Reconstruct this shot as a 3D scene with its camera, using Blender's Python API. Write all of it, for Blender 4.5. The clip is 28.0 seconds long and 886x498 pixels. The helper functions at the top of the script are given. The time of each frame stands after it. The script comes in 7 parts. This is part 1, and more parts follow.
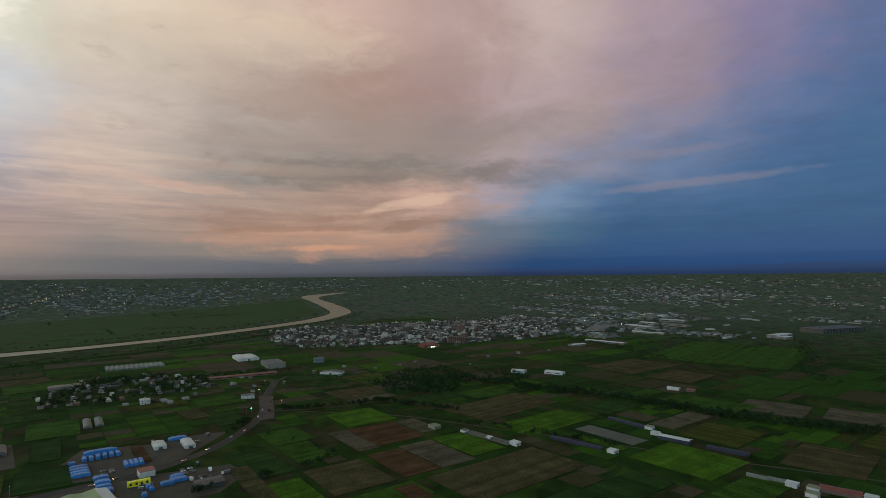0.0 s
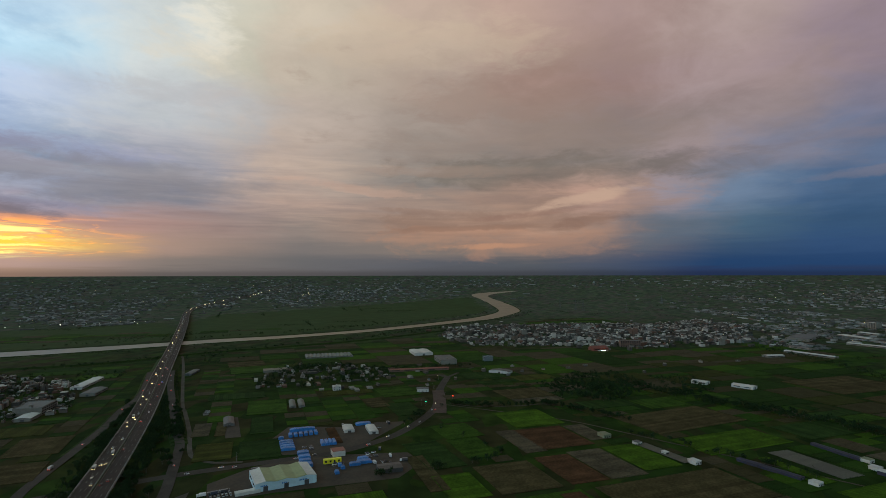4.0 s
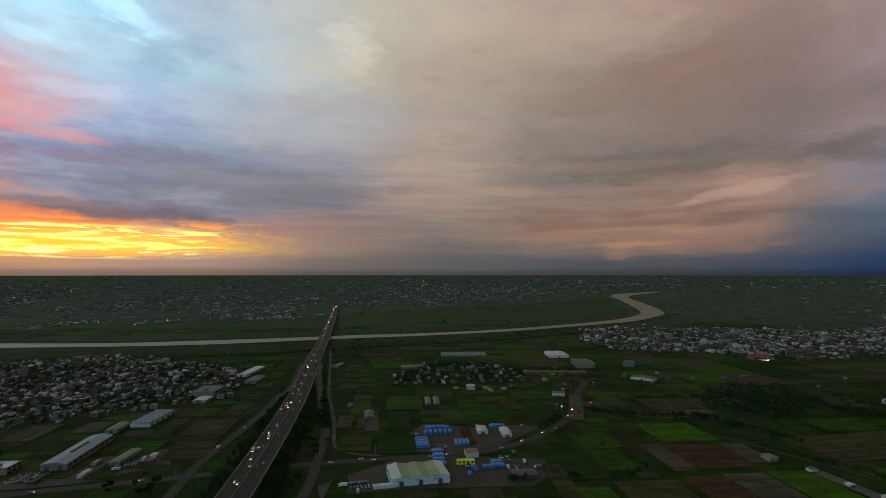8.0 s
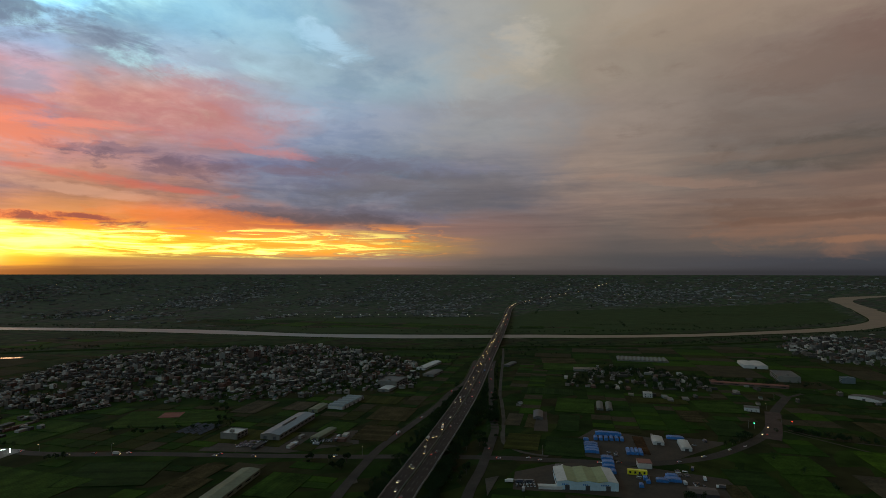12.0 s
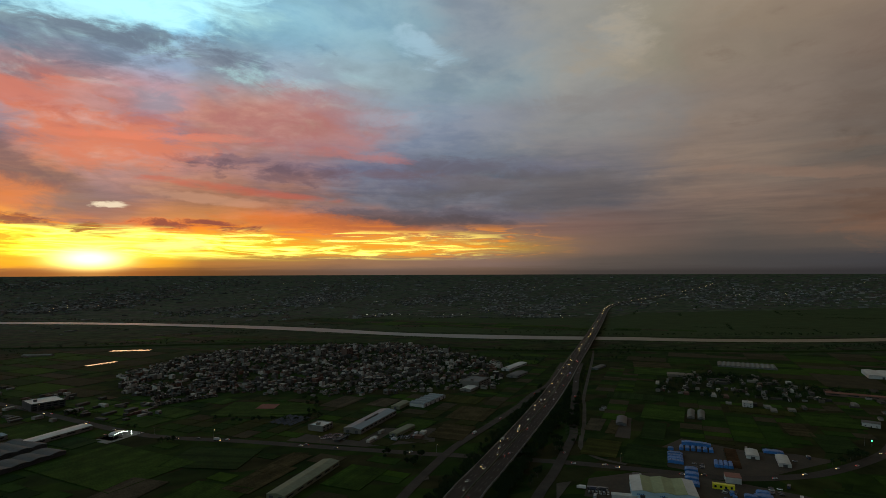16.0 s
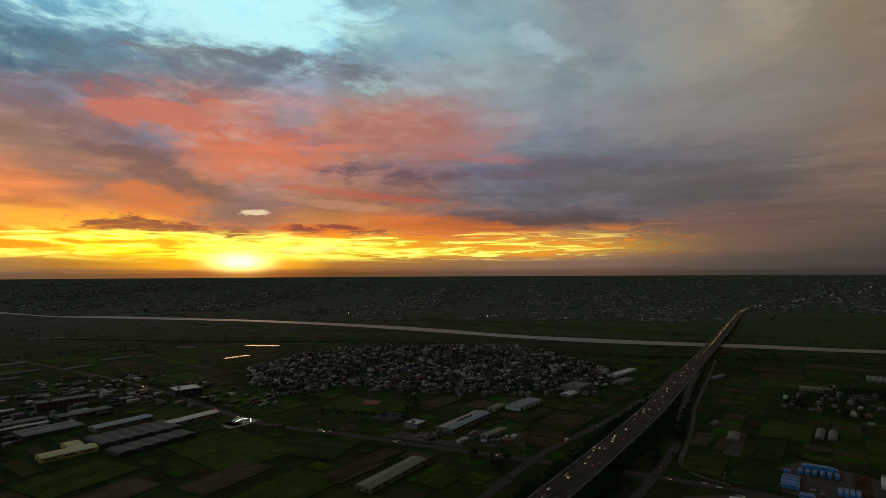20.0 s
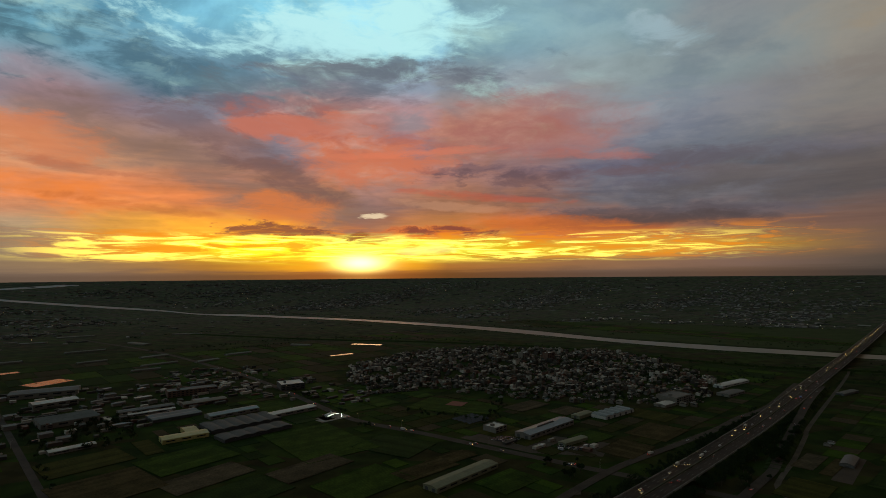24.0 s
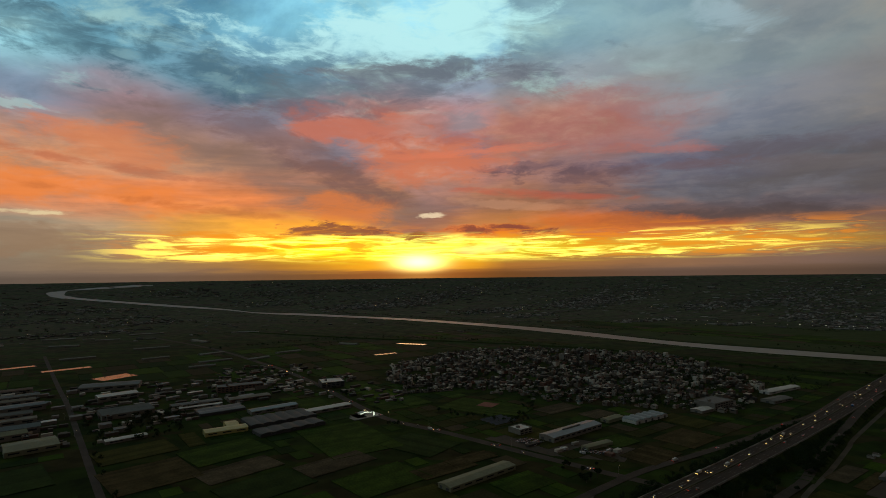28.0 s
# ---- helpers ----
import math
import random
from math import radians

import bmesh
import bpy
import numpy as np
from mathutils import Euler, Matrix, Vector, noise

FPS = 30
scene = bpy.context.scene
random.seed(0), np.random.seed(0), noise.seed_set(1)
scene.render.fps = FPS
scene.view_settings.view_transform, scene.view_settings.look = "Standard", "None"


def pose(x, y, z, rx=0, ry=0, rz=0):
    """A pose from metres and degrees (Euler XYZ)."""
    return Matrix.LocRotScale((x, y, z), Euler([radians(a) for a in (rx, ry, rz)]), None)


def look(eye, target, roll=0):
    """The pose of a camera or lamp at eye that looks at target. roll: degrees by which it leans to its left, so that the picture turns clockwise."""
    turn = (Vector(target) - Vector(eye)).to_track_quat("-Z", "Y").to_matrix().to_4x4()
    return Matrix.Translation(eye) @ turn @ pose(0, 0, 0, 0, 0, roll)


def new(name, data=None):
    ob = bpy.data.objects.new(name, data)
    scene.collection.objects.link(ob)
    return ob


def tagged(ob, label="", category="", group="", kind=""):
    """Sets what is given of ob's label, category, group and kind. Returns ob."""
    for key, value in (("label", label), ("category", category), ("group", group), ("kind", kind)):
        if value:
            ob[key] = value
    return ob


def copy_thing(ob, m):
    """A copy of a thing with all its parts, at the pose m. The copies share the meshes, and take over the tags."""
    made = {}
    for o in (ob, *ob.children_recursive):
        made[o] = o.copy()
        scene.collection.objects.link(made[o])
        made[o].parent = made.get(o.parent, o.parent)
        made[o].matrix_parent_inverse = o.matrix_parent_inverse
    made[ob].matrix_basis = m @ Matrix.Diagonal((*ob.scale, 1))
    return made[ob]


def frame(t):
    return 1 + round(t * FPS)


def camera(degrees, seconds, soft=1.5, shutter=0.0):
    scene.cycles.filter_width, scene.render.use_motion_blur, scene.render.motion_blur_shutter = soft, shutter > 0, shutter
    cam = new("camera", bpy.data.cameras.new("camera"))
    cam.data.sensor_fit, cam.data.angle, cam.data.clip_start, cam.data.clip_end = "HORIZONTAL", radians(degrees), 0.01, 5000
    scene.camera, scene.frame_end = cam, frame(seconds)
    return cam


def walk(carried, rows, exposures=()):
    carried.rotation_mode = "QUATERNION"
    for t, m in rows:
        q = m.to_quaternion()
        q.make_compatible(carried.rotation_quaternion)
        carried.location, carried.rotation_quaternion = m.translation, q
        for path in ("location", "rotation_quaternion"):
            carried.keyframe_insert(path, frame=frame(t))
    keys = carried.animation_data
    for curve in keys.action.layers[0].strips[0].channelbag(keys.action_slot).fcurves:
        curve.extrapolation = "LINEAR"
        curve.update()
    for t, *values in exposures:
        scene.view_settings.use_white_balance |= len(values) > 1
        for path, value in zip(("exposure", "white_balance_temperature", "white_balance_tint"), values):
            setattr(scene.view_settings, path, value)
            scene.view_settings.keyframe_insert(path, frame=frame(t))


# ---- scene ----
cam = camera(78.02, 28.0, soft=0.8)

# seconds, eye x, y, z, heading to the right of the sunset, upward tilt, lean
FLIGHT = [
    (0, -6.9, 1.1, 185.0, 92.21, 2.76, -0.47),
    (0.5, -7.6, -0.8, 185.9, 90.24, 2.75, -0.41),
    (1, -8.4, -2.4, 187.0, 87.96, 2.72, -0.34),
    (1.5, -9.8, -3.3, 188.1, 85.77, 2.71, -0.30),
    (2, -11.5, -3.7, 189.1, 83.51, 2.69, -0.26),
    (2.5, -13.3, -4.0, 189.9, 81.35, 2.66, -0.18),
    (3, -14.2, -4.1, 190.6, 79.10, 2.65, -0.11),
    (3.5, -14.4, -3.6, 191.0, 76.76, 2.64, -0.09),
    (4, -13.6, -2.9, 191.3, 74.67, 2.63, -0.09),
    (4.5, -11.9, -2.1, 191.3, 72.91, 2.63, -0.10),
    (6.5, -1.9, 1.5, 191.1, 66.77, 2.57, -0.11),
    (7, -0.1, 2.0, 191.2, 64.72, 2.56, -0.08),
    (7.5, 0.5, 1.5, 191.5, 62.69, 2.57, -0.06),
    (8, 0.0, 0.0, 192.0, 60.68, 2.58, -0.00),
    (8.5, -0.7, -2.2, 192.7, 58.42, 2.56, 0.05),
    (9, -1.6, -3.8, 193.2, 56.10, 2.54, 0.05),
    (9.5, -2.7, -4.8, 193.7, 53.90, 2.53, -0.00),
    (10, -2.5, -6.5, 194.1, 51.48, 2.52, 0.03),
    (10.5, -2.1, -8.4, 194.2, 49.15, 2.50, 0.07),
    (11, -1.5, -10.4, 194.2, 46.85, 2.48, 0.08),
    (11.5, -0.7, -12.7, 194.2, 44.44, 2.47, 0.07),
    (12, 0.7, -14.8, 194.3, 42.38, 2.48, 0.07),
    (12.5, 2.6, -17.2, 194.5, 41.09, 2.48, 0.05),
    (14.5, 10.7, -26.1, 195.0, 36.43, 2.47, -0.09),
    (15, 14.0, -28.0, 195.2, 34.68, 2.49, -0.12),
    (15.5, 17.1, -31.2, 195.3, 33.39, 2.49, -0.17),
    (16, 20.1, -34.5, 195.6, 32.27, 2.49, -0.19),
    (16.5, 23.1, -37.0, 196.0, 31.02, 2.51, -0.18),
    (17, 26.3, -39.8, 196.4, 29.72, 2.52, -0.16),
    (17.5, 29.5, -42.9, 196.9, 28.30, 2.52, -0.16),
    (18, 33.1, -45.7, 197.2, 26.93, 2.54, -0.18),
    (18.5, 37.6, -48.3, 197.4, 25.18, 2.55, -0.21),
    (19, 42.4, -50.3, 197.6, 23.51, 2.58, -0.24),
    (19.5, 46.8, -52.4, 198.0, 21.90, 2.59, -0.29),
    (20, 51.6, -55.0, 198.4, 19.79, 2.63, -0.31),
    (20.5, 56.3, -57.7, 198.8, 17.90, 2.66, -0.34),
    (21, 61.4, -60.2, 199.3, 16.09, 2.66, -0.37),
    (21.5, 66.8, -62.6, 199.8, 14.69, 2.68, -0.38),
    (23.5, 88.1, -71.8, 202.6, 9.29, 2.75, -0.45),
    (24, 94.8, -73.1, 203.0, 7.99, 2.76, -0.48),
    (24.5, 101.3, -74.5, 203.5, 6.56, 2.78, -0.53),
    (25, 107.2, -76.3, 203.9, 5.18, 2.78, -0.59),
    (25.5, 112.4, -77.7, 204.4, 4.00, 2.81, -0.59),
    (26, 117.6, -79.4, 205.0, 2.97, 2.80, -0.58),
    (26.5, 122.5, -81.5, 205.6, 2.03, 2.78, -0.59),
    (27, 127.4, -84.6, 206.4, 1.31, 2.76, -0.61),
    (27.5, 132.5, -87.9, 207.5, 1.58, 2.74, -0.63),
    (28, 137.2, -90.6, 208.4, 1.94, 2.69, -0.68),
]
walk(cam, [(t, pose(x, y, z, 90 + tilt, 0, -yaw) @ pose(0, 0, 0, 0, 0, lean)) for t, x, y, z, yaw, tilt, lean in FLIGHT],
     exposures=((0, 1.0, 6700, 4), (3, 0.79, 6750, 4), (8, 0.42, 6850, 6), (11, 0.02, 6950, 8), (14.5, -0.36, 7250, 8), (17, -0.45, 7550, 8), (20, -0.58, 8200, 10), (25, -0.68, 8300, 10), (28, -0.68, 8300, 10)))

# ---------------------------------------------------------------- sky and light
# Sunset at azimuth 0 (+y). Each band of sky: azimuth in degrees and the colour there.
SKY = {
    0.2: "-180 60 52 52/-60 96 78 68/-37 104 82 70/-25 112 82 66/-12 120 76 46/0 165 86 38/8 132 84 50/25 124 96 84/36 120 92 78/47 88 80 78/60 82 80 84/73 70 72 80/84 64 68 78/93 52 62 82/100 34 50 84/118 34 54 88/131 36 54 86/180 50 56 74",
    1.0: "-180 62 60 64/-60 104 86 74/-37 120 94 78/-25 136 98 68/-15 160 98 40/-5 228 142 32/5 218 135 34/8 190 118 58/25 158 112 84/36 136 106 96/47 102 90 86/60 85 85 90/73 75 78 88/84 70 75 85/90 64 72 90/101 26 57 96/118 28 60 102/131 32 63 104/180 52 62 82",
    2.7: "-180 70 68 74/-60 112 98 88/-37 126 106 88/-30 142 110 84/-25 190 115 50/-20 248 158 46/-10 255 222 45/0 255 255 80/7 255 236 80/9 255 236 70/16 255 202 58/25 252 188 68/33 238 165 70/40 190 140 78/47 132 106 96/60 100 95 98/73 110 100 98/84 115 100 98/89 104 95 98/102 46 71 102/110 38 69 110/131 42 71 112/180 58 68 90",
    4.5: "-180 78 76 84/-60 128 112 104/-37 142 120 102/-30 164 126 98/-24 200 128 62/-18 245 150 52/-8 252 152 44/-2 170 85 60/4 200 112 58/9 240 140 68/16 230 118 72/25 200 122 84/36 150 105 92/47 130 102 98/60 115 105 105/73 140 113 102/84 154 123 110/91 130 109 104/97 92 98 114/104 62 88 114/110 44 74 110/131 46 76 113/180 64 74 96",
    7.5: "-180 88 86 96/-60 168 129 99/-37 222 118 80/-25 232 114 70/-15 236 112 62/-5 190 102 66/0 152 98 90/8 190 116 90/16 190 116 92/25 123 114 123/36 112 111 125/47 112 108 118/60 150 131 127/73 135 116 110/84 132 110 103/91 166 134 124/95 142 119 116/97 136 124 134/102 98 116 144/112 62 88 124/131 52 81 118/180 70 80 102",
    11: "-180 96 94 106/-60 173 125 105/-37 209 125 90/-25 219 133 96/-15 167 106 92/-8 110 92 98/0 203 118 94/7 185 107 95/9 215 136 122/16 177 125 125/25 124 123 140/36 114 121 138/47 132 128 138/60 155 141 137/73 126 117 114/84 117 108 107/93 122 111 111/99 140 125 130/107 115 115 135/115 86 101 132/124 62 87 126/131 58 86 122/180 76 86 108",
    15: "-180 104 104 116/-60 118 115 126/-37 110 120 133/-28 150 107 109/-15 109 97 105/-5 193 114 100/5 170 112 110/9 225 138 117/16 223 146 128/22 205 143 137/30 145 150 165/47 152 152 157/60 160 149 146/73 136 124 120/84 131 116 112/93 127 113 113/104 140 125 130/115 116 111 131/124 86 97 131/131 68 88 126/180 84 92 112",
    19: "-180 110 112 124/-60 108 135 144/-37 136 179 186/-30 89 129 141/-15 89 113 126/0 110 124 135/7 125 127 138/9 150 150 158/16 159 164 174/25 154 171 181/36 144 161 173/47 166 167 168/55 166 162 153/60 160 151 144/73 150 133 126/84 141 117 112/93 137 114 114/104 150 131 135/115 131 116 131/124 106 101 131/131 80 92 128/180 88 96 116",
    25: "-180 114 118 132/-60 112 152 166/-37 78 125 142/-25 84 132 150/-10 118 175 190/0 150 205 215/7 150 195 205/9 150 190 202/16 165 205 216/25 155 190 205/36 150 158 170/47 162 163 164/55 176 172 163/60 176 167 158/73 166 147 138/84 161 137 130/93 151 128 127/104 165 146 146/115 141 123 136/124 116 106 136/131 85 96 128/180 92 98 118",
    46: "-180 64 50 34/-60 76 64 48/-25 98 100 82/0 124 110 86/30 126 110 86/50 126 108 82/80 116 94 70/100 101 82 62/131 72 60 46/180 62 50 34",
}


def linear(c):
    c = c / 255
    return c / 12.92 if c <= 0.04045 else ((c + 0.055) / 1.055) ** 2.4


def build_sky():
    world = bpy.data.worlds.new("dusk_sky")
    scene.world = world
    world.use_nodes = True
    nt = world.node_tree
    nt.nodes.clear()


    def put(sock, v):
        if isinstance(v, bpy.types.NodeSocket):
            nt.links.new(v, sock)
        else:
            sock.default_value = v

    def calc(op, a, b=None, c=None, clamp=False):
        n = nt.nodes.new("ShaderNodeMath")
        n.operation, n.use_clamp = op, clamp
        for i, v in enumerate((a, b, c)):
            if v is not None:
                put(n.inputs[i], v)
        return n.outputs[0]

    def ramp01(v, lo, hi):
        n = nt.nodes.new("ShaderNodeMapRange")
        n.interpolation_type = "SMOOTHSTEP"
        put(n.inputs[0], v)
        n.inputs[1].default_value, n.inputs[2].default_value = lo, hi
        return n.outputs[0]

    def mix(fac, a, b, blend="MIX"):
        n = nt.nodes.new("ShaderNodeMix")
        n.data_type, n.blend_type = "RGBA", blend
        put(n.inputs[0], fac)
        put(n.inputs[6], a)
        put(n.inputs[7], b)
        return n.outputs[2]

    def vec(x, y, z=0.0):
        n = nt.nodes.new("ShaderNodeCombineXYZ")
        for i, v in enumerate((x, y, z)):
            put(n.inputs[i], v)
        return n.outputs[0]

    def cloud(v, scale, detail=5.0, rough=0.55, distort=0.0):
        n = nt.nodes.new("ShaderNodeTexNoise")
        put(n.inputs["Vector"], v)
        n.inputs["Scale"].default_value, n.inputs["Detail"].default_value = scale, detail
        n.inputs["Roughness"].default_value, n.inputs["Distortion"].default_value = rough, distort
        return n.outputs[0]

    way = nt.nodes.new("ShaderNodeTexCoord").outputs["Generated"]
    sep = nt.nodes.new("ShaderNodeSeparateXYZ")
    nt.links.new(way, sep.inputs[0])
    x, y, z = sep.outputs
    az = calc("MULTIPLY", calc("ARCTAN2", x, y), 57.29578)
    el = calc("MULTIPLY", calc("ARCSINE", calc("MAXIMUM", z, 0.0)), 57.29578)
    # cloud sheet seen in perspective
    up = calc("ADD", calc("MAXIMUM", z, 0.0), 0.13)
    sheet = vec(calc("DIVIDE", x, up), calc("DIVIDE", y, up), 3.7)
    big = cloud(sheet, 1.1, 4.0, 0.5, 0.4)
    mid = cloud(sheet, 2.6, 7.0, 0.6, 0.6)
    streak = cloud(vec(calc("MULTIPLY", az, 0.05), calc("MULTIPLY", el, 0.75), 1.3), 1.5, 6.0, 0.6, 0.5)
    lift = ramp01(el, 0.5, 12.0)
    az2 = calc("ADD", az, calc("MULTIPLY", calc("SUBTRACT", mid, 0.5), calc("ADD", calc("MULTIPLY", lift, 13.0), 1.5)))
    el2 = calc("ADD", el, calc("MULTIPLY", calc("SUBTRACT", big, 0.5), calc("ADD", calc("MULTIPLY", lift, 9.0), 0.3)))
    el2 = calc("ADD", el2, calc("MULTIPLY", calc("SUBTRACT", streak, 0.5), calc("MULTIPLY", ramp01(el, 11.0, 5.0), 1.6)))
    turn = calc("DIVIDE", calc("ADD", az2, 180.0), 360.0)
    colour, below = None, None
    for height, text in SKY.items():
        band = nt.nodes.new("ShaderNodeValToRGB")
        stops = [tuple(float(v) for v in s.split()) for s in text.split("/")]
        # unseen sky behind is dimmed and browned to tint the ground light; the lit bellies over the sunset are muted
        stops = [(a, r * 0.88, g * 0.78, b * 0.62) if abs(a) > 150 else (a, r, g, b) for a, r, g, b in stops]
        if height > 5:
            stops = [(a, r, g * 0.985, b * 0.97) if 20 < a < 62 else (a, r, g, b) for a, r, g, b in stops]
        if 7 < height < 16:
            stops = [(a, r * 0.84 + g * 0.16, g, b * 1.02) if a < 34 else (a, r, g, b) for a, r, g, b in stops]
        el_ramp = band.color_ramp
        el_ramp.interpolation = "EASE" if height > 5 else "LINEAR"
        while len(el_ramp.elements) < len(stops):
            el_ramp.elements.new(0.5)
        for e, (a, r, g, b) in zip(el_ramp.elements, stops):
            e.position = (a + 180) / 360
        for e, (a, r, g, b) in zip(el_ramp.elements, stops):
            k = 2.45 if a < 8 else 1.35 if a < 40 else 1.12 if a < 55 else float(np.interp(a, (60, 84, 106), (0.88, 0.82, 0.72)))
            warm = 1.0 if a < 8 else float(np.interp(a, (8, 30, 46, 60), (0.8, 0.6, 0.3, 0.0)))
            e.color = (linear(r) * k * (1 - 0.27 * warm), linear(g) * k, linear(b) * k * (1 + 0.27 * warm), 1)
        nt.links.new(turn, band.inputs[0])
        if colour is None:
            colour = band.outputs[0]
        else:
            colour = mix(ramp01(el2, below, height), colour, band.outputs[0])
        below = height
    colour = mix(ramp01(el, 40.0, 80.0), colour, (0.067, 0.058, 0.041, 1))
    # billows: lighter and darker folds in the sheet
    fine = cloud(sheet, 5.5, 8.0, 0.62, 0.3)
    fold = calc("ADD", calc("MULTIPLY", mid, 0.75), calc("MULTIPLY", fine, 0.55))
    fold = calc("ADD", calc("MULTIPLY", calc("SUBTRACT", fold, 0.65), calc("MULTIPLY", calc("ADD", calc("MULTIPLY", lift, 0.8), 0.15), calc("ADD", calc("MULTIPLY", ramp01(az, 45.0, 10.0), 0.9), 0.6))), 1.0)
    colour = mix(1.0, colour, vec(fold, fold, fold), "MULTIPLY")
    # darker cloud banks with firmer edges
    bank = ramp01(calc("ADD", calc("MULTIPLY", big, 0.65), calc("MULTIPLY", fine, 0.42)), 0.50, 0.64)
    bank = calc("MULTIPLY", bank, calc("MULTIPLY", ramp01(el, 4.5, 7.5), calc("ADD", calc("MULTIPLY", ramp01(az, 60.0, 30.0), 0.48), calc("MULTIPLY", ramp01(az, 105.0, 92.0), 0.22))))
    colour = mix(bank, colour, mix(1.0, colour, (0.56, 0.62, 0.70, 1), "MULTIPLY"))
    # a grey wedge of cloud coming down to the sunset
    d = calc("SUBTRACT", el, calc("SUBTRACT", 5.7, calc("MULTIPLY", az, 0.293)))
    d = calc("DIVIDE", calc("ADD", d, calc("MULTIPLY", calc("SUBTRACT", mid, 0.5), 7.0)), 2.3)
    wedge = calc("MULTIPLY", calc("EXPONENT", calc("MULTIPLY", calc("MULTIPLY", d, d), -1.0)), calc("MULTIPLY", ramp01(az, -36.0, -25.0), ramp01(az, 7.0, -2.0)))
    colour = mix(calc("MULTIPLY", wedge, 0.72), colour, (0.30, 0.215, 0.215, 1))
    # long flat streaks in the lower half
    low = calc("MULTIPLY", ramp01(el, 2.5, 5.0), ramp01(el, 16.0, 9.0))
    line = calc("ADD", calc("MULTIPLY", calc("SUBTRACT", streak, 0.5), calc("MULTIPLY", low, calc("ADD", calc("MULTIPLY", ramp01(az, 100.0, 86.0), 0.65), 0.2))), 1.0)
    colour = mix(1.0, colour, vec(line, calc("POWER", line, 0.85), calc("POWER", line, 0.6)), "MULTIPLY")
    # bright rifts of clear sky above the sunset
    rift = cloud(sheet, 3.4, 9.0, 0.62, 0.5)
    open_sky = calc("MULTIPLY", ramp01(rift, 0.50, 0.70), calc("MULTIPLY", ramp01(az, 30.0, 12.0), ramp01(el, 14.0, 20.0)))
    colour = mix(calc("MULTIPLY", open_sky, 0.6), colour, (0.60, 1.10, 1.24, 1))
    # single cloud forms: ragged patches at an azimuth and a height, sheared along the wind
    rag_a = calc("SUBTRACT", cloud(vec(calc("MULTIPLY", az, 0.11), calc("MULTIPLY", el, 0.26), 8.2), 1.0, 9.0, 0.6, 0.4), 0.5)
    rag_b = calc("SUBTRACT", cloud(vec(calc("MULTIPLY", az, 0.13), calc("MULTIPLY", el, 0.34), 2.9), 1.0, 9.0, 0.62, 0.4), 0.5)

    wisp = calc("SUBTRACT", cloud(vec(calc("MULTIPLY", az, 0.24), calc("MULTIPLY", el, 0.75), 5.1), 1.0, 9.0, 0.66, 0.7), 0.5)

    def puff(az0, el0, wide, high, slope, rgb, amount, core, rag):
        nonlocal colour
        dx = calc("SUBTRACT", az, az0)
        u = calc("MULTIPLY_ADD", rag_a, 1.8 * rag, calc("DIVIDE", dx, wide))
        v = calc("MULTIPLY_ADD", rag_b, 2.4 * rag, calc("DIVIDE", calc("SUBTRACT", el, calc("MULTIPLY_ADD", dx, slope, el0)), high))
        d2 = calc("MULTIPLY_ADD", u, u, calc("MULTIPLY", v, v))
        cover = calc("SUBTRACT", calc("MULTIPLY_ADD", calc("ADD", wisp, rag_a), 2.6 * rag, 0.9), d2)
        k = np.interp(az0, (-10, 12, 30, 45, 60, 92, 115), (1.5, 1.42, 1.2, 0.98, 0.74, 0.48, 0.46))
        colour = mix(calc("MULTIPLY", ramp01(cover, -0.35, 1.0 - core), amount), colour, (*[float(linear(c) * k * w) for c, w in zip(rgb, (0.89, 1.0, 1.18) if az0 < 40 else (1, 1, 1))], 1))

    puff(83.7, 13.8, 18.7, 2.54, 0, (150, 130, 124), 0.35, 0, 1)
    puff(79.2, 5.6, 13.3, 1.27, 0, (136, 110, 102), 0.5, 0, 1.2)
    puff(81.4, 3.3, 14.0, 1.98, 0, (184, 138, 118), 0.45, 0, 1.2)
    puff(88.1, 7.4, 6.5, 0.70, 0.2, (210, 176, 160), 0.85, 0.25, 0.9)
    puff(65.0, 8.9, 8.0, 0.52, -0.12, (192, 158, 145), 0.4, 0.1, 1.2)
    puff(89.6, 5.4, 4.7, 0.77, 0.1, (140, 106, 96), 0.5, 0.1, 0.8)
    puff(95.8, 4.4, 4.1, 2.12, 0, (84, 108, 132), 0.35, 0, 0.8)
    puff(118.6, 8.7, 9.1, 0.47, 0.05, (138, 134, 155), 0.5, 0.1, 0.8)
    puff(113.2, 11.7, 7.8, 0.75, 0.03, (140, 132, 150), 0.4, 0, 0.9)
    puff(74.6, 23.4, 14.1, 2.97, 0, (206, 186, 166), 0.4, 0, 1)
    puff(87.3, 21.1, 17.4, 2.13, 0, (164, 140, 134), 0.3, 0, 1.2)
    puff(99.2, 10.6, 8.8, 1.61, 0, (124, 116, 124), 0.45, 0, 1)
    puff(30.2, 22.6, 3.1, 1.80, -0.3, (190, 215, 228), 0.6, 0, 1)
    puff(27.1, 16.0, 3.8, 0.84, 0, (178, 192, 203), 0.6, 0, 1.2)
    puff(50.9, 22.7, 3.2, 2.47, 0, (208, 203, 196), 0.55, 0, 1)
    puff(24.0, 12.3, 4.6, 1.29, -0.2, (196, 152, 150), 0.3, 0, 1)
    puff(33.9, 10.8, 15.6, 1.35, 0, (124, 121, 140), 0.5, 0, 1)
    puff(35.4, 9.3, 8.3, 0.69, -0.05, (168, 157, 160), 0.4, 0.1, 1)
    puff(31.7, 6.0, 13.6, 0.93, -0.03, (110, 106, 120), 0.5, 0.1, 1)
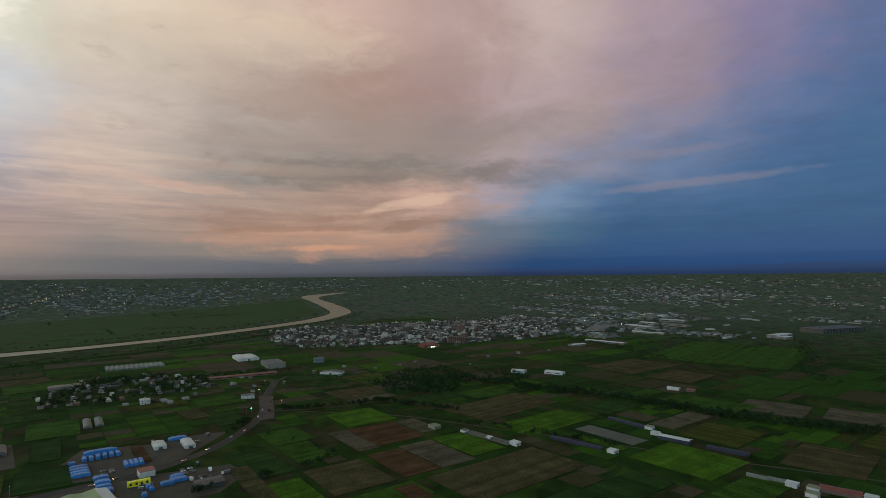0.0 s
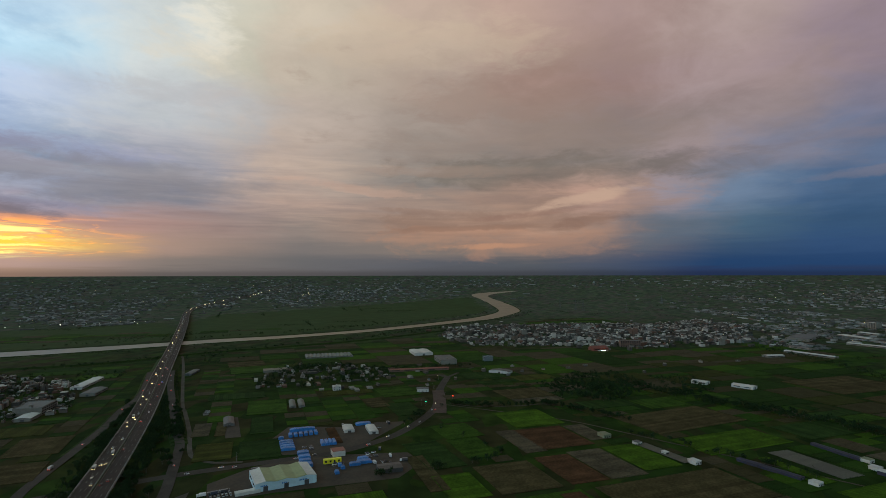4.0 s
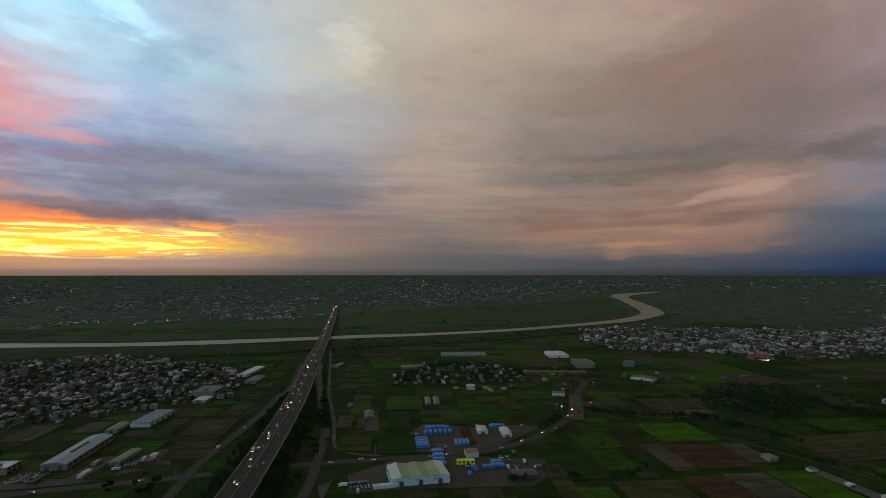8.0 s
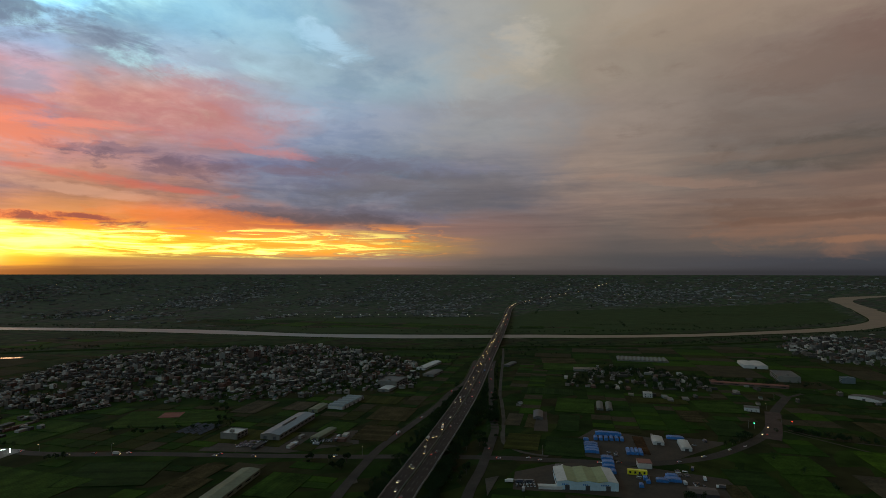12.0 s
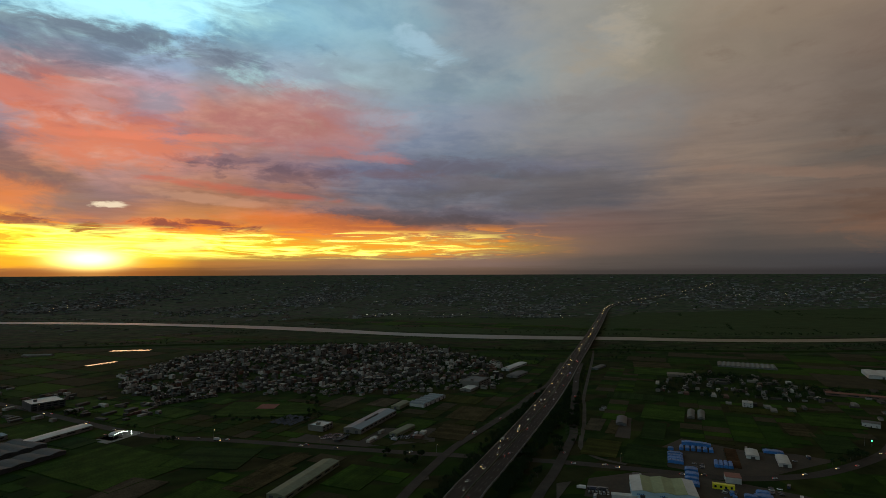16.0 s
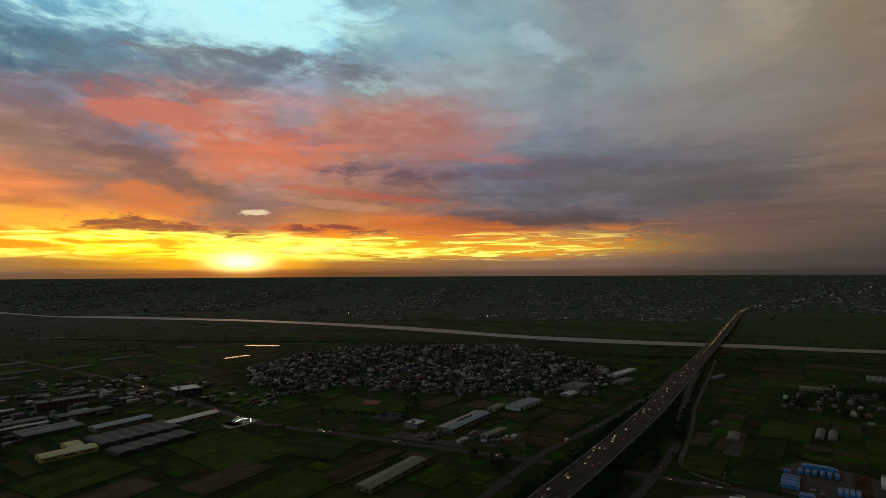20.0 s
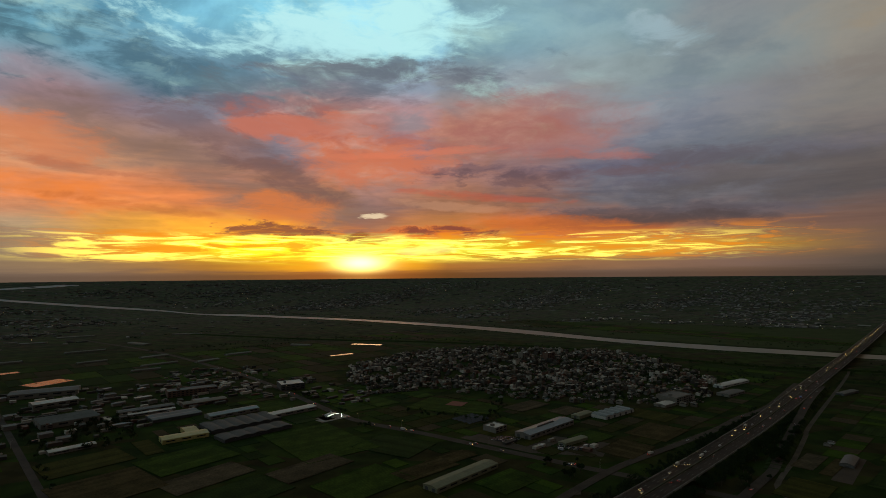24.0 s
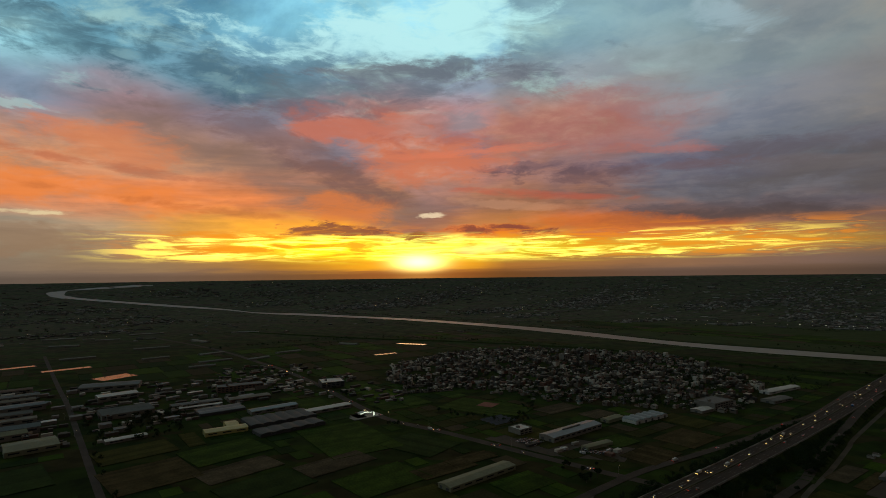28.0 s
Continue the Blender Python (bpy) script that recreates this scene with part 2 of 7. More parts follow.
    puff(81.7, 18.1, 15.5, 3.08, 0, (150, 122, 114), 0.3, 0, 1.2)
    puff(86.6, 10.6, 16.7, 1.83, 0, (112, 104, 99), 0.5, 0, 1)
    puff(76.1, 8.2, 15.2, 0.62, -0.08, (170, 138, 126), 0.25, 0, 1.3)
    puff(73.5, 21.8, 14.6, 2.06, 0, (182, 166, 156), 0.3, 0, 1)
    puff(-6.3, 15.2, 5.9, 1.92, 0, (204, 124, 106), 0.65, 0, 1)
    puff(1.1, 11.6, 7.8, 2.79, 0, (214, 124, 94), 0.65, 0, 1)
    puff(16.6, 13.9, 11.2, 2.33, -0.05, (178, 112, 110), 0.5, 0, 1.1)
    puff(4.3, 16.0, 2.7, 1.11, 0, (152, 148, 158), 0.6, 0, 1.2)
    puff(14.4, 10.5, 9.4, 0.90, -0.03, (108, 88, 102), 0.6, 0.2, 1.8)
    puff(28.3, 10.3, 11.2, 1.86, 0, (110, 106, 130), 0.6, 0.1, 1)
    puff(29.5, 5.8, 10.0, 1.18, 0, (90, 82, 90), 0.6, 0.2, 1)
    puff(9.6, 7.2, 6.3, 0.50, -0.08, (206, 150, 122), 0.5, 0.2, 1)
    puff(35.4, 9.7, 6.5, 0.46, -0.08, (142, 132, 142), 0.5, 0.2, 1)
    puff(45.2, 8.4, 13.6, 2.03, 0, (104, 100, 106), 0.4, 0, 1)
    puff(-7.2, 6.7, 5.0, 1.69, 0, (246, 130, 60), 0.6, 0, 1)
    puff(29.5, 22.7, 4.8, 1.46, -0.2, (164, 198, 212), 0.6, 0, 1.2)
    puff(50.3, 21.1, 4.5, 2.99, 0, (188, 178, 166), 0.5, 0, 1)
    puff(27.1, 16.5, 8.9, 2.23, 0, (150, 163, 178), 0.4, 0, 1.2)
    puff(-1.2, 21.0, 9.8, 0.92, -0.12, (104, 130, 146), 0.6, 0.1, 1.2)
    puff(0.1, 25.0, 13.6, 3.04, 0, (190, 250, 255), 0.95, 0.1, 1.1)
    puff(-24.0, 19.5, 11.3, 3.05, -0.1, (60, 98, 118), 0.7, 0.1, 1.3)
    puff(-34.7, 20.6, 6.3, 1.96, -0.1, (72, 112, 130), 0.65, 0.1, 1.4)
    puff(-33.9, 17.4, 2.4, 0.68, 0, (168, 208, 212), 0.45, 0, 2.2)
    puff(-36.5, 14.2, 3.4, 0.50, 0, (172, 205, 205), 0.6, 0.1, 2.2)
    puff(-28.6, 20.0, 1.5, 0.47, 0, (150, 200, 212), 0.4, 0, 2.2)
    puff(-20.0, 18.5, 3.7, 0.56, -0.1, (140, 185, 195), 0.4, 0, 2.2)
    puff(-1.1, 20.0, 14.1, 2.26, 0.05, (108, 110, 124), 0.65, 0.15, 1.2)
    puff(-30.0, 11.7, 7.4, 1.88, 0, (226, 128, 84), 0.65, 0, 1.1)
    puff(-29.9, 7.7, 10.0, 1.91, -0.05, (252, 136, 64), 0.75, 0, 1)
    puff(-7.1, 15.3, 5.3, 1.90, 0, (204, 112, 92), 0.65, 0, 1.2)
    puff(2.4, 12.2, 6.8, 2.53, 0, (218, 118, 88), 0.7, 0, 1.1)
    puff(14.2, 15.6, 14.0, 2.52, 0.05, (174, 106, 102), 0.5, 0, 1.2)
    puff(4.8, 15.8, 2.1, 1.01, 0, (150, 140, 150), 0.6, 0, 1.3)
    puff(15.5, 9.6, 7.0, 0.96, -0.02, (100, 78, 88), 0.55, 0.2, 1.8)
    puff(34.1, 9.5, 11.0, 2.70, 0, (104, 97, 101), 0.55, 0.05, 1)
    puff(29.5, 5.2, 12.0, 0.89, 0, (86, 73, 76), 0.65, 0.25, 1)
    puff(22.1, 4.8, 9.8, 1.10, -0.06, (236, 120, 54), 0.6, 0.1, 1)
    puff(-35.6, 5.7, 3.0, 0.33, 0, (238, 216, 172), 0.8, 0.2, 1.8)
    puff(-34.4, 3.4, 7.5, 1.35, 0, (150, 114, 90), 0.6, 0.1, 1)
    puff(6.5, 12.8, 7.7, 0.46, 0.06, (240, 130, 100), 0.5, 0.2, 1)
    puff(11.7, 8.2, 10.8, 0.46, -0.08, (206, 90, 70), 0.5, 0.2, 1)
    puff(76.9, 4.8, 8.2, 0.40, 0.04, (138, 108, 98), 0.55, 0.2, 0.9)
    puff(83.7, 6.2, 6.9, 0.35, 0.1, (146, 112, 104), 0.5, 0.2, 0.9)
    puff(72.6, 6.5, 5.8, 0.33, -0.05, (140, 114, 106), 0.5, 0.2, 0.9)
    puff(79.2, 2.9, 5.1, 0.35, 0.03, (208, 152, 122), 0.5, 0.2, 0.9)
    puff(74.2, 10.7, 10.7, 0.66, 0, (168, 142, 132), 0.35, 0.1, 1)
    puff(-12.9, 12.3, 11.1, 1.90, -0.4, (118, 92, 96), 0.5, 0, 1.5)
    puff(-7.1, 9.3, 6.4, 1.50, -0.3, (118, 86, 84), 0.55, 0.1, 1.2)
    puff(-27.7, 10.0, 9.1, 0.51, -0.12, (180, 100, 78), 0.45, 0.2, 1.3)
    puff(-23.9, 6.8, 9.7, 0.48, -0.1, (190, 104, 62), 0.45, 0.2, 1.3)
    puff(-3.6, 17.3, 9.4, 0.88, 0.05, (122, 100, 110), 0.5, 0.1, 1.6)
    puff(23.8, 10.0, 8.1, 0.75, 0.03, (122, 94, 98), 0.45, 0.2, 1.4)
    puff(21.2, 12.1, 8.7, 0.57, -0.05, (196, 112, 100), 0.4, 0.2, 1.5)
    puff(47.5, 17.2, 9.0, 1.08, 0, (150, 146, 152), 0.35, 0.1, 1.4)
    puff(-7.1, 23.1, 14.3, 2.09, 0, (186, 244, 252), 0.8, 0, 1.4)
    puff(6.6, 20.5, 11.3, 1.57, 0.05, (96, 108, 124), 0.5, 0.1, 1.5)
    puff(-12.5, 18.6, 6.9, 1.02, -0.05, (100, 128, 140), 0.45, 0.1, 1.5)
    # violet cloudlets with lit rims over the sun, and one bright gap
    puff(-9.2, 4.6, 5.4, 0.6, -0.02, (118, 60, 62), 0.85, 0.3, 2.2)
    puff(5.6, 4.45, 8.2, 0.75, -0.03, (232, 104, 50), 0.7, 0.3, 1.0)
    puff(5.8, 4.55, 7.8, 0.5, -0.03, (122, 62, 62), 0.85, 0.3, 2.0)
    puff(-1.3, 4.2, 1.6, 0.7, 0.2, (130, 66, 50), 0.85, 0.5, 1.0)
    puff(0.9, 6.2, 1.3, 0.30, 0.05, (250, 226, 190), 0.8, 0.1, 2.2)
    # thin dark cloud bars across the bright strip over the horizon
    strip = calc("MULTIPLY", calc("MULTIPLY", ramp01(el, 1.2, 2.2), ramp01(el, 5.4, 3.9)), calc("MULTIPLY", ramp01(az, -34, -20), ramp01(az, 48, 34)))
    bars = cloud(vec(calc("MULTIPLY", az, 0.085), calc("MULTIPLY", el, 0.9), 7.1), 2.0, 7.0, 0.6, 0.9)
    colour = mix(calc("MULTIPLY", calc("MULTIPLY", strip, ramp01(bars, 0.50, 0.64)), 0.75), colour, (1.35, 0.44, 0.035, 1))
    colour = mix(calc("MULTIPLY", strip, calc("MULTIPLY", ramp01(bars, 0.54, 0.36), calc("MULTIPLY", ramp01(az, 44.0, 24.0), ramp01(el, 4.6, 3.6)))), colour, (3.2, 2.7, 0.5, 1))
    # a second bright break beside the sun
    puff(6.4, 2.65, 3.6, 0.55, 0.0, (255, 250, 150), 0.8, 0.2, 0.8)
    # the sun behind the lowest clouds
    dx = calc("DIVIDE", calc("ADD", az, 0.6), 2.3)
    dy = calc("DIVIDE", calc("SUBTRACT", el, 1.35), 0.75)
    r2 = calc("ADD", calc("MULTIPLY", dx, dx), calc("MULTIPLY", dy, dy))
    glow = calc("EXPONENT", calc("MULTIPLY", r2, -1.0))
    colour = mix(calc("MULTIPLY", glow, 1.0, clamp=True), colour, (6.0, 5.2, 1.8, 1))
    # thicker air along the skyline
    colour = mix(calc("MULTIPLY", ramp01(el, 0.55, 0.0), 0.5), colour, mix(1.0, colour, (0.42, 0.42, 0.44, 1), "MULTIPLY"))
    # clear dusk air behind the clouds
    sky = nt.nodes.new("ShaderNodeTexSky")
    sky.sky_type, sky.sun_disc = "NISHITA", False
    sky.sun_elevation, sky.sun_rotation = radians(1.5), 0.0
    clear = nt.nodes.new("ShaderNodeBackground")
    nt.links.new(sky.outputs[0], clear.inputs[0])
    clear.inputs[1].default_value = 0.004
    cover = nt.nodes.new("ShaderNodeBackground")
    nt.links.new(colour, cover.inputs[0])
    both = nt.nodes.new("ShaderNodeAddShader")
    nt.links.new(clear.outputs[0], both.inputs[0])
    nt.links.new(cover.outputs[0], both.inputs[1])
    out = nt.nodes.new("ShaderNodeOutputWorld")
    nt.links.new(both.outputs[0], out.inputs[0])


build_sky()
lamp = bpy.data.lights.new("low_sun", "SUN")
lamp.energy, lamp.angle, lamp.color = 0.14, radians(12), (1.0, 0.62, 0.32)
sun = new("low_sun", lamp)
sun.matrix_world = look((0, 0, 0), (0, -1, -0.06))

# ---------------------------------------------------------------- materials


def mat(name, cols, rough=0.8, metal=0.0, scale=0.4, var=0.35, bump=0.15, pick="", rows=0.0, spec=0.5, big=0.05):
    """A surface with colours from cols (picked by object or island), mottled at two scales. rows: spacing of planted rows in metres."""
    m = bpy.data.materials.new(name)
    m.use_nodes = True
    nt = m.node_tree
    b = nt.nodes["Principled BSDF"]
    link = nt.links.new
    geo = nt.nodes.new("ShaderNodeNewGeometry")
    at = geo.outputs["Position"]
    ramp = nt.nodes.new("ShaderNodeValToRGB")
    ramp.color_ramp.interpolation = "CONSTANT" if pick else "LINEAR"
    while len(ramp.color_ramp.elements) < len(cols):
        ramp.color_ramp.elements.new(0.5)
    while len(ramp.color_ramp.elements) > max(len(cols), 1):
        ramp.color_ramp.elements.remove(ramp.color_ramp.elements[-1])
    for i, (e, c) in enumerate(zip(ramp.color_ramp.elements, cols)):
        e.position = i / len(cols) if pick else i / max(len(cols) - 1, 1)
        e.color = (*c, 1)

    def grain(s, d):
        n = nt.nodes.new("ShaderNodeTexNoise")
        n.inputs["Scale"].default_value, n.inputs["Detail"].default_value = s, d
        link(at, n.inputs["Vector"])
        return n.outputs[0]

    broad, small = grain(big, 4.0), grain(scale, 5.0)
    if pick == "object":
        link(nt.nodes.new("ShaderNodeObjectInfo").outputs["Random"], ramp.inputs[0])
    elif pick == "island":
        link(geo.outputs["Random Per Island"], ramp.inputs[0])
    else:
        link(broad, ramp.inputs[0])
    total = nt.nodes.new("ShaderNodeMath")
    total.operation = "ADD"
    link(broad, total.inputs[0])
    link(small, total.inputs[1])
    shade = nt.nodes.new("ShaderNodeMapRange")
    link(total.outputs[0], shade.inputs[0])
    shade.inputs[1].default_value, shade.inputs[2].default_value = 0.6, 1.4
    shade.inputs[3].default_value, shade.inputs[4].default_value = 1 - var, 1 + var
    last = shade.outputs[0]
    if rows:
        wave = nt.nodes.new("ShaderNodeTexWave")
        wave.bands_direction = "Y"
        wave.inputs["Scale"].default_value = 0.314 / rows
        wave.inputs["Distortion"].default_value, wave.inputs["Detail"].default_value = 0.6, 2.0
        wave.inputs["Detail Scale"].default_value = 0.3
        tc = nt.nodes.new("ShaderNodeTexCoord")
        link(tc.outputs["Object"], wave.inputs["Vector"])
        mr = nt.nodes.new("ShaderNodeMapRange")
        link(wave.outputs[1], mr.inputs[0])
        mr.inputs[3].default_value, mr.inputs[4].default_value = 0.88, 1.08
        mul = nt.nodes.new("ShaderNodeMath")
        mul.operation = "MULTIPLY"
        link(last, mul.inputs[0])
        link(mr.outputs[0], mul.inputs[1])
        # beds a few metres wide, each tended a little differently
        own = nt.nodes.new("ShaderNodeObjectInfo")
        shift = nt.nodes.new("ShaderNodeMath")
        shift.operation, shift.inputs[1].default_value = "MULTIPLY", 97.0
        link(own.outputs["Random"], shift.inputs[0])
        axes = nt.nodes.new("ShaderNodeSeparateXYZ")
        link(tc.outputs["Object"], axes.inputs[0])
        beds = nt.nodes.new("ShaderNodeMath")
        beds.operation, beds.inputs[1].default_value = "MULTIPLY_ADD", 0.16
        link(axes.outputs[1], beds.inputs[0])
        link(shift.outputs[0], beds.inputs[2])
        whole = nt.nodes.new("ShaderNodeMath")
        whole.operation = "FLOOR"
        link(beds.outputs[0], whole.inputs[0])
        toss = nt.nodes.new("ShaderNodeTexWhiteNoise")
        toss.noise_dimensions = "1D"
        link(whole.outputs[0], toss.inputs["W"])
        tone = nt.nodes.new("ShaderNodeMapRange")
        tone.inputs[3].default_value, tone.inputs[4].default_value = 0.78, 1.22
        link(toss.outputs["Value"], tone.inputs[0])
        both = nt.nodes.new("ShaderNodeMath")
        both.operation = "MULTIPLY"
        link(mul.outputs[0], both.inputs[0])
        link(tone.outputs[0], both.inputs[1])
        last = both.outputs[0]
    mx = nt.nodes.new("ShaderNodeMix")
    mx.data_type, mx.blend_type = "RGBA", "MULTIPLY"
    mx.inputs[0].default_value = 1.0
    link(ramp.outputs[0], mx.inputs[6])
    link(last, mx.inputs[7])
    link(mx.outputs[2], b.inputs["Base Color"])
    b.inputs["Roughness"].default_value, b.inputs["Metallic"].default_value = rough, metal
    b.inputs["Specular IOR Level"].default_value = spec
    if bump:
        bp = nt.nodes.new("ShaderNodeBump")
        bp.inputs["Strength"].default_value, bp.inputs["Distance"].default_value = bump, 0.3
        link(small, bp.inputs["Height"])
        link(bp.outputs[0], b.inputs["Normal"])
    return m


def glow(name, col, strength):
    m = bpy.data.materials.new(name)
    m.use_nodes = True
    b = m.node_tree.nodes["Principled BSDF"]
    b.inputs["Base Color"].default_value = (*col, 1)
    b.inputs["Emission Color"].default_value = (*col, 1)
    b.inputs["Emission Strength"].default_value = strength
    return m


def water(name, col, rough, ripple):
    m = bpy.data.materials.new(name)
    m.use_nodes = True
    nt = m.node_tree
    b = nt.nodes["Principled BSDF"]
    geo = nt.nodes.new("ShaderNodeNewGeometry")
    n = nt.nodes.new("ShaderNodeTexNoise")
    n.inputs["Scale"].default_value, n.inputs["Detail"].default_value = 0.02, 6.0
    nt.links.new(geo.outputs["Position"], n.inputs["Vector"])
    r = nt.nodes.new("ShaderNodeValToRGB")
    r.color_ramp.elements[0].position, r.color_ramp.elements[1].position = 0.3, 0.7
    r.color_ramp.elements[0].color = (*[c * 0.8 for c in col], 1)
    r.color_ramp.elements[1].color = (*[c * 1.15 for c in col], 1)
    nt.links.new(n.outputs[0], r.inputs[0])
    nt.links.new(r.outputs[0], b.inputs["Base Color"])
    w = nt.nodes.new("ShaderNodeTexNoise")
    w.inputs["Scale"].default_value, w.inputs["Detail"].default_value = 0.5, 4.0
    nt.links.new(geo.outputs["Position"], w.inputs["Vector"])
    bp = nt.nodes.new("ShaderNodeBump")
    bp.inputs["Strength"].default_value, bp.inputs["Distance"].default_value = ripple, 0.2
    nt.links.new(w.outputs[0], bp.inputs["Height"])
    nt.links.new(bp.outputs[0], b.inputs["Normal"])
    b.inputs["Roughness"].default_value, b.inputs["IOR"].default_value = rough, 1.33
    return m


def land_material():
    """Farmland: a patchwork of far plots in crop and bare-soil colours, along the lie of the road grid, paled far out
    to imitate haze.
    """
    m = bpy.data.materials.new("farmland")
    m.use_nodes = True
    nt = m.node_tree
    b = nt.nodes["Principled BSDF"]
    link = nt.links.new
    geo = nt.nodes.new("ShaderNodeNewGeometry")
    turn = nt.nodes.new("ShaderNodeMapping")
    turn.inputs["Rotation"].default_value = (0, 0, radians(-35))
    turn.inputs["Scale"].default_value = (1 / 70, 1 / 34, 0)
    link(geo.outputs["Position"], turn.inputs["Vector"])
    cells = nt.nodes.new("ShaderNodeTexVoronoi")
    cells.distance = "CHEBYCHEV"
    cells.inputs["Scale"].default_value, cells.inputs["Randomness"].default_value = 1.0, 0.75
    link(turn.outputs[0], cells.inputs["Vector"])
    one = nt.nodes.new("ShaderNodeSeparateColor")
    link(cells.outputs["Color"], one.inputs[0])
    ramps = []
    # fields of the near plain; the far one paled and greyed to stand in for haze
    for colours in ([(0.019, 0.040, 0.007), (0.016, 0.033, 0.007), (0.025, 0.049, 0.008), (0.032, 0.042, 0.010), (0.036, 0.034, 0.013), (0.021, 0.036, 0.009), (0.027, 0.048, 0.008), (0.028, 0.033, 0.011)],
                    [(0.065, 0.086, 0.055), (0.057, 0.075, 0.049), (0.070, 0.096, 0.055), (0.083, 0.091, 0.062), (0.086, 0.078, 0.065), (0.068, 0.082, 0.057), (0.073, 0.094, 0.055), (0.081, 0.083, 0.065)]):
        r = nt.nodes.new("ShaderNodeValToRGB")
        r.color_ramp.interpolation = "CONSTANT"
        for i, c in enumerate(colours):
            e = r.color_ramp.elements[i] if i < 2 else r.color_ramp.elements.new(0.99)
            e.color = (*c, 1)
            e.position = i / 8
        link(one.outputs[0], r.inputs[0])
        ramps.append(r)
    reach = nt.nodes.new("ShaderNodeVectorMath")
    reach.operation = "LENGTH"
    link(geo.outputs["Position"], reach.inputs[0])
    # haze palette fades in with distance from the centre
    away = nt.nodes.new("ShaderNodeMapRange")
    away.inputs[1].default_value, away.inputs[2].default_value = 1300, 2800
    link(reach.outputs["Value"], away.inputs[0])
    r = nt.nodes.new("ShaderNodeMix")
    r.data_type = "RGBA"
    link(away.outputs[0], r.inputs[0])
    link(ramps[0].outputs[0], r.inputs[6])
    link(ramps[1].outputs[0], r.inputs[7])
    n = nt.nodes.new("ShaderNodeTexNoise")
    n.inputs["Scale"].default_value, n.inputs["Detail"].default_value = 0.035, 8.0
    link(geo.outputs["Position"], n.inputs["Vector"])
    mr = nt.nodes.new("ShaderNodeMapRange")
    link(n.outputs[0], mr.inputs[0])
    mr.inputs[1].default_value, mr.inputs[2].default_value, mr.inputs[3].default_value, mr.inputs[4].default_value = 0.3, 0.7, 0.55, 1.35
    mx = nt.nodes.new("ShaderNodeMix")
    mx.data_type, mx.blend_type = "RGBA", "MULTIPLY"
    mx.inputs[0].default_value = 1.0
    link(r.outputs[2], mx.inputs[6])
    link(mr.outputs[0], mx.inputs[7])
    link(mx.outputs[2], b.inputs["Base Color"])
    b.inputs["Roughness"].default_value, b.inputs["Specular IOR Level"].default_value = 0.95, 0.03
    return m


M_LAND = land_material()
M_RIVER = water("muddy_water", (0.180, 0.150, 0.097), 0.42, 0.6)
# pond base reddened to deepen the look of reflected sunset
M_POND = water("still_water", (0.050, 0.024, 0.017), 0.18, 0.3)
M_SAND = mat("river_sand", [(0.22, 0.18, 0.13), (0.28, 0.23, 0.17)], 0.9)
M_ASPH = mat("asphalt", [(0.042, 0.033, 0.027), (0.060, 0.048, 0.040)], 0.9, scale=0.8, spec=0.2)
M_LANE = mat("farm_lane", [(0.068, 0.056, 0.044), (0.095, 0.080, 0.064)], 0.95, spec=0.2)
M_APRON = mat("reddish_asphalt", [(0.070, 0.044, 0.036), (0.098, 0.066, 0.055)], 0.95, scale=0.3, spec=0.2)
M_YARD = mat("yard_gravel", [(0.038, 0.025, 0.015), (0.062, 0.043, 0.027)], 0.95, scale=0.3)
M_DECK = mat("worn_highway_asphalt", [(0.036, 0.025, 0.020), (0.050, 0.036, 0.030)], 0.9, scale=0.8, spec=0.2)
M_CONC = mat("concrete", [(0.20, 0.19, 0.18), (0.28, 0.27, 0.25)], 0.85)
M_PAINT = mat("road_paint", [(0.210, 0.196, 0.175), (0.280, 0.266, 0.238)], 0.8)
M_GRASS = mat("rough_grass", [(0.015, 0.0306, 0.006), (0.028, 0.0504, 0.009)], 0.95, scale=0.3, bump=0.5, spec=0.1)
M_MEADOW = mat("flood_meadow", [(0.036, 0.056, 0.022), (0.050, 0.072, 0.026), (0.040, 0.064, 0.024), (0.060, 0.066, 0.032)], 0.95, scale=0.02, var=0.3, bump=0.2, spec=0.04, big=0.006)
FIELD = {
    "bright": mat("young_rice", [(0.033, 0.080, 0.006), (0.062, 0.108, 0.009)], 0.9, var=0.5, rows=2.5, spec=0.04),
    "green": mat("leafy_crop", [(0.022, 0.056, 0.006), (0.040, 0.076, 0.010)], 0.9, var=0.5, rows=3.0, spec=0.04),
    "dark": mat("dark_crop", [(0.016, 0.038, 0.008), (0.024, 0.048, 0.010)], 0.9, rows=3.0, spec=0.04),
    "olive": mat("ripening_crop", [(0.042, 0.0468, 0.009), (0.056, 0.0558, 0.012)], 0.9, rows=2.5, spec=0.04),
    "soil": mat("tilled_soil", [(0.048, 0.044, 0.018), (0.078, 0.056, 0.028)], 0.95, var=0.45, rows=2.0, spec=0.03),
    "redsoil": mat("red_tilled_soil", [(0.060, 0.034, 0.017), (0.088, 0.042, 0.022)], 0.95, var=0.45, rows=2.0, spec=0.03),
    "palesoil": mat("dry_soil", [(0.066, 0.056, 0.036), (0.102, 0.080, 0.052)], 0.95, var=0.45, rows=2.2, spec=0.03),
    "pale": mat("mulched_bed", [(0.052, 0.062, 0.042), (0.066, 0.074, 0.052)], 0.6, rows=1.8),
    "redtrack": mat("red_clay_track", [(0.20, 0.055, 0.035), (0.24, 0.070, 0.045)], 0.9),
}
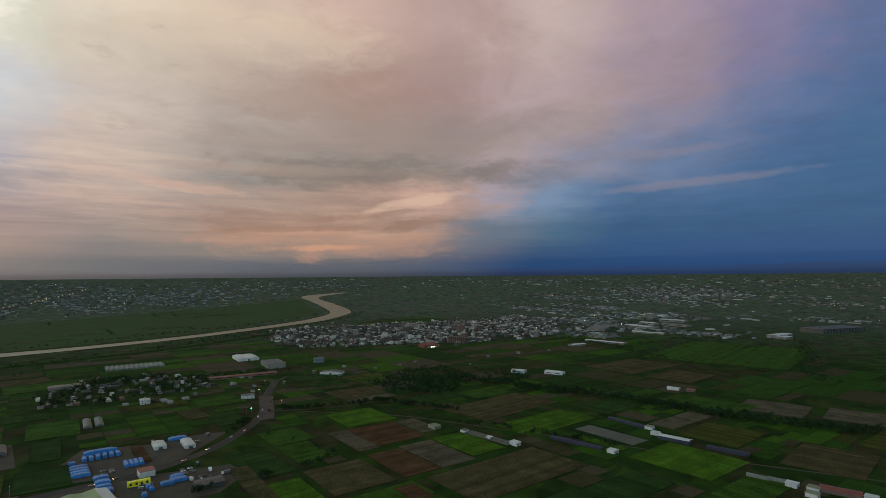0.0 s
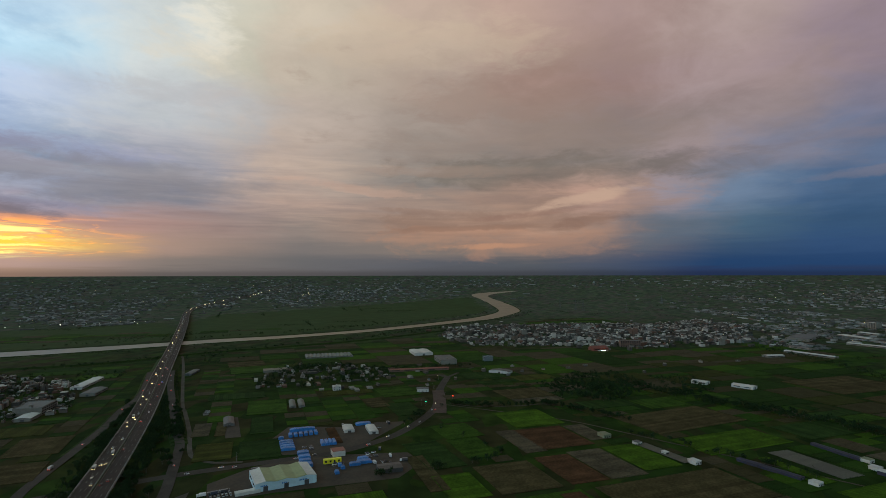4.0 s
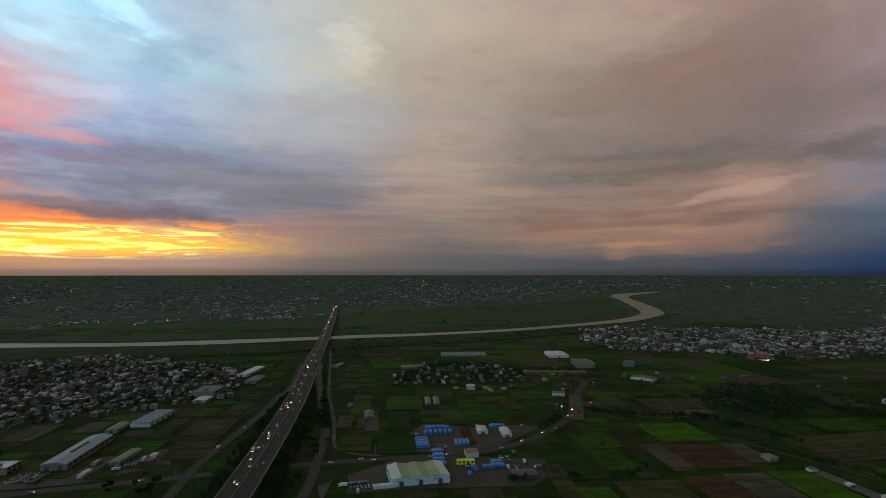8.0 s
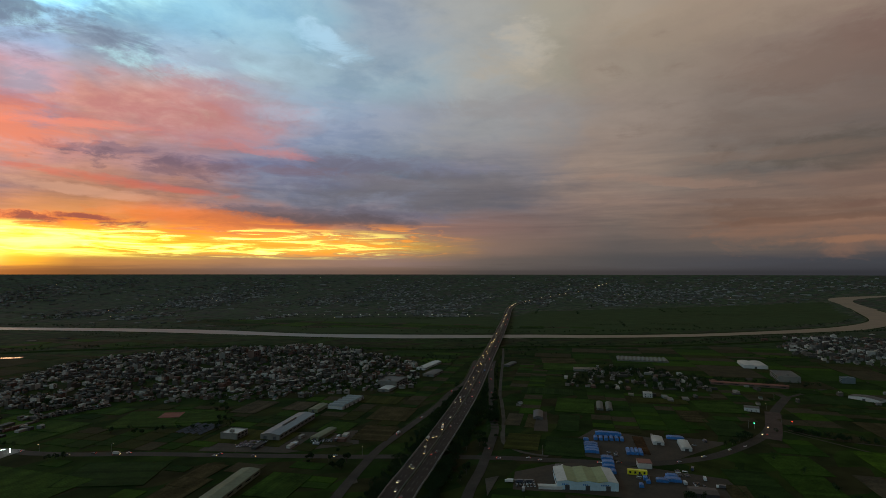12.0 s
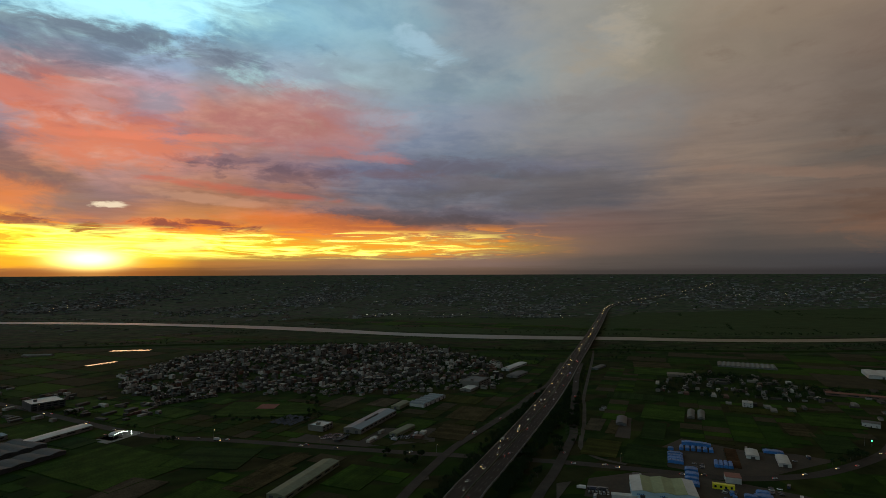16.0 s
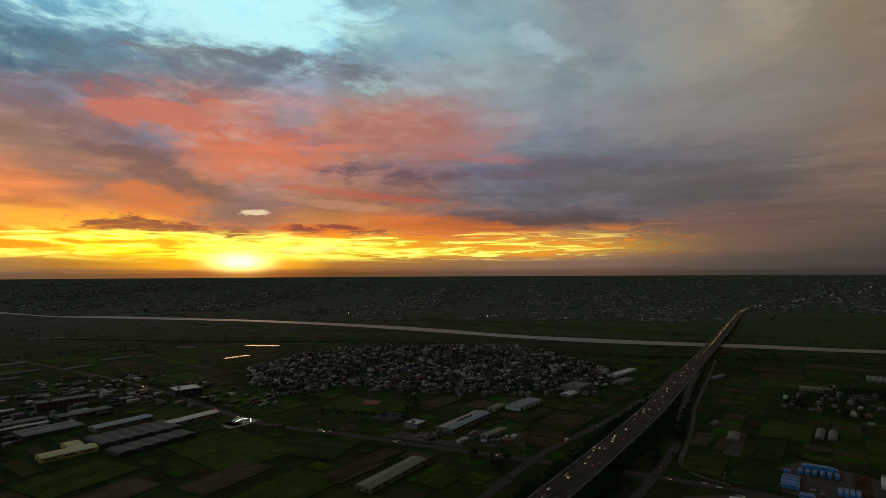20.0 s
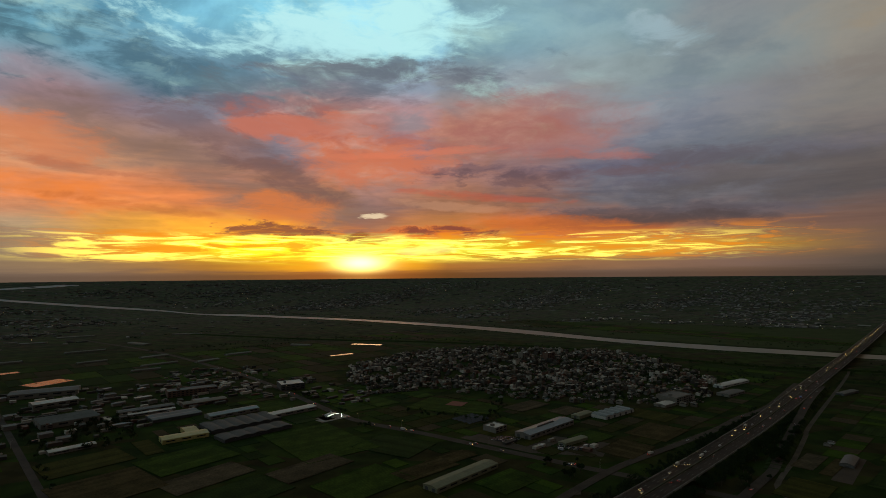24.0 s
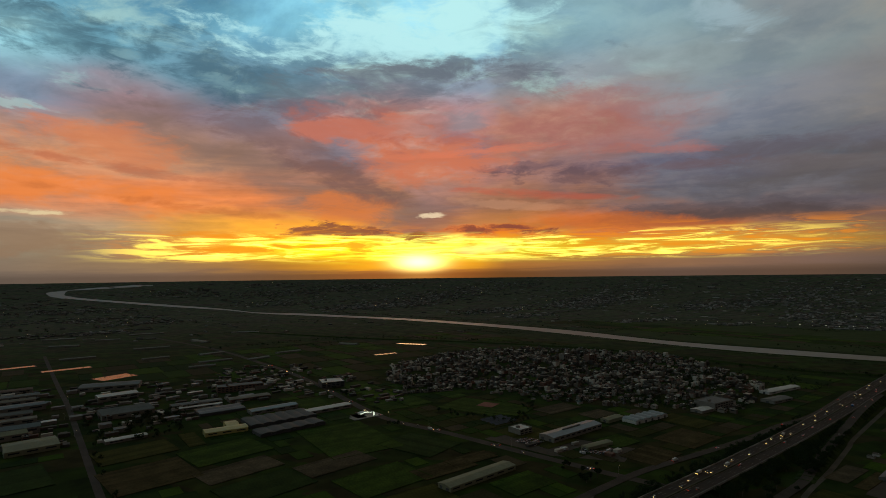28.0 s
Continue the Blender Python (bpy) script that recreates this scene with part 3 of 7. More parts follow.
M_MIX = mat("mixed_crops", [(0.022, 0.0540, 0.006), (0.014, 0.0342, 0.006), (0.036, 0.0774, 0.007), (0.046, 0.040, 0.018), (0.036, 0.0405, 0.010), (0.018, 0.0405, 0.007), (0.062, 0.050, 0.028), (0.025, 0.0576, 0.008)], 0.92, pick="island", spec=0.04)
M_WALL = mat("house_wall", [(0.234, 0.214, 0.193), (0.100, 0.088, 0.077), (0.237, 0.209, 0.183), (0.109, 0.086, 0.072), (0.119, 0.056, 0.037), (0.137, 0.122, 0.107), (0.234, 0.193, 0.157), (0.068, 0.060, 0.053), (0.150, 0.140, 0.133), (0.326, 0.301, 0.282)], 0.85, pick="object", var=0.25)
M_ROOFTOP = mat("house_roof", [(0.079, 0.072, 0.066), (0.275, 0.248, 0.218), (0.043, 0.038, 0.034), (0.098, 0.039, 0.024), (0.475, 0.434, 0.394), (0.080, 0.072, 0.063), (0.049, 0.083, 0.084), (0.184, 0.165, 0.146), (0.072, 0.065, 0.059), (0.122, 0.122, 0.124), (0.318, 0.286, 0.252)], 0.8, pick="object", var=0.3)
M_FARWALL = mat("far_house", [(0.062, 0.055, 0.047), (0.197, 0.178, 0.158), (0.029, 0.025, 0.021), (0.074, 0.056, 0.044), (0.462, 0.430, 0.384), (0.077, 0.069, 0.059), (0.112, 0.091, 0.070), (0.035, 0.031, 0.027), (0.125, 0.059, 0.041), (0.253, 0.231, 0.206), (0.056, 0.050, 0.042), (0.422, 0.387, 0.345), (0.053, 0.046, 0.039)], 0.85, pick="island", var=0.25)
# house tones pulled closer together, imitating haze over distant villages
M_HAZE_ROOF = mat("hazed_village_roofs", [(0.080, 0.082, 0.078), (0.200, 0.206, 0.200), (0.062, 0.064, 0.060), (0.110, 0.104, 0.094), (0.320, 0.326, 0.318), (0.130, 0.132, 0.126), (0.140, 0.134, 0.120), (0.070, 0.072, 0.068), (0.115, 0.084, 0.070), (0.250, 0.254, 0.246), (0.094, 0.096, 0.092)], 0.85, pick="island", var=0.25)
M_GLASS = mat("window_glass", [(0.02, 0.025, 0.03)], 0.08, bump=0)
M_STEEL = mat("stainless_tank", [(0.55, 0.56, 0.58)], 0.3, metal=1.0, bump=0)
M_DARK = mat("dark_opening", [(0.015, 0.015, 0.016)], 0.9)
M_RUB = mat("tyre_rubber", [(0.02, 0.02, 0.02)], 0.8, bump=0)
SHEET = {
    "white": mat("white_sheet", [(0.44, 0.44, 0.42), (0.54, 0.54, 0.52)], 0.5, var=0.15, bump=0.05),
    "grey": mat("grey_sheet", [(0.084, 0.085, 0.084), (0.116, 0.116, 0.114)], 0.7, var=0.25, bump=0.05),
    "darkgrey": mat("dark_grey_sheet", [(0.042, 0.042, 0.044), (0.070, 0.069, 0.070)], 0.55, var=0.3, bump=0.05),
    "slate": mat("slate_grey_sheet", [(0.058, 0.059, 0.062), (0.080, 0.081, 0.083)], 0.8, var=0.3, bump=0.1),
    "blue": mat("blue_grey_sheet", [(0.098, 0.128, 0.145), (0.128, 0.158, 0.175)], 0.45, var=0.2, bump=0.05),
    "green": mat("faded_green_sheet", [(0.20, 0.25, 0.11), (0.26, 0.30, 0.15)], 0.55, var=0.2, bump=0.05),
    "cream": mat("pale_green_cream_sheet", [(0.160, 0.166, 0.100), (0.205, 0.210, 0.132)], 0.8, var=0.2, bump=0.05),
    "yellow": mat("yellow_sheet", [(0.40, 0.34, 0.12), (0.48, 0.41, 0.15)], 0.5, var=0.2, bump=0.05),
    "signyellow": mat("yellow_container_paint", [(0.75, 0.66, 0.03)], 0.4, var=0.15, bump=0.0),
    "red": mat("red_sheet", [(0.17, 0.04, 0.03), (0.21, 0.055, 0.04)], 0.5, var=0.25, bump=0.05),
    "iceblue": mat("ice_blue_wall", [(0.42, 0.58, 0.66), (0.48, 0.63, 0.70)], 0.5, var=0.15, bump=0.05),
    "tarp": mat("blue_tarpaulin", [(0.018, 0.135, 0.38), (0.038, 0.20, 0.52)], 0.45, var=0.35, scale=0.8, bump=0.3),
    "navy": mat("navy_net", [(0.012, 0.018, 0.040), (0.022, 0.028, 0.055)], 0.7, var=0.3),
    "film": mat("greenhouse_film", [(0.125, 0.128, 0.112), (0.165, 0.166, 0.146)], 0.75, var=0.2, bump=0.05),
    "tan": mat("tan_tin_roof", [(0.150, 0.120, 0.092), (0.195, 0.160, 0.125)], 0.6, var=0.25, bump=0.05),
    "brick": mat("brick_facade", [(0.12, 0.07, 0.055), (0.16, 0.095, 0.07)], 0.85, var=0.25),
    "plaster": mat("plaster", [(0.15, 0.138, 0.12), (0.21, 0.195, 0.17)], 0.85, var=0.2),
}
M_LEAF = mat("foliage", [(0.012, 0.0270, 0.009), (0.020, 0.0414, 0.012), (0.030, 0.0540, 0.016), (0.016, 0.0342, 0.014)], 0.85, pick="island", spec=0.15, scale=0.6)
M_BARK = mat("bark", [(0.07, 0.055, 0.04), (0.10, 0.08, 0.06)], 0.95)
M_CAR = mat("car_paint", [(0.62, 0.62, 0.62), (0.05, 0.05, 0.055), (0.30, 0.31, 0.33), (0.45, 0.46, 0.47), (0.70, 0.70, 0.69), (0.10, 0.10, 0.11), (0.05, 0.06, 0.09)], 0.3, pick="object", var=0.08, bump=0.0)
M_HEAD = glow("headlamp", (1.0, 0.62, 0.22), 12.0)
M_FARHEAD = glow("far_headlamp", (1.0, 0.70, 0.34), 8.0)
M_TAIL = glow("tail_lamp", (1.0, 0.04, 0.015), 2.5)
M_NEON = glow("canopy_light", (0.75, 1.0, 0.92), 5.0)
M_SODIUM = glow("street_light", (1.0, 0.75, 0.35), 5.0)
M_WHITE = glow("white_lamp", (1.0, 0.95, 0.82), 5.0)
M_REDSIGN = glow("red_sign_light", (1.0, 0.05, 0.02), 2.0)
M_GREENSIG = glow("green_signal_light", (0.05, 1.0, 0.45), 4.0)

# ---------------------------------------------------------------- shapes


class Geo:
    """Collects corners and faces of one mesh."""

    def __init__(self):
        self.v, self.f = [], []

    def add(self, verts, faces):
        k = len(self.v)
        self.v += [tuple(p) for p in verts]
        self.f += [tuple(i + k for i in q) for q in faces]
        return self

    def box(self, x0, y0, z0, x1, y1, z1):
        return self.add([(x0, y0, z0), (x1, y0, z0), (x1, y1, z0), (x0, y1, z0), (x0, y0, z1), (x1, y0, z1), (x1, y1, z1), (x0, y1, z1)],
                        [(0, 3, 2, 1), (4, 5, 6, 7), (0, 1, 5, 4), (1, 2, 6, 5), (2, 3, 7, 6), (3, 0, 4, 7)])

    def turned_box(self, cx, cy, z0, sx, sy, h, ang, taper=1.0):
        c, s = math.cos(ang), math.sin(ang)
        vs = []
        for z, k in ((z0, 1.0), (z0 + h, taper)):
            for a, b in ((-1, -1), (1, -1), (1, 1), (-1, 1)):
                px, py = a * sx / 2 * k, b * sy / 2 * k
                vs.append((cx + px * c - py * s, cy + px * s + py * c, z))
        return self.add(vs, [(0, 3, 2, 1), (4, 5, 6, 7), (0, 1, 5, 4), (1, 2, 6, 5), (2, 3, 7, 6), (3, 0, 4, 7)])

    def extrude(self, outline, x0, x1):
        """An outline in (y, z), counter-clockwise seen from +x, pushed from x0 to x1."""
        n = len(outline)
        vs = [(x0, y, z) for y, z in outline] + [(x1, y, z) for y, z in outline]
        fs = [tuple(range(n))[::-1], tuple(range(n, 2 * n))]
        fs += [(i, (i + 1) % n, (i + 1) % n + n, i + n) for i in range(n)]
        return self.add(vs, fs)

    def tube(self, x, y, z0, z1, r0, r1=None, n=8):
        r1 = r0 if r1 is None else r1
        vs = [(x + r * math.cos(2 * math.pi * i / n), y + r * math.sin(2 * math.pi * i / n), z) for z, r in ((z0, r0), (z1, r1)) for i in range(n)]
        fs = [tuple(range(n))[::-1], tuple(range(n, 2 * n))] + [(i, (i + 1) % n, (i + 1) % n + n, i + n) for i in range(n)]
        return self.add(vs, fs)

    def bar(self, a, b, r):
        a, b = Vector(a), Vector(b)
        d = (b - a).normalized()
        u = d.cross(Vector((0.31, 0.77, 0.55))).normalized() * r
        w = d.cross(u).normalized() * r
        vs = [p + q for p in (a, b) for q in (u + w, u - w, -u - w, -u + w)]
        return self.add(vs, [(0, 1, 2, 3), (7, 6, 5, 4), (0, 4, 5, 1), (1, 5, 6, 2), (2, 6, 7, 3), (3, 7, 4, 0)])

    def mesh(self, name, material):
        me = bpy.data.meshes.new(name)
        me.from_pydata(self.v, [], self.f)
        me.materials.append(material)
        return me


def part(name, geo, material, parent, label=""):
    """Links a shape as one mesh object under a thing or a part."""
    ob = new(name, geo.mesh(name, material) if isinstance(geo, Geo) else geo)
    ob.parent = parent
    return tagged(ob, label) if label else ob


def thing(name, x, y, ang, label, category, group="", z=None):
    ob = new(name)
    ob.empty_display_size = 0.5
    ob.matrix_world = pose(x, y, land(x, y) if z is None else z, 0, 0, ang)
    return tagged(ob, label, category, group)


def land(x, y):
    """Height of the plain: flat, and far out a slow rise to the skyline."""
    r = math.hypot(x, y)
    return 0.0 if r < 2500 else 178 * ((r - 2500) / 2390) ** 2


def smooth(points, step):
    """A Catmull-Rom line through the points, about step metres between its corners."""
    pts = [Vector(p) for p in points]
    pts = [2 * pts[0] - pts[1], *pts, 2 * pts[-1] - pts[-2]]
    out = []
    for a, b, c, d in zip(pts, pts[1:], pts[2:], pts[3:]):
        n = max(1, int((c - b).length / step))
        for i in range(n):
            t = i / n
            out.append(0.5 * (2 * b + (c - a) * t + (2 * a - 5 * b + 4 * c - d) * t * t + (3 * b - a - 3 * c + d) * t ** 3))
    out.append(pts[-2])
    return out


def sweep(line, outline):
    """Pushes an outline (across, up), closed, along a line."""
    g = Geo()
    n = len(outline)
    vs, fs = [], []
    for i, p in enumerate(line):
        d = line[min(i + 1, len(line) - 1)] - line[max(i - 1, 0)]
        d.z = 0
        d.normalize()
        for a, u in outline:
            vs.append((p.x + d.y * a, p.y - d.x * a, p.z + u))
    for i in range(len(line) - 1):
        for j in range(n):
            k = (j + 1) % n
            fs.append((i * n + j, i * n + k, i * n + n + k, i * n + n + j))
    fs.append(tuple(range(n))[::-1])
    fs.append(tuple(range(len(vs) - n, len(vs))))
    return g.add(vs, fs)


def strip(line, half, up=0.0, thick=0.2):
    return sweep(line, [(-half, up - thick), (half, up - thick), (half, up), (-half, up)])


def flat(points, z=0.0):
    return [(x, y, land(x, y) + z) for x, y in points]


def inside(x, y, poly):
    hit = False
    for (x0, y0), (x1, y1) in zip(poly, poly[1:] + poly[:1]):
        if (y0 > y) != (y1 > y) and x < (x1 - x0) * (y - y0) / (y1 - y0) + x0:
            hit = not hit
    return hit


def near_line(x, y, line, d):
    for a, b in zip(line, line[1:]):
        ex, ey = b[0] - a[0], b[1] - a[1]
        t = max(0.0, min(1.0, ((x - a[0]) * ex + (y - a[1]) * ey) / (ex * ex + ey * ey + 1e-9)))
        if (a[0] + ex * t - x) ** 2 + (a[1] + ey * t - y) ** 2 < d * d:
            return True
    return False


GRID = 35.0
GU = Vector((math.cos(radians(GRID)), math.sin(radians(GRID)), 0))
GV = Vector((-GU.y, GU.x, 0))

# ---------------------------------------------------------------- land, river, roads


def build_ground():
    g = Geo()
    rings = [0, 150, 300, 500, 700, 900, 1150, 1400, 1700, 2000, 2250, 2500] + list(range(2600, 4900, 100)) + [4890]
    n = 120
    g.v.append((0, 0, 0))
    for r in rings[1:]:
        for i in range(n):
            a = 2 * math.pi * i / n
            g.v.append((r * math.cos(a), r * math.sin(a), land(r, 0)))
    for i in range(n):
        g.f.append((0, 1 + i, 1 + (i + 1) % n))
    for k in range(len(rings) - 2):
        for i in range(n):
            a, b = 1 + k * n + i, 1 + k * n + (i + 1) % n
            g.f.append((a, a + n, b + n, b))
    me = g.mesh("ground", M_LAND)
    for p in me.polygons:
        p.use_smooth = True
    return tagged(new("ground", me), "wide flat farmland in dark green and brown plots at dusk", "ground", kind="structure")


ground = build_ground()

# near and far bank of the river, from the western loop to the eastern bend
BANK_A = [(-1972, 4234), (-2405, 3796), (-2348, 3615), (-2176, 3508), (-1834, 3408), (-1412, 3257), (-1023, 3100), (-752, 2905), (-453, 2759), (0, 2464), (386, 2064), (627, 1744), (813, 1472), (979, 1270), (1184, 1099), (1304, 1000), (1410, 901), (1542, 795), (1710, 680), (1954, 555), (2141, 467), (2291, 402), (2557, 364), (2812, 353), (3128, 446), (3381, 575), (3612, 680), (3777, 644), (3951, 506)]
BANK_B = [(-2023, 4332), (-2349, 3937), (-2292, 3690), (-2161, 3596), (-1813, 3496), (-1476, 3389), (-1068, 3212), (-793, 3010), (-487, 2916), (16, 2596), (413, 2214), (677, 1896), (872, 1570), (1056, 1373), (1245, 1192), (1394, 1069), (1498, 957), (1630, 848), (1818, 728), (2093, 600), (2288, 528), (2434, 493), (2628, 470), (2819, 482), (3116, 576), (3429, 693), (3650, 800), (3795, 747), (3951, 552)]


def build_river():
    a = smooth([(x, y, 0) for x, y in BANK_A], 1e9)
    b = smooth([(x, y, 0) for x, y in BANK_B], 1e9)
    g = Geo()
    pa, pb = [], []
    for i in range(len(BANK_A) - 1):
        for pts, out in ((BANK_A, pa), (BANK_B, pb)):
            q = [Vector((*pts[max(0, min(len(pts) - 1, i + k))], 0)) for k in (-1, 0, 1, 2)]
            for s in range(6):
                t = s / 6
                out.append(0.5 * (2 * q[1] + (q[2] - q[0]) * t + (2 * q[0] - 5 * q[1] + 4 * q[2] - q[3]) * t * t + (3 * q[1] - q[0] - 3 * q[2] + q[3]) * t ** 3))
    n = len(pa)
    for i, (p, q) in enumerate(zip(pa, pb)):
        w = (q - p).normalized()
        k = noise.noise(Vector((i * 0.35, 0, 0))) * 5
        for s in range(5):
            m = (p + w * k).lerp(q + w * k * 0.6, s / 4)
            g.v.append((m.x, m.y, land(m.x, m.y) + 0.25))
    for i in range(n - 1):
        for s in range(4):
            g.f.append((i * 5 + s, i * 5 + 5 + s, i * 5 + 6 + s, i * 5 + 1 + s))
    tagged(new("river", g.mesh("river", M_RIVER)), "broad muddy brown river winding across the plain", "river", kind="structure")
    # low grassy shoulders along both banks
    for pts, side in ((pa, 1), (pb, -1)):
        line = [Vector((p.x, p.y, land(p.x, p.y))) for p in pts[18:-20]]
        bank = sweep(line, [(side * -2 + 2, 0), (side * -2 - 9 * side, 0), (side * -2 - 6 * side, 1.6), (side * -2 - 2 * side, 1.9)] if side > 0 else [(0, 0), (9, 0), (6, 1.6), (2, 1.9)])
        tagged(new("river_bank", bank.mesh("river_bank", M_GRASS)), "overgrown earth bank along the muddy river", "river bank", kind="structure")


build_river()
LEVEE = smooth(flat([(-528, 2000), (-54, 1733), (221, 1621), (459, 1496), (658, 1355), (789, 1192), (920, 1024), (1104, 920), (1275, 782), (1454, 645), (1680, 528), (2000, 384)]), 30)
tagged(new("levee", sweep(LEVEE, [(-9, 0), (9, 0), (2.5, 3.2), (-2.5, 3.2)]).mesh("levee", M_GRASS)), "grassy flood levee between village and river", "levee", kind="structure")

HIGHWAY = [(-900, -560, 6.5), (-400, -180, 6.5), (100, 205, 6.5), (278, 349, 6.5), (343, 396, 6.5), (473, 490, 6.5), (601, 586, 6.5), (727, 685, 6.5), (851, 785, 7), (1149, 1021, 9), (1620, 1400, 11), (2080, 1779, 10), (2298, 1946, 11), (2489, 2047, 19), (2705, 2104, 30), (3033, 2147, 48), (3378, 2190, 73), (3800, 2250, 115)]
HW = smooth(HIGHWAY, 18)
HALF = 14.6
RAMP_R = [(872, 780, 6.7), (768, 691, 6.2), (648, 580, 4), (552, 489, 2.2), (508, 446, 1), (465, 414, 0.3), (430, 388, 0.3), (395, 363, 0.3), (348, 332, 0.3), (272, 272, 0.3)]
RAMP_L = [(848, 808, 6.7), (684, 672, 5.5), (604, 627, 4), (536, 582, 2.6), (444, 531, 1), (400, 507, 0.4), (364, 486, 0.3), (328, 460, 0.3), (284, 425, 0.3), (240, 388, 0.3), (176, 332, 0.3)]
FARM_R = [(1104, 960), (984, 851), (686, 596), (632, 545), (555, 473), (502, 428), (478, 403), (470, 372), (480, 345)]
MAIN = [(-832, 1888), (-480, 1536), (-245, 1238), (-182, 1155), (-74, 986), (-14, 877), (53, 758), (96, 701), (168, 637), (235, 570), (290, 517), (325, 483), (368, 445), (406, 408), (440, 374), (475, 333), (499, 304), (534, 264), (589, 234), (634, 222), (709, 216), (768, 221), (869, 245), (978, 261)]
TOWN_LANE = [(978, 261), (1088, 240), (1248, 192), (1440, 64), (1536, -96)]
SIDE = [(-112, 371), (-173, 451), (-310, 642), (-448, 835), (-555, 978), (-672, 1136), (-896, 1440)]
EAST = [(773, 219), (752, 128), (728, 32), (688, -40), (640, -120), (592, -200), (528, -304), (464, -416), (384, -544)]
ROADS = [MAIN, SIDE, FARM_R, [p[:2] for p in HIGHWAY], [p[:2] for p in RAMP_R], [p[:2] for p in RAMP_L], EAST]


def road(name, pts, half, material, label, up=0.12):
    line = smooth([p if len(p) == 3 else (*p, land(*p)) for p in pts], 10)
    return tagged(new(name, strip(line, half, up).mesh(name, material)), label, "road", kind="structure"), line


road("road_main", MAIN, 6.2, M_ASPH, "two-lane asphalt country road through farmland")
road("town_lane", TOWN_LANE, 3.2, M_ASPH, "narrow asphalt lane towards the town")
road("road_side", SIDE, 3.8, M_ASPH, "narrow asphalt lane between factory sheds")
road("farm_track", FARM_R, 2.6, M_LANE, "pale concrete farm track beside the highway")
road("farm_lane", EAST, 1.3, M_YARD, "thin earth lane between fields")
HEDGE_LANE = [(779, 203), (772, 165), (790, 105), (812, 68), (790, 25), (750, -44)]
road("hedge_lane", HEDGE_LANE, 1.8, M_YARD, "earth lane between hedges", 0.14)
road("ramp_road", RAMP_R, 5.0, M_ASPH, "asphalt slip road climbing to the highway", 0.14)
road("ramp_road", RAMP_L, 5.0, M_ASPH, "asphalt slip road climbing to the highway", 0.14)
road("town_street", [(978, 261), (1024, 304), (1075, 344), (1168, 378)], 6.0, M_ASPH, "short street at the edge of the hamlet", 0.16)
road("junction_apron", [(722, 204), (752, 212), (800, 226), (862, 246)], 9.5, M_APRON, "wide reddish road junction apron", 0.18)


def build_highway():
    hw = tagged(new("highway"), "raised dual carriageway with median barrier and evening traffic", "highway", kind="structure")
    part("deck", sweep(HW, [(-HALF, -1.0), (HALF, -1.0), (HALF, 0), (-HALF, 0)]), M_DECK, hw)
    for s in (-1, 1):
        part("parapet", sweep(HW, [(s * HALF - 0.3, -1.0), (s * HALF + 0.3, -1.0), (s * HALF + 0.2, 1.0), (s * HALF - 0.2, 1.0)]), M_CONC, hw, "weathered concrete parapet")
    part("median_barrier", sweep(HW, [(-0.9, 0), (0.9, 0), (0.5, 1.1), (-0.5, 1.1)]), mat("median_hedge", [(0.03, 0.05, 0.02), (0.07, 0.065, 0.05)], 0.9), hw, "dark planted median barrier")
    for off in (-HALF + 0.9, -1.3, 1.3, HALF - 0.9):
        part("edge_line", sweep(HW[:220], [(off - 0.12, 0.015), (off + 0.12, 0.015), (off + 0.12, 0.035), (off - 0.12, 0.035)]), M_PAINT, hw)
    g = Geo()
    for i in range(30, 190):
        p, q = HW[i], HW[i + 1]
        a = math.atan2(q.y - p.y, q.x - p.x)
        for off in (-9.6, -5.8, 5.8, 9.6):
            g.turned_box(p.x + math.sin(a) * off, p.y - math.cos(a) * off, p.z + 0.02, 6.0, 0.25, 0.02, a)
    tagged(part("lane_marking", g, M_PAINT, hw), kind="stuff")
    # earth banks up to the bridge, broken where the country road passes under
    def bank(lo, hi):
        line = [p.copy() for p in HW if lo <= p.x <= hi]
        for p in line:
            p.z = 0
        part("embankment", sweep(line, [(-25, 0), (25, 0), (HALF, 5.6), (-HALF, 5.6)]), M_GRASS, hw, "grassy earth embankment")
    bank(-900, 371)
    bank(410, 1040)
    for i, p in enumerate(HW):
        if 1040 < p.x < 3000 and i % 3 == 0:
            a = math.atan2(HW[i + 1].y - p.y, HW[i + 1].x - p.x)
            g = Geo().turned_box(p.x, p.y, land(p.x, p.y) - 1, 2.5, 10.0, p.z - land(p.x, p.y) - 1.0, a)
            g.turned_box(p.x, p.y, p.z - 2.4, 2.6, 25, 1.4, a)
            part("pier", g, M_CONC, hw)
    for x, y in ((374, 418), (407, 441)):
        part("abutment", Geo().turned_box(x, y, 0, 1.8, 29, 5.6, radians(36)), M_CONC, hw)


build_highway()
for pts in (RAMP_R, RAMP_L):
    line = smooth(pts[:5], 14)
    g = Geo()
    for p, q in zip(line, line[1:]):
        a = math.atan2(q.y - p.y, q.x - p.x)
        if p.z > 0.6:
            g.turned_box((p.x + q.x) / 2, (p.y + q.y) / 2, -0.5, (q - p).length + 0.6, 22, p.z + 0.45, a, 0.5)
    tagged(new("ramp_bank", g.mesh("ramp_bank", M_GRASS)), "grassy bank under the slip road", "embankment", kind="structure")


def traffic_island(pts, label):
    g = Geo()
    n = len(pts)
    g.add([(x, y, 0.0) for x, y in pts] + [(x, y, 0.35) for x, y in pts], [tuple(range(n, 2 * n))] + [(i, (i + 1) % n, (i + 1) % n + n, i + n) for i in range(n)])
    tagged(new("traffic_island", g.mesh("traffic_island", M_LANE)), label, "traffic island", kind="structure")


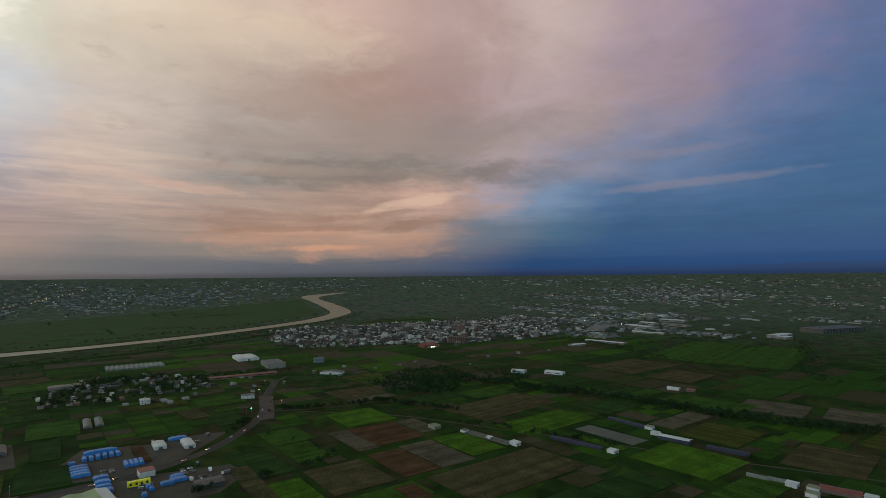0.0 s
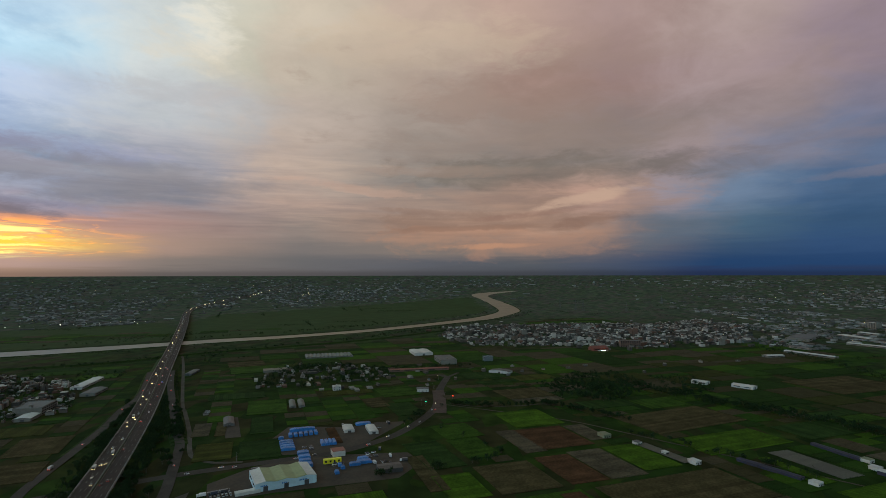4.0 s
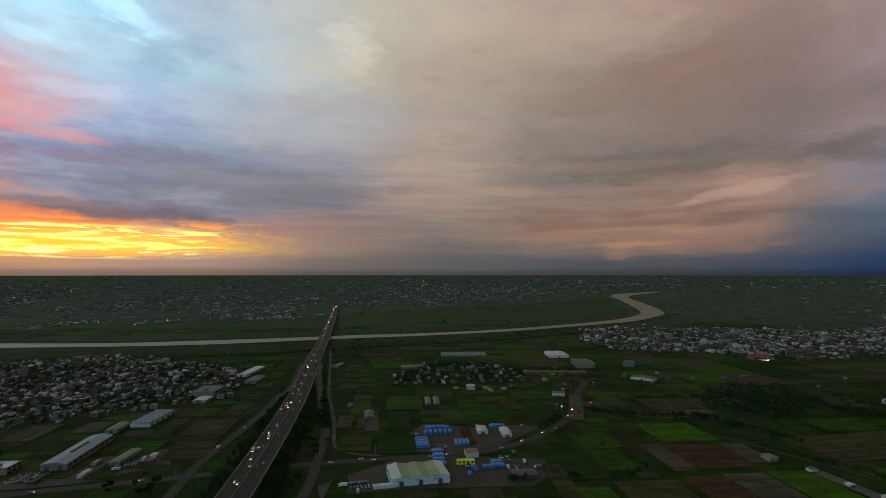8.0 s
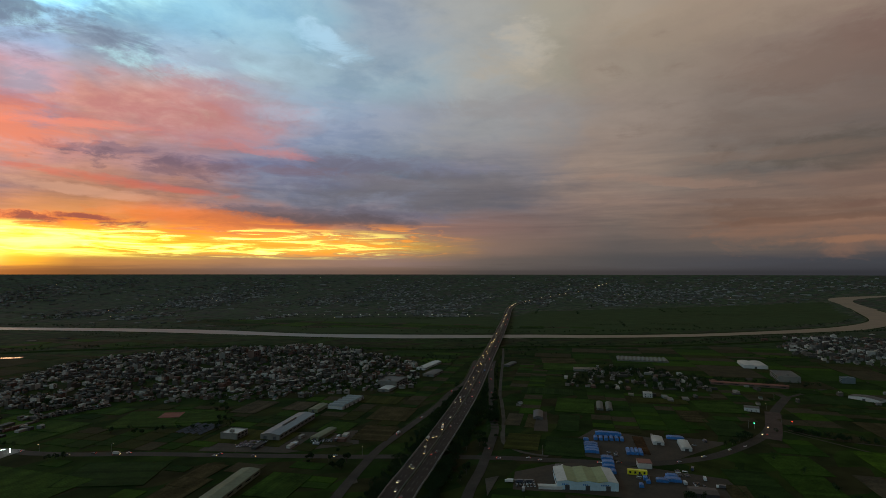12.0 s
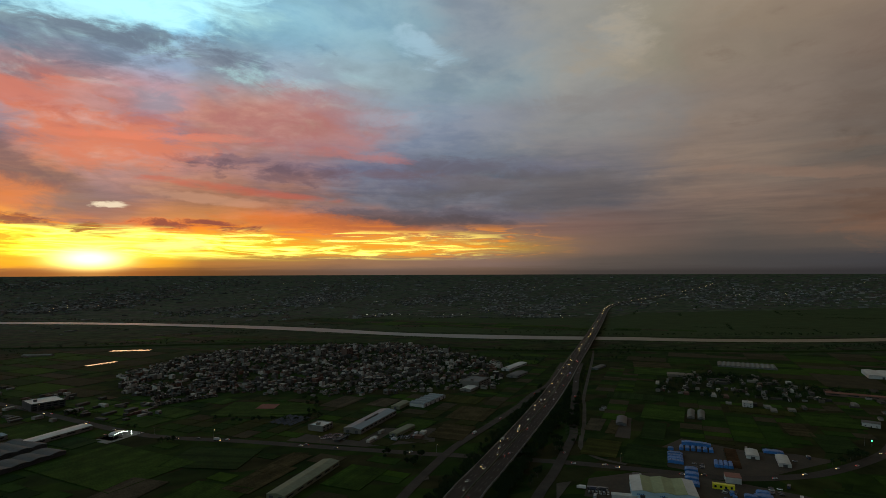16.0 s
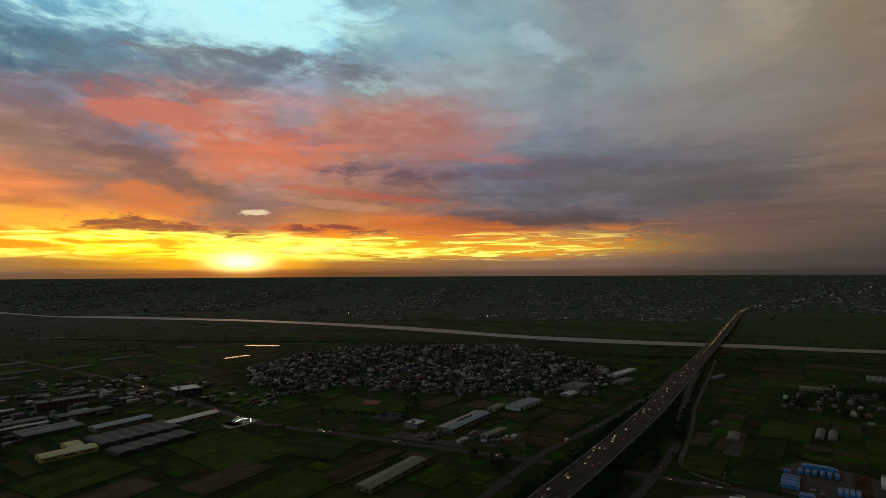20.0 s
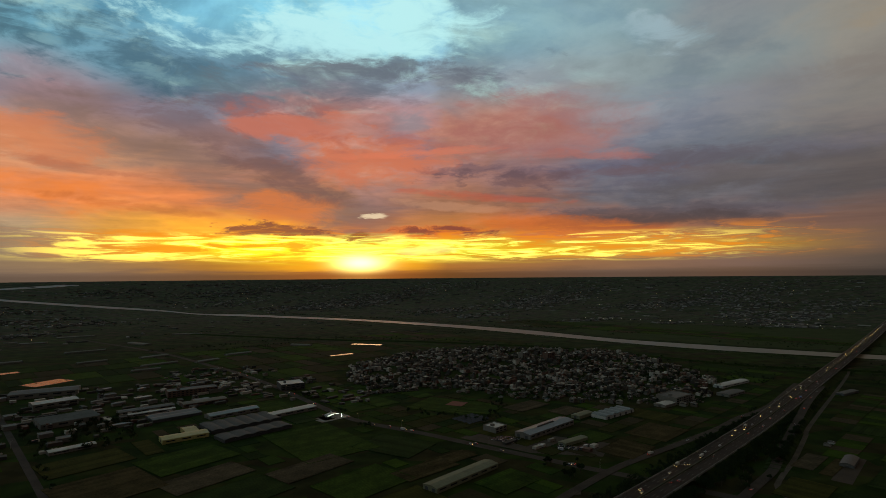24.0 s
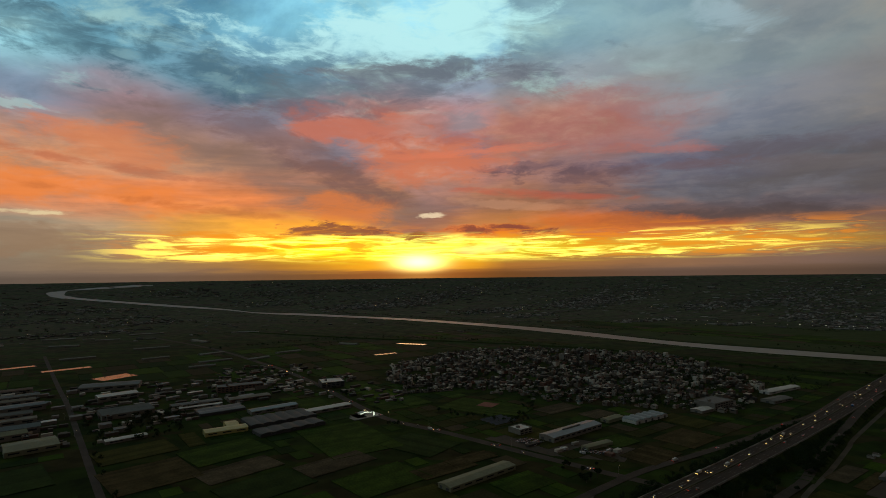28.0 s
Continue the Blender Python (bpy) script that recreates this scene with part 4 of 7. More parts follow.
traffic_island([(384, 346), (399, 342), (356, 317)], "pale concrete traffic island at the slip road")
traffic_island([(301, 442), (290, 419), (282, 419)], "pale concrete traffic island at the slip road")

# open meadow of the flood plain across the river, free of houses
FLOOD = [(1323, 1180), (1560, 960), (1926, 740), (2504, 560), (2850, 520), (3161, 662), (3558, 762), (3300, 960), (2844, 1300), (2416, 1560), (2180, 1700), (1850, 1560), (1620, 1380)]
FLOOD_WEST = [(860, 1640), (1060, 1400), (1340, 1160), (1560, 1360), (1800, 1640), (1420, 1900), (1040, 2180), (720, 2140)]


def meadow(poly):
    """Grassland laid over the plain, cell by cell."""
    g, step, index = Geo(), 30, {}
    xs, ys = [p[0] for p in poly], [p[1] for p in poly]

    def corner(i, j):
        if (i, j) not in index:
            index[i, j] = len(g.v)
            g.v.append((i * step, j * step, land(i * step, j * step) + 0.16))
        return index[i, j]

    for i in range(int(min(xs) // step), int(max(xs) // step) + 1):
        for j in range(int(min(ys) // step), int(max(ys) // step) + 1):
            cx, cy = (i + 0.5) * step, (j + 0.5) * step
            if inside(cx, cy, poly) and not near_line(cx, cy, RIVER_MID, 88):
                g.f.append((corner(i, j), corner(i + 1, j), corner(i + 1, j + 1), corner(i, j + 1)))
    tagged(new("meadow", g.mesh("meadow", M_MEADOW)), "open olive-green flood meadow beside the river", "meadow", kind="structure")


# zones kept free of fields: river plain, built-up ground, yards
VILLAGE = [(59, 1210), (152, 1312), (226, 1403), (445, 1435), (736, 1317), (768, 1104), (757, 896), (712, 824), (594, 706), (499, 742), (363, 784), (285, 832), (222, 904), (99, 944), (58, 1014)]
TOWN = [(1840, 480), (1630, 462), (1426, 310), (1462, 102), (1499, 29), (1504, -134), (1554, -270), (1710, -424), (2186, -531), (2430, -422), (2208, -238), (2139, 21), (2053, 251), (1947, 456)]
HAMLET = [(854, 595), (1024, 616), (1056, 528), (1040, 384), (936, 360), (832, 450), (800, 546)]
FACTORY = [(-416, 576), (-288, 600), (-208, 688), (-96, 960), (-144, 1056), (-480, 1024), (-640, 960), (-480, 752)]
DEPOT = [(384, 312), (419, 269), (480, 176), (528, 168), (656, 224), (680, 264), (608, 320), (600, 371), (528, 355), (509, 314), (464, 328), (419, 339)]
ZONES = [VILLAGE, TOWN, HAMLET, FACTORY]
RIVER_MID = [((a[0] + b[0]) / 2, (a[1] + b[1]) / 2) for a, b in zip(BANK_A, BANK_B)]
meadow(FLOOD)
meadow(FLOOD_WEST)

# ---------------------------------------------------------------- fields
PLOTS = []
PLOT_LABEL = {"bright": "bright green paddy of young rice", "green": "green vegetable field in rows", "dark": "dark green crop field", "olive": "yellow-green ripening field", "soil": "bare brown tilled field", "redsoil": "bare red-brown tilled field", "palesoil": "pale dry harvested field", "pale": "field of beds under grey mulch film", "redtrack": "red clay sports track in the grass"}


def plot_shape(g, cx, cy, w, l, ang, h=0.3):
    """A bed with a low bund round it."""
    c, s = math.cos(radians(ang)), math.sin(radians(ang))
    vs = []
    for k, z in ((0.0, 0.0), (0.0, h + 0.15), (0.7, h + 0.15), (1.2, h), ):
        for a, b in ((-1, -1), (1, -1), (1, 1), (-1, 1)):
            px, py = a * (w / 2 - k), b * (l / 2 - k)
            vs.append((cx + px * c - py * s, cy + px * s + py * c, z))
    fs = [(12, 13, 14, 15)]
    for r in range(3):
        for i in range(4):
            j = (i + 1) % 4
            fs.append((r * 4 + i, r * 4 + j, r * 4 + 4 + j, r * 4 + 4 + i))
    return g.add(vs, fs)


def field(kind, x, y, w, l, ang, h=0.3):
    ob = new("field", plot_shape(Geo(), 0, 0, w, l, 0, h).mesh("field", FIELD[kind]))
    ob.matrix_world = pose(x, y, 0.02 + 0.004 * len(PLOTS), 0, 0, ang)
    PLOTS.append((x, y, w, l, radians(ang)))
    return tagged(ob, PLOT_LABEL[kind], "field", "fields of the plain", "structure")


def on_plot(x, y, pad=0.0):
    for px, py, w, l, a in PLOTS:
        dx, dy = x - px, y - py
        u, v = dx * math.cos(a) + dy * math.sin(a), -dx * math.sin(a) + dy * math.cos(a)
        if abs(u) < w / 2 + pad and abs(v) < l / 2 + pad:
            return True
    return False


# east of the depot
field("bright", 726, 84, 68, 75, -56)
field("redsoil", 649, 46, 64, 78, -56)
field("palesoil", 624, 81, 25, 84, -56)
field("palesoil", 680, 8, 27, 62, -56)
field("bright", 604, -48, 44, 75, -56)
field("palesoil", 574, -12, 41, 81, -56)
field("redsoil", 548, 22, 40, 76, -56)
field("soil", 512, 70, 60, 73, -56)
field("dark", 553, 164, 40, 89, -52)
field("bright", 476, 115, 38, 59, -56)
field("green", 643, 160, 48, 57, -52)
field("soil", 774, -110, 153, 83, -50)
field("bright", 686, -153, 124, 59, -53)
field("soil", 515, -80, 140, 73, -54)
field("redsoil", 470, 9, 20, 36, -56)
field("green", 587, 128, 38, 67, -54)
field("bright", 536, -262, 78, 84, -54)
field("olive", 619, -342, 67, 80, 38)
field("soil", 526, -400, 67, 89, 42)
field("palesoil", 732, -478, 80, 80, 46)
field("palesoil", 680, -552, 64, 73, 46)
field("green", 1241, -712, 364, 280, -43)
field("soil", 972, -464, 105, 83, -52)
field("pale", 625, -214, 28, 80, -56)
field("bright", 601, -190, 14, 73, -56)
field("green", 764, -400, 70, 112, -50)
# beside the highway, north of the country road
field("palesoil", 566, 464, 20, 60, -56)
field("soil", 576, 444, 12, 64, -56)
field("dark", 520, 352, 43, 67, -56)
field("olive", 499, 395, 38, 60, -56)
field("green", 691, 454, 54, 86, -57)
field("dark", 606, 406, 27, 80, -57)
field("green", 836, 308, 62, 67, -52)
field("dark", 731, 259, 38, 73, -54)
field("soil", 755, 312, 28, 60, -52)
field("redsoil", 588, 297, 12, 64, -55)
field("soil", 500, 155, 19, 96, -57)
field("green", 963, 648, 112, 80, -52)
field("soil", 1011, 713, 73, 70, -50)
field("soil", 1088, -419, 160, 112, -56)
# round the village and the western plots
field("green", 222, 779, 112, 83, -36, 0.2)
field("redtrack", 236, 790, 27, 28, -34, 0.3)
field("palesoil", 340, 758, 70, 38, 35)
field("palesoil", 390, 720, 48, 35, 34)
field("soil", 464, 595, 70, 54, 36)
field("soil", 393, 536, 44, 60, -52)
field("green", 372, 588, 48, 38, 33)
field("dark", 128, 595, 83, 64, -38)
field("soil", 187, 537, 60, 25, 34)
field("green", 36, 626, 92, 138, 31)
field("palesoil", 36, 532, 84, 42, 42)
field("palesoil", -66, 520, 84, 46, 45)
field("dark", -24, 470, 84, 60, 45)
field("soil", -156, 508, 84, 84, 42)
field("dark", -294, 496, 70, 84, 42)
field("olive", -212, 588, 84, 60, 42)
field("green", 92, 482, 84, 62, 40)
field("green", -104, 584, 90, 70, 44)
field("soil", 156, 508, 70, 32, 36)
field("green", 233, 462, 57, 41, 36)
field("green", 264, 752, 57, 57, -30)


def fill_fields():
    """The rest of the plain, plot by plot along the road grid."""
    random.seed(11)
    count, far, others = 0, Geo(), []
    kinds = ["green", "dark", "bright", "soil", "olive", "palesoil", "green", "dark", "olive", "green", "dark"]
    v = -1400.0
    while v < 1400:
        l = random.uniform(66, 98)
        u = -1000.0 + random.uniform(0, 40)
        while u < 2000:
            w = random.uniform(18, 66)
            c = GU * (u + w / 2) + GV * (v + l / 2)
            u += w + random.choice((0.6, 0.8, 1.0, 3.0))
            x, y = c.x, c.y
            corners = [c + GU * a * w * 0.5 + GV * b * l * 0.5 for a in (-1, 0, 1) for b in (-1, 0, 1)]
            if math.hypot(x - 40, y + 30) < 150 or y < -800:
                continue
            bad = False
            for p in corners:
                if on_plot(p.x, p.y, 1.0) or any(near_line(p.x, p.y, r, 11) for r in ROADS[:3] + ROADS[6:]) or any(near_line(p.x, p.y, r, 26) for r in ROADS[3:4]) or any(near_line(p.x, p.y, r, 14) for r in ROADS[4:6]):
                    bad = True
                elif any(inside(p.x, p.y, z) for z in ZONES + [DEPOT]) or near_line(p.x, p.y, RIVER_MID, 210) or near_line(p.x, p.y, [(q.x, q.y) for q in LEVEE[::6]], 20):
                    bad = True
                if bad:
                    break
            if bad:
                continue
            if math.hypot(x - 240, y - 240) < 830 and count < 200:
                # plots keep their long side across the grid
                kind = random.choice(kinds)
                ob = new("field", plot_shape(Geo(), 0, 0, w, l, 0).mesh("field", FIELD[kind]))
                ob.matrix_world = pose(x, y, 0.02, 0, 0, GRID)
                tagged(ob, PLOT_LABEL[kind], "field", "fields of the plain", "structure")
                count += 1
                PLOTS.append((x, y, w, l, radians(GRID)))
            else:
                plot_shape(far, x, y, w, l, GRID)
                others.append((x, y, w, l, radians(GRID)))
        v += l + random.choice((1.0, 1.5, 4.0))
    # small strips in what is left over between the larger plots
    strips = Geo()
    whole = list(PLOTS)
    v = -760.0
    while v < 1000:
        l = random.uniform(20, 34)
        u = -500.0 + random.uniform(0, 20)
        while u < 1180:
            w = random.uniform(12, 30)
            c = GU * (u + w / 2) + GV * (v + l / 2)
            u += w + 0.7
            if math.hypot(c.x - 240, c.y - 240) > 850 or math.hypot(c.x - 40, c.y + 30) < 150:
                continue
            PLOTS[:] = [p for p in whole + others if math.hypot(p[0] - c.x, p[1] - c.y) < 30 + max(p[2], p[3])]
            corners = [c + GU * a * w * 0.5 + GV * b * l * 0.5 for a in (-1, 0, 1) for b in (-1, 0, 1)]
            if any(on_plot(p.x, p.y) or any(inside(p.x, p.y, z) for z in ZONES + [DEPOT]) for p in corners):
                continue
            if any(near_line(c.x, c.y, r, 24) for r in ROADS[:3] + ROADS[6:]) or any(near_line(c.x, c.y, r, 42) for r in ROADS[3:4]) or any(near_line(c.x, c.y, r, 26) for r in ROADS[4:6]):
                continue
            if near_line(c.x, c.y, RIVER_MID, 210):
                continue
            plot_shape(strips, c.x, c.y, w, l, GRID)
        v += l + 1.0
    PLOTS[:] = whole
    tagged(new("crop_strips", strips.mesh("crop_strips", M_MIX)), "narrow vegetable strips and bare beds between larger fields", "field", kind="stuff")
    tagged(new("far_fields", far.mesh("far_fields", M_MIX)), "patchwork of distant crop plots and bare soil", "field", kind="stuff")


fill_fields()


def pond(x, y, w, l, ang, label):
    g = plot_shape(Geo(), 0, 0, w + 3, l + 3, 0, 0.3)
    ob = new("pond", g.mesh("pond", M_LANE))
    ob.matrix_world = pose(x, y, land(x, y) + 0.02, 0, 0, ang)
    tagged(ob, label, "pond")
    part("water_surface", Geo().box(-w / 2 + 0.3, -l / 2 + 0.3, 0.3, w / 2 - 0.3, l / 2 - 0.3, 0.42), M_POND, ob)


SUNSET_POND = "rectangular flooded pond mirroring the orange sunset"
pond(-520, 1100, 73, 48, 58, SUNSET_POND)
pond(-691, 1212, 96, 24, 42, SUNSET_POND)
pond(-832, 1244, 80, 24, 45, SUNSET_POND)
pond(-952, 1644, 41, 25, 40, SUNSET_POND)
pond(-99, 1600, 54, 22, 30, SUNSET_POND)
pond(96, 1576, 96, 22, -25, "shallow flooded strip on the river plain")
pond(32, 1376, 64, 16, 30, SUNSET_POND)

# yards of packed gravel
def yard(pts, label):
    g = Geo()
    n = len(pts)
    g.add([(x, y, 0.0) for x, y in pts] + [(x, y, 0.1) for x, y in pts], [tuple(range(n, 2 * n)), *[(i, (i + 1) % n, (i + 1) % n + n, i + n) for i in range(n)]])
    tagged(new("yard", g.mesh("yard", M_YARD)), label, "yard", kind="structure")


yard([(419, 339), (384, 312), (419, 269), (480, 176), (528, 168), (552, 192), (528, 253), (490, 310), (467, 326)], "packed gravel yard of the blue depot")
yard([(528, 275), (552, 250), (608, 243), (669, 234), (656, 269), (624, 298), (605, 368), (544, 358), (509, 317)], "packed gravel yard with stacked blue goods")
yard([(211, 611), (280, 541), (355, 515), (384, 560), (304, 616), (264, 659)], "gravel parking yard beside the road")

# ---------------------------------------------------------------- sheds, halls, greenhouses


def shed(name, label, x, y, length, width, eave, rise, ang, wall, roof, bays=1, arch=False, vent=False, windows=0, doors=1, edge=None, category="shed", rot=0):
    """A hall with its ridges along local x; bays lie side by side across y. edge: material of the two outer slopes."""
    top = thing(name, x, y, ang, label, category)
    hl, bw = length / 2, width / bays
    body, n = [(-width / 2, 0.0), (width / 2, 0.0)], 6 if arch else 2
    crest = []
    for b in range(bays):
        y0 = width / 2 - b * bw
        pts = []
        for i in range(n + 1):
            t = i / n
            z = eave + rise * (math.sin(math.pi * t) if arch else 1 - abs(2 * t - 1))
            pts.append((y0 - bw * t, z))
        crest.append(pts)
        body += pts if b == bays - 1 or True else []
    clean = []
    for p in body:
        if not clean or (abs(clean[-1][0] - p[0]) + abs(clean[-1][1] - p[1])) > 1e-6:
            clean.append(p)
    part("wall", Geo().extrude(clean, -hl, hl), SHEET[wall], top)
    for b, pts in enumerate(crest):
        slopes = [pts] if arch else [pts[:2], pts[1:]]
        for k, s in enumerate(slopes):
            over = 0.35
            outer = edge and ((b == 0 and k == 0) or (b == bays - 1 and k == len(slopes) - 1))
            line = [(q[0], q[1] + 0.05) for q in s]
            outline = line[::-1] + [(q[0], q[1] + 0.25) for q in line]
            part("roof", Geo().extrude(outline[::-1], -hl - over, hl + over), SHEET[edge if outer else roof], top)
    if vent:
        part("ridge_vent", Geo().extrude([(-1.2, eave + rise - 0.1), (1.2, eave + rise - 0.1), (1.2, eave + rise + 0.9), (0, eave + rise + 1.5), (-1.2, eave + rise + 0.9)], -hl * 0.35, hl * 0.35), SHEET["darkgrey"], top, "dark louvred ridge vent")
    windows = (windows + 1) // 2
    for i in range(windows):
        wx = -hl + (i + 0.5) * length / windows
        for s in (-1, 1):
            g = Geo().box(wx - length / windows * 0.3, s * width / 2 - 0.08, eave * 0.48, wx + length / windows * 0.3, s * width / 2 + 0.08, eave * 0.74)
            part("window", g, M_GLASS, top)
    for i in range(doors):
        wy = -width / 2 + (i + 0.5) * width / max(doors, 1)
        dw, dh = min(4.0, width / max(doors, 1) * 0.5), min(4.2, eave * 0.8)
        leaf = part("door", Geo().box(-hl - 0.1, wy - dw / 2, 0.0, -hl + 0.1, wy + dw / 2, dh), SHEET["darkgrey"], top)
        part("door_rail", Geo().box(-hl - 0.18, wy - dw / 2 - 0.2, dh, -hl - 0.08, wy + dw / 2 + 0.2, dh + 0.18), M_CONC, leaf)
    return top


def hut(label, x, y, sx, sy, h, ang, wall, roof, tank=False, rows=1):
    """A small flat-roofed building."""
    top = thing("hut", x, y, ang, label, "hut")
    part("wall", Geo().box(-sx / 2, -sy / 2, 0, sx / 2, sy / 2, h), SHEET[wall], top)
    part("roof", Geo().box(-sx / 2 - 0.3, -sy / 2 - 0.3, h, sx / 2 + 0.3, sy / 2 + 0.3, h + 0.3), SHEET[roof], top)
    part("door", Geo().box(-sx / 2 - 0.06, -0.6, 0, -sx / 2 + 0.1, 0.6, 2.1), M_DARK, top)
    for r in range(rows):
        for wy in (-sy * 0.3, sy * 0.3):
            part("window", Geo().box(-sx / 2 - 0.05, wy - 0.7, 1.0 + 3 * r, -sx / 2 + 0.1, wy + 0.7, 2.2 + 3 * r), M_GLASS, top)
    if tank:
        part("water_tank", Geo().tube(0, 0, h + 0.3, h + 2.6, 1.0, 1.0, 10), M_STEEL, top, "stainless steel water tank")
    return top


def block(name, label, x, y, sx, sy, storeys, ang, wall, roof, cols=6):
    """A larger building with window rows on its long sides, a parapet and a stair head."""
    top = thing(name, x, y, ang, label, "building")
    h = storeys * 3.2
    part("wall", Geo().box(-sx / 2, -sy / 2, 0, sx / 2, sy / 2, h), SHEET[wall], top)
    g = Geo()
    for a in (-1, 1):
        g.box(-sx / 2, a * sy / 2 - 0.15, h, sx / 2, a * sy / 2 + 0.15, h + 1.0)
        g.box(a * sx / 2 - 0.15, -sy / 2, h, a * sx / 2 + 0.15, sy / 2, h + 1.0)
    part("parapet", g, SHEET[wall], top)
    part("roof", Geo().box(-sx / 2 + 0.2, -sy / 2 + 0.2, h - 0.1, sx / 2 - 0.2, sy / 2 - 0.2, h + 0.15), SHEET[roof], top)
    part("stair_head", Geo().box(-sx * 0.3, -2, h, -sx * 0.3 + 4, 2, h + 2.8), SHEET[wall], top)
    for s in range(storeys):
        for c in range(cols):
            wx = -sx / 2 + (c + 0.5) * sx / cols
            for a in (-1, 1):
                part("window", Geo().box(wx - sx / cols * 0.3, a * sy / 2 - 0.06, s * 3.2 + 1.0, wx + sx / cols * 0.3, a * sy / 2 + 0.06, s * 3.2 + 2.5), M_GLASS, top)
    return top


# the depot
depot_hall = shed("warehouse", "warehouse with faded green roof, white outer slopes and ice-blue walls", 446, 278, 38, 54, 7, 1.4, 42, "iceblue", "green", bays=3, doors=3, edge="white", windows=3, category="warehouse")
for wy, n in ((-18.5, 5), (0.0, 3), (17.0, 4)):
    for k in range(n):
        part("sign_bar", Geo().box(-19.16, wy + k * 1.5, 4.2, -19.06, wy + k * 1.5 + 1.0, 5.4), SHEET["tarp"], depot_hall, "dark blue sign bar")
shed("open_shed", "dark low open shed in the depot yard", 498, 192, 23, 17, 3.6, 0.8, -56, "darkgrey", "darkgrey", doors=2)
hut("small white office with a red roof in the yard", 526, 261, 13, 13, 5.5, -52, "white", "red", rows=1)
shed("tent_hall", "white arched storage tent in the yard", 613, 290, 24, 12, 3.2, 0.9, 33, "white", "white", arch=True)
shed("tent_hall", "white arched storage tent in the yard", 618, 261, 30, 11, 3.2, 0.9, 33, "white", "white", arch=True)
shed("tent_hall", "long white low tent roof beside parked lorries", 411, 291, 21, 6, 2.5, 0.6, -46, "white", "white")
shed("tent_hall", "white lean-to roof behind the green warehouse", 474, 283, 7, 14, 4, 0.5, 42, "white", "white")
# hamlet side
hut("white cube house with a rooftop water tank", 824, 410, 13, 13, 6.5, 33, "white", "white", tank=True, rows=2)
for k in (0, 1):
    shed("greenhouse", "long white plastic tunnel greenhouse", 712 + 7 * k, 426 - 10.5 * k, 44, 9, 1.6, 1.8, 33, "film", "film", arch=True, category="greenhouse")
shed("greenhouse", "wide greenhouse of many low white bays", 1158, 595, 53, 106, 2.5, 1.8, 32, "film", "film", bays=12, doors=2, category="greenhouse")
shed("tan_hall", "broad low hall with a tan tin roof beside the hamlet", 952, 606, 46, 24, 4, 1.6, -52, "plaster", "tan", category="shed")
shed("arched_hall", "grey arched hall on a concrete pad", 603, 453, 36, 13, 2.6, 1.8, 38, "grey", "darkgrey", arch=True)
yard([(544, 414), (554, 400), (630, 459), (622, 475)], "pale concrete pad of the arched hall")
shed("farm_shed", "long grey farm shed beside the track", 890, 749, 48, 13, 3, 1.2, 22, "grey", "grey")
shed("factory_hall", "white factory hall with twin arched roofs", 1253, 400, 66, 44, 6, 1.4, 30, "white", "white", bays=2, arch=True, category="factory")
block("factory_block", "grey concrete factory building behind the hamlet", 1146, 310, 67, 35, 3, 28, "plaster", "grey", 8)
shed("row_of_workshops", "long low brick workshop row with red roof", 1032, 333, 118, 13, 4, 1, -62, "brick", "red", windows=10, category="workshop")
shed("grey_hall", "pale grey hall with rounded roof", 1050, 173, 19, 42, 4, 2, -10, "white", "grey", arch=True)
block("blue_house", "tall narrow blue-grey house", 1187, 224, 13, 20, 3, 30, "blue", "blue", 2)
hut("white shed-roofed house at the road junction", 851, 269, 14, 19, 5, 20, "white", "grey", rows=1)
# yard by the village road
shed("workshop_hall", "long workshop with blue-grey roof and ridge vent", 326, 626, 99, 24, 6, 1.8, 37, "plaster", "blue", vent=True, windows=18, doors=2, category="workshop")
shed("vaulted_hall", "white hall of five arched roof bays", 448, 687, 24, 70, 4.5, 1.8, 121, "white", "blue", bays=5, arch=True, doors=5)
block("roadside_house", "white flat-roofed roadside building", 261, 637, 22, 22, 2, 35, "plaster", "white", 3)
shed("farm_shed", "pale cream farm shed by the workshop", 400, 685, 35, 14, 4, 1.2, 36, "cream", "cream")
shed("chicken_house", "long cream livestock shed in the fields", 190, 478, 93, 19, 4.6, 1.4, 39, "cream", "cream", windows=12, doors=2, category="shed")
shed("canopy_roof", "pale green lean-to canopy over parked lorries", 342, 570, 42, 11, 3.6, 0.8, 30, "cream", "cream")
shed("farm_shed", "long white-roofed shed by the highway", 752, 850, 93, 18, 4, 1.2, 27, "white", "white", windows=6)
shed("farm_shed", "grey-roofed shed beside the village", 699, 778, 51, 22, 4, 1.5, 27, "plaster", "grey", windows=4)
block("village_hall", "large pale concrete building at the village edge", 582, 752, 48, 35, 3, 30, "plaster", "grey", 7)
shed("farm_shed", "small pale hall at the village edge", 549, 723, 29, 19, 4, 1.5, 30, "plaster", "white")
# factory quarter
shed("factory_hall", "blue-grey roofed factory hall", -102, 784, 74, 21, 5, 1.5, 37, "plaster", "blue", windows=8, category="factory")
shed("wavy_hall", "wide dark grey hall with rolling roof bays", -77, 725, 48, 96, 4.5, 1.3, 125, "darkgrey", "slate", bays=6, arch=True, doors=3)
shed("wavy_hall", "dark grey hall with rolling roof bays", -50, 677, 29, 93, 3.8, 1.2, 129, "darkgrey", "slate", bays=5, arch=True, doors=3)
shed("factory_hall", "long white-roofed hall beside the road", -16, 776, 74, 19, 5, 1.2, 38, "plaster", "white", windows=8, category="factory")
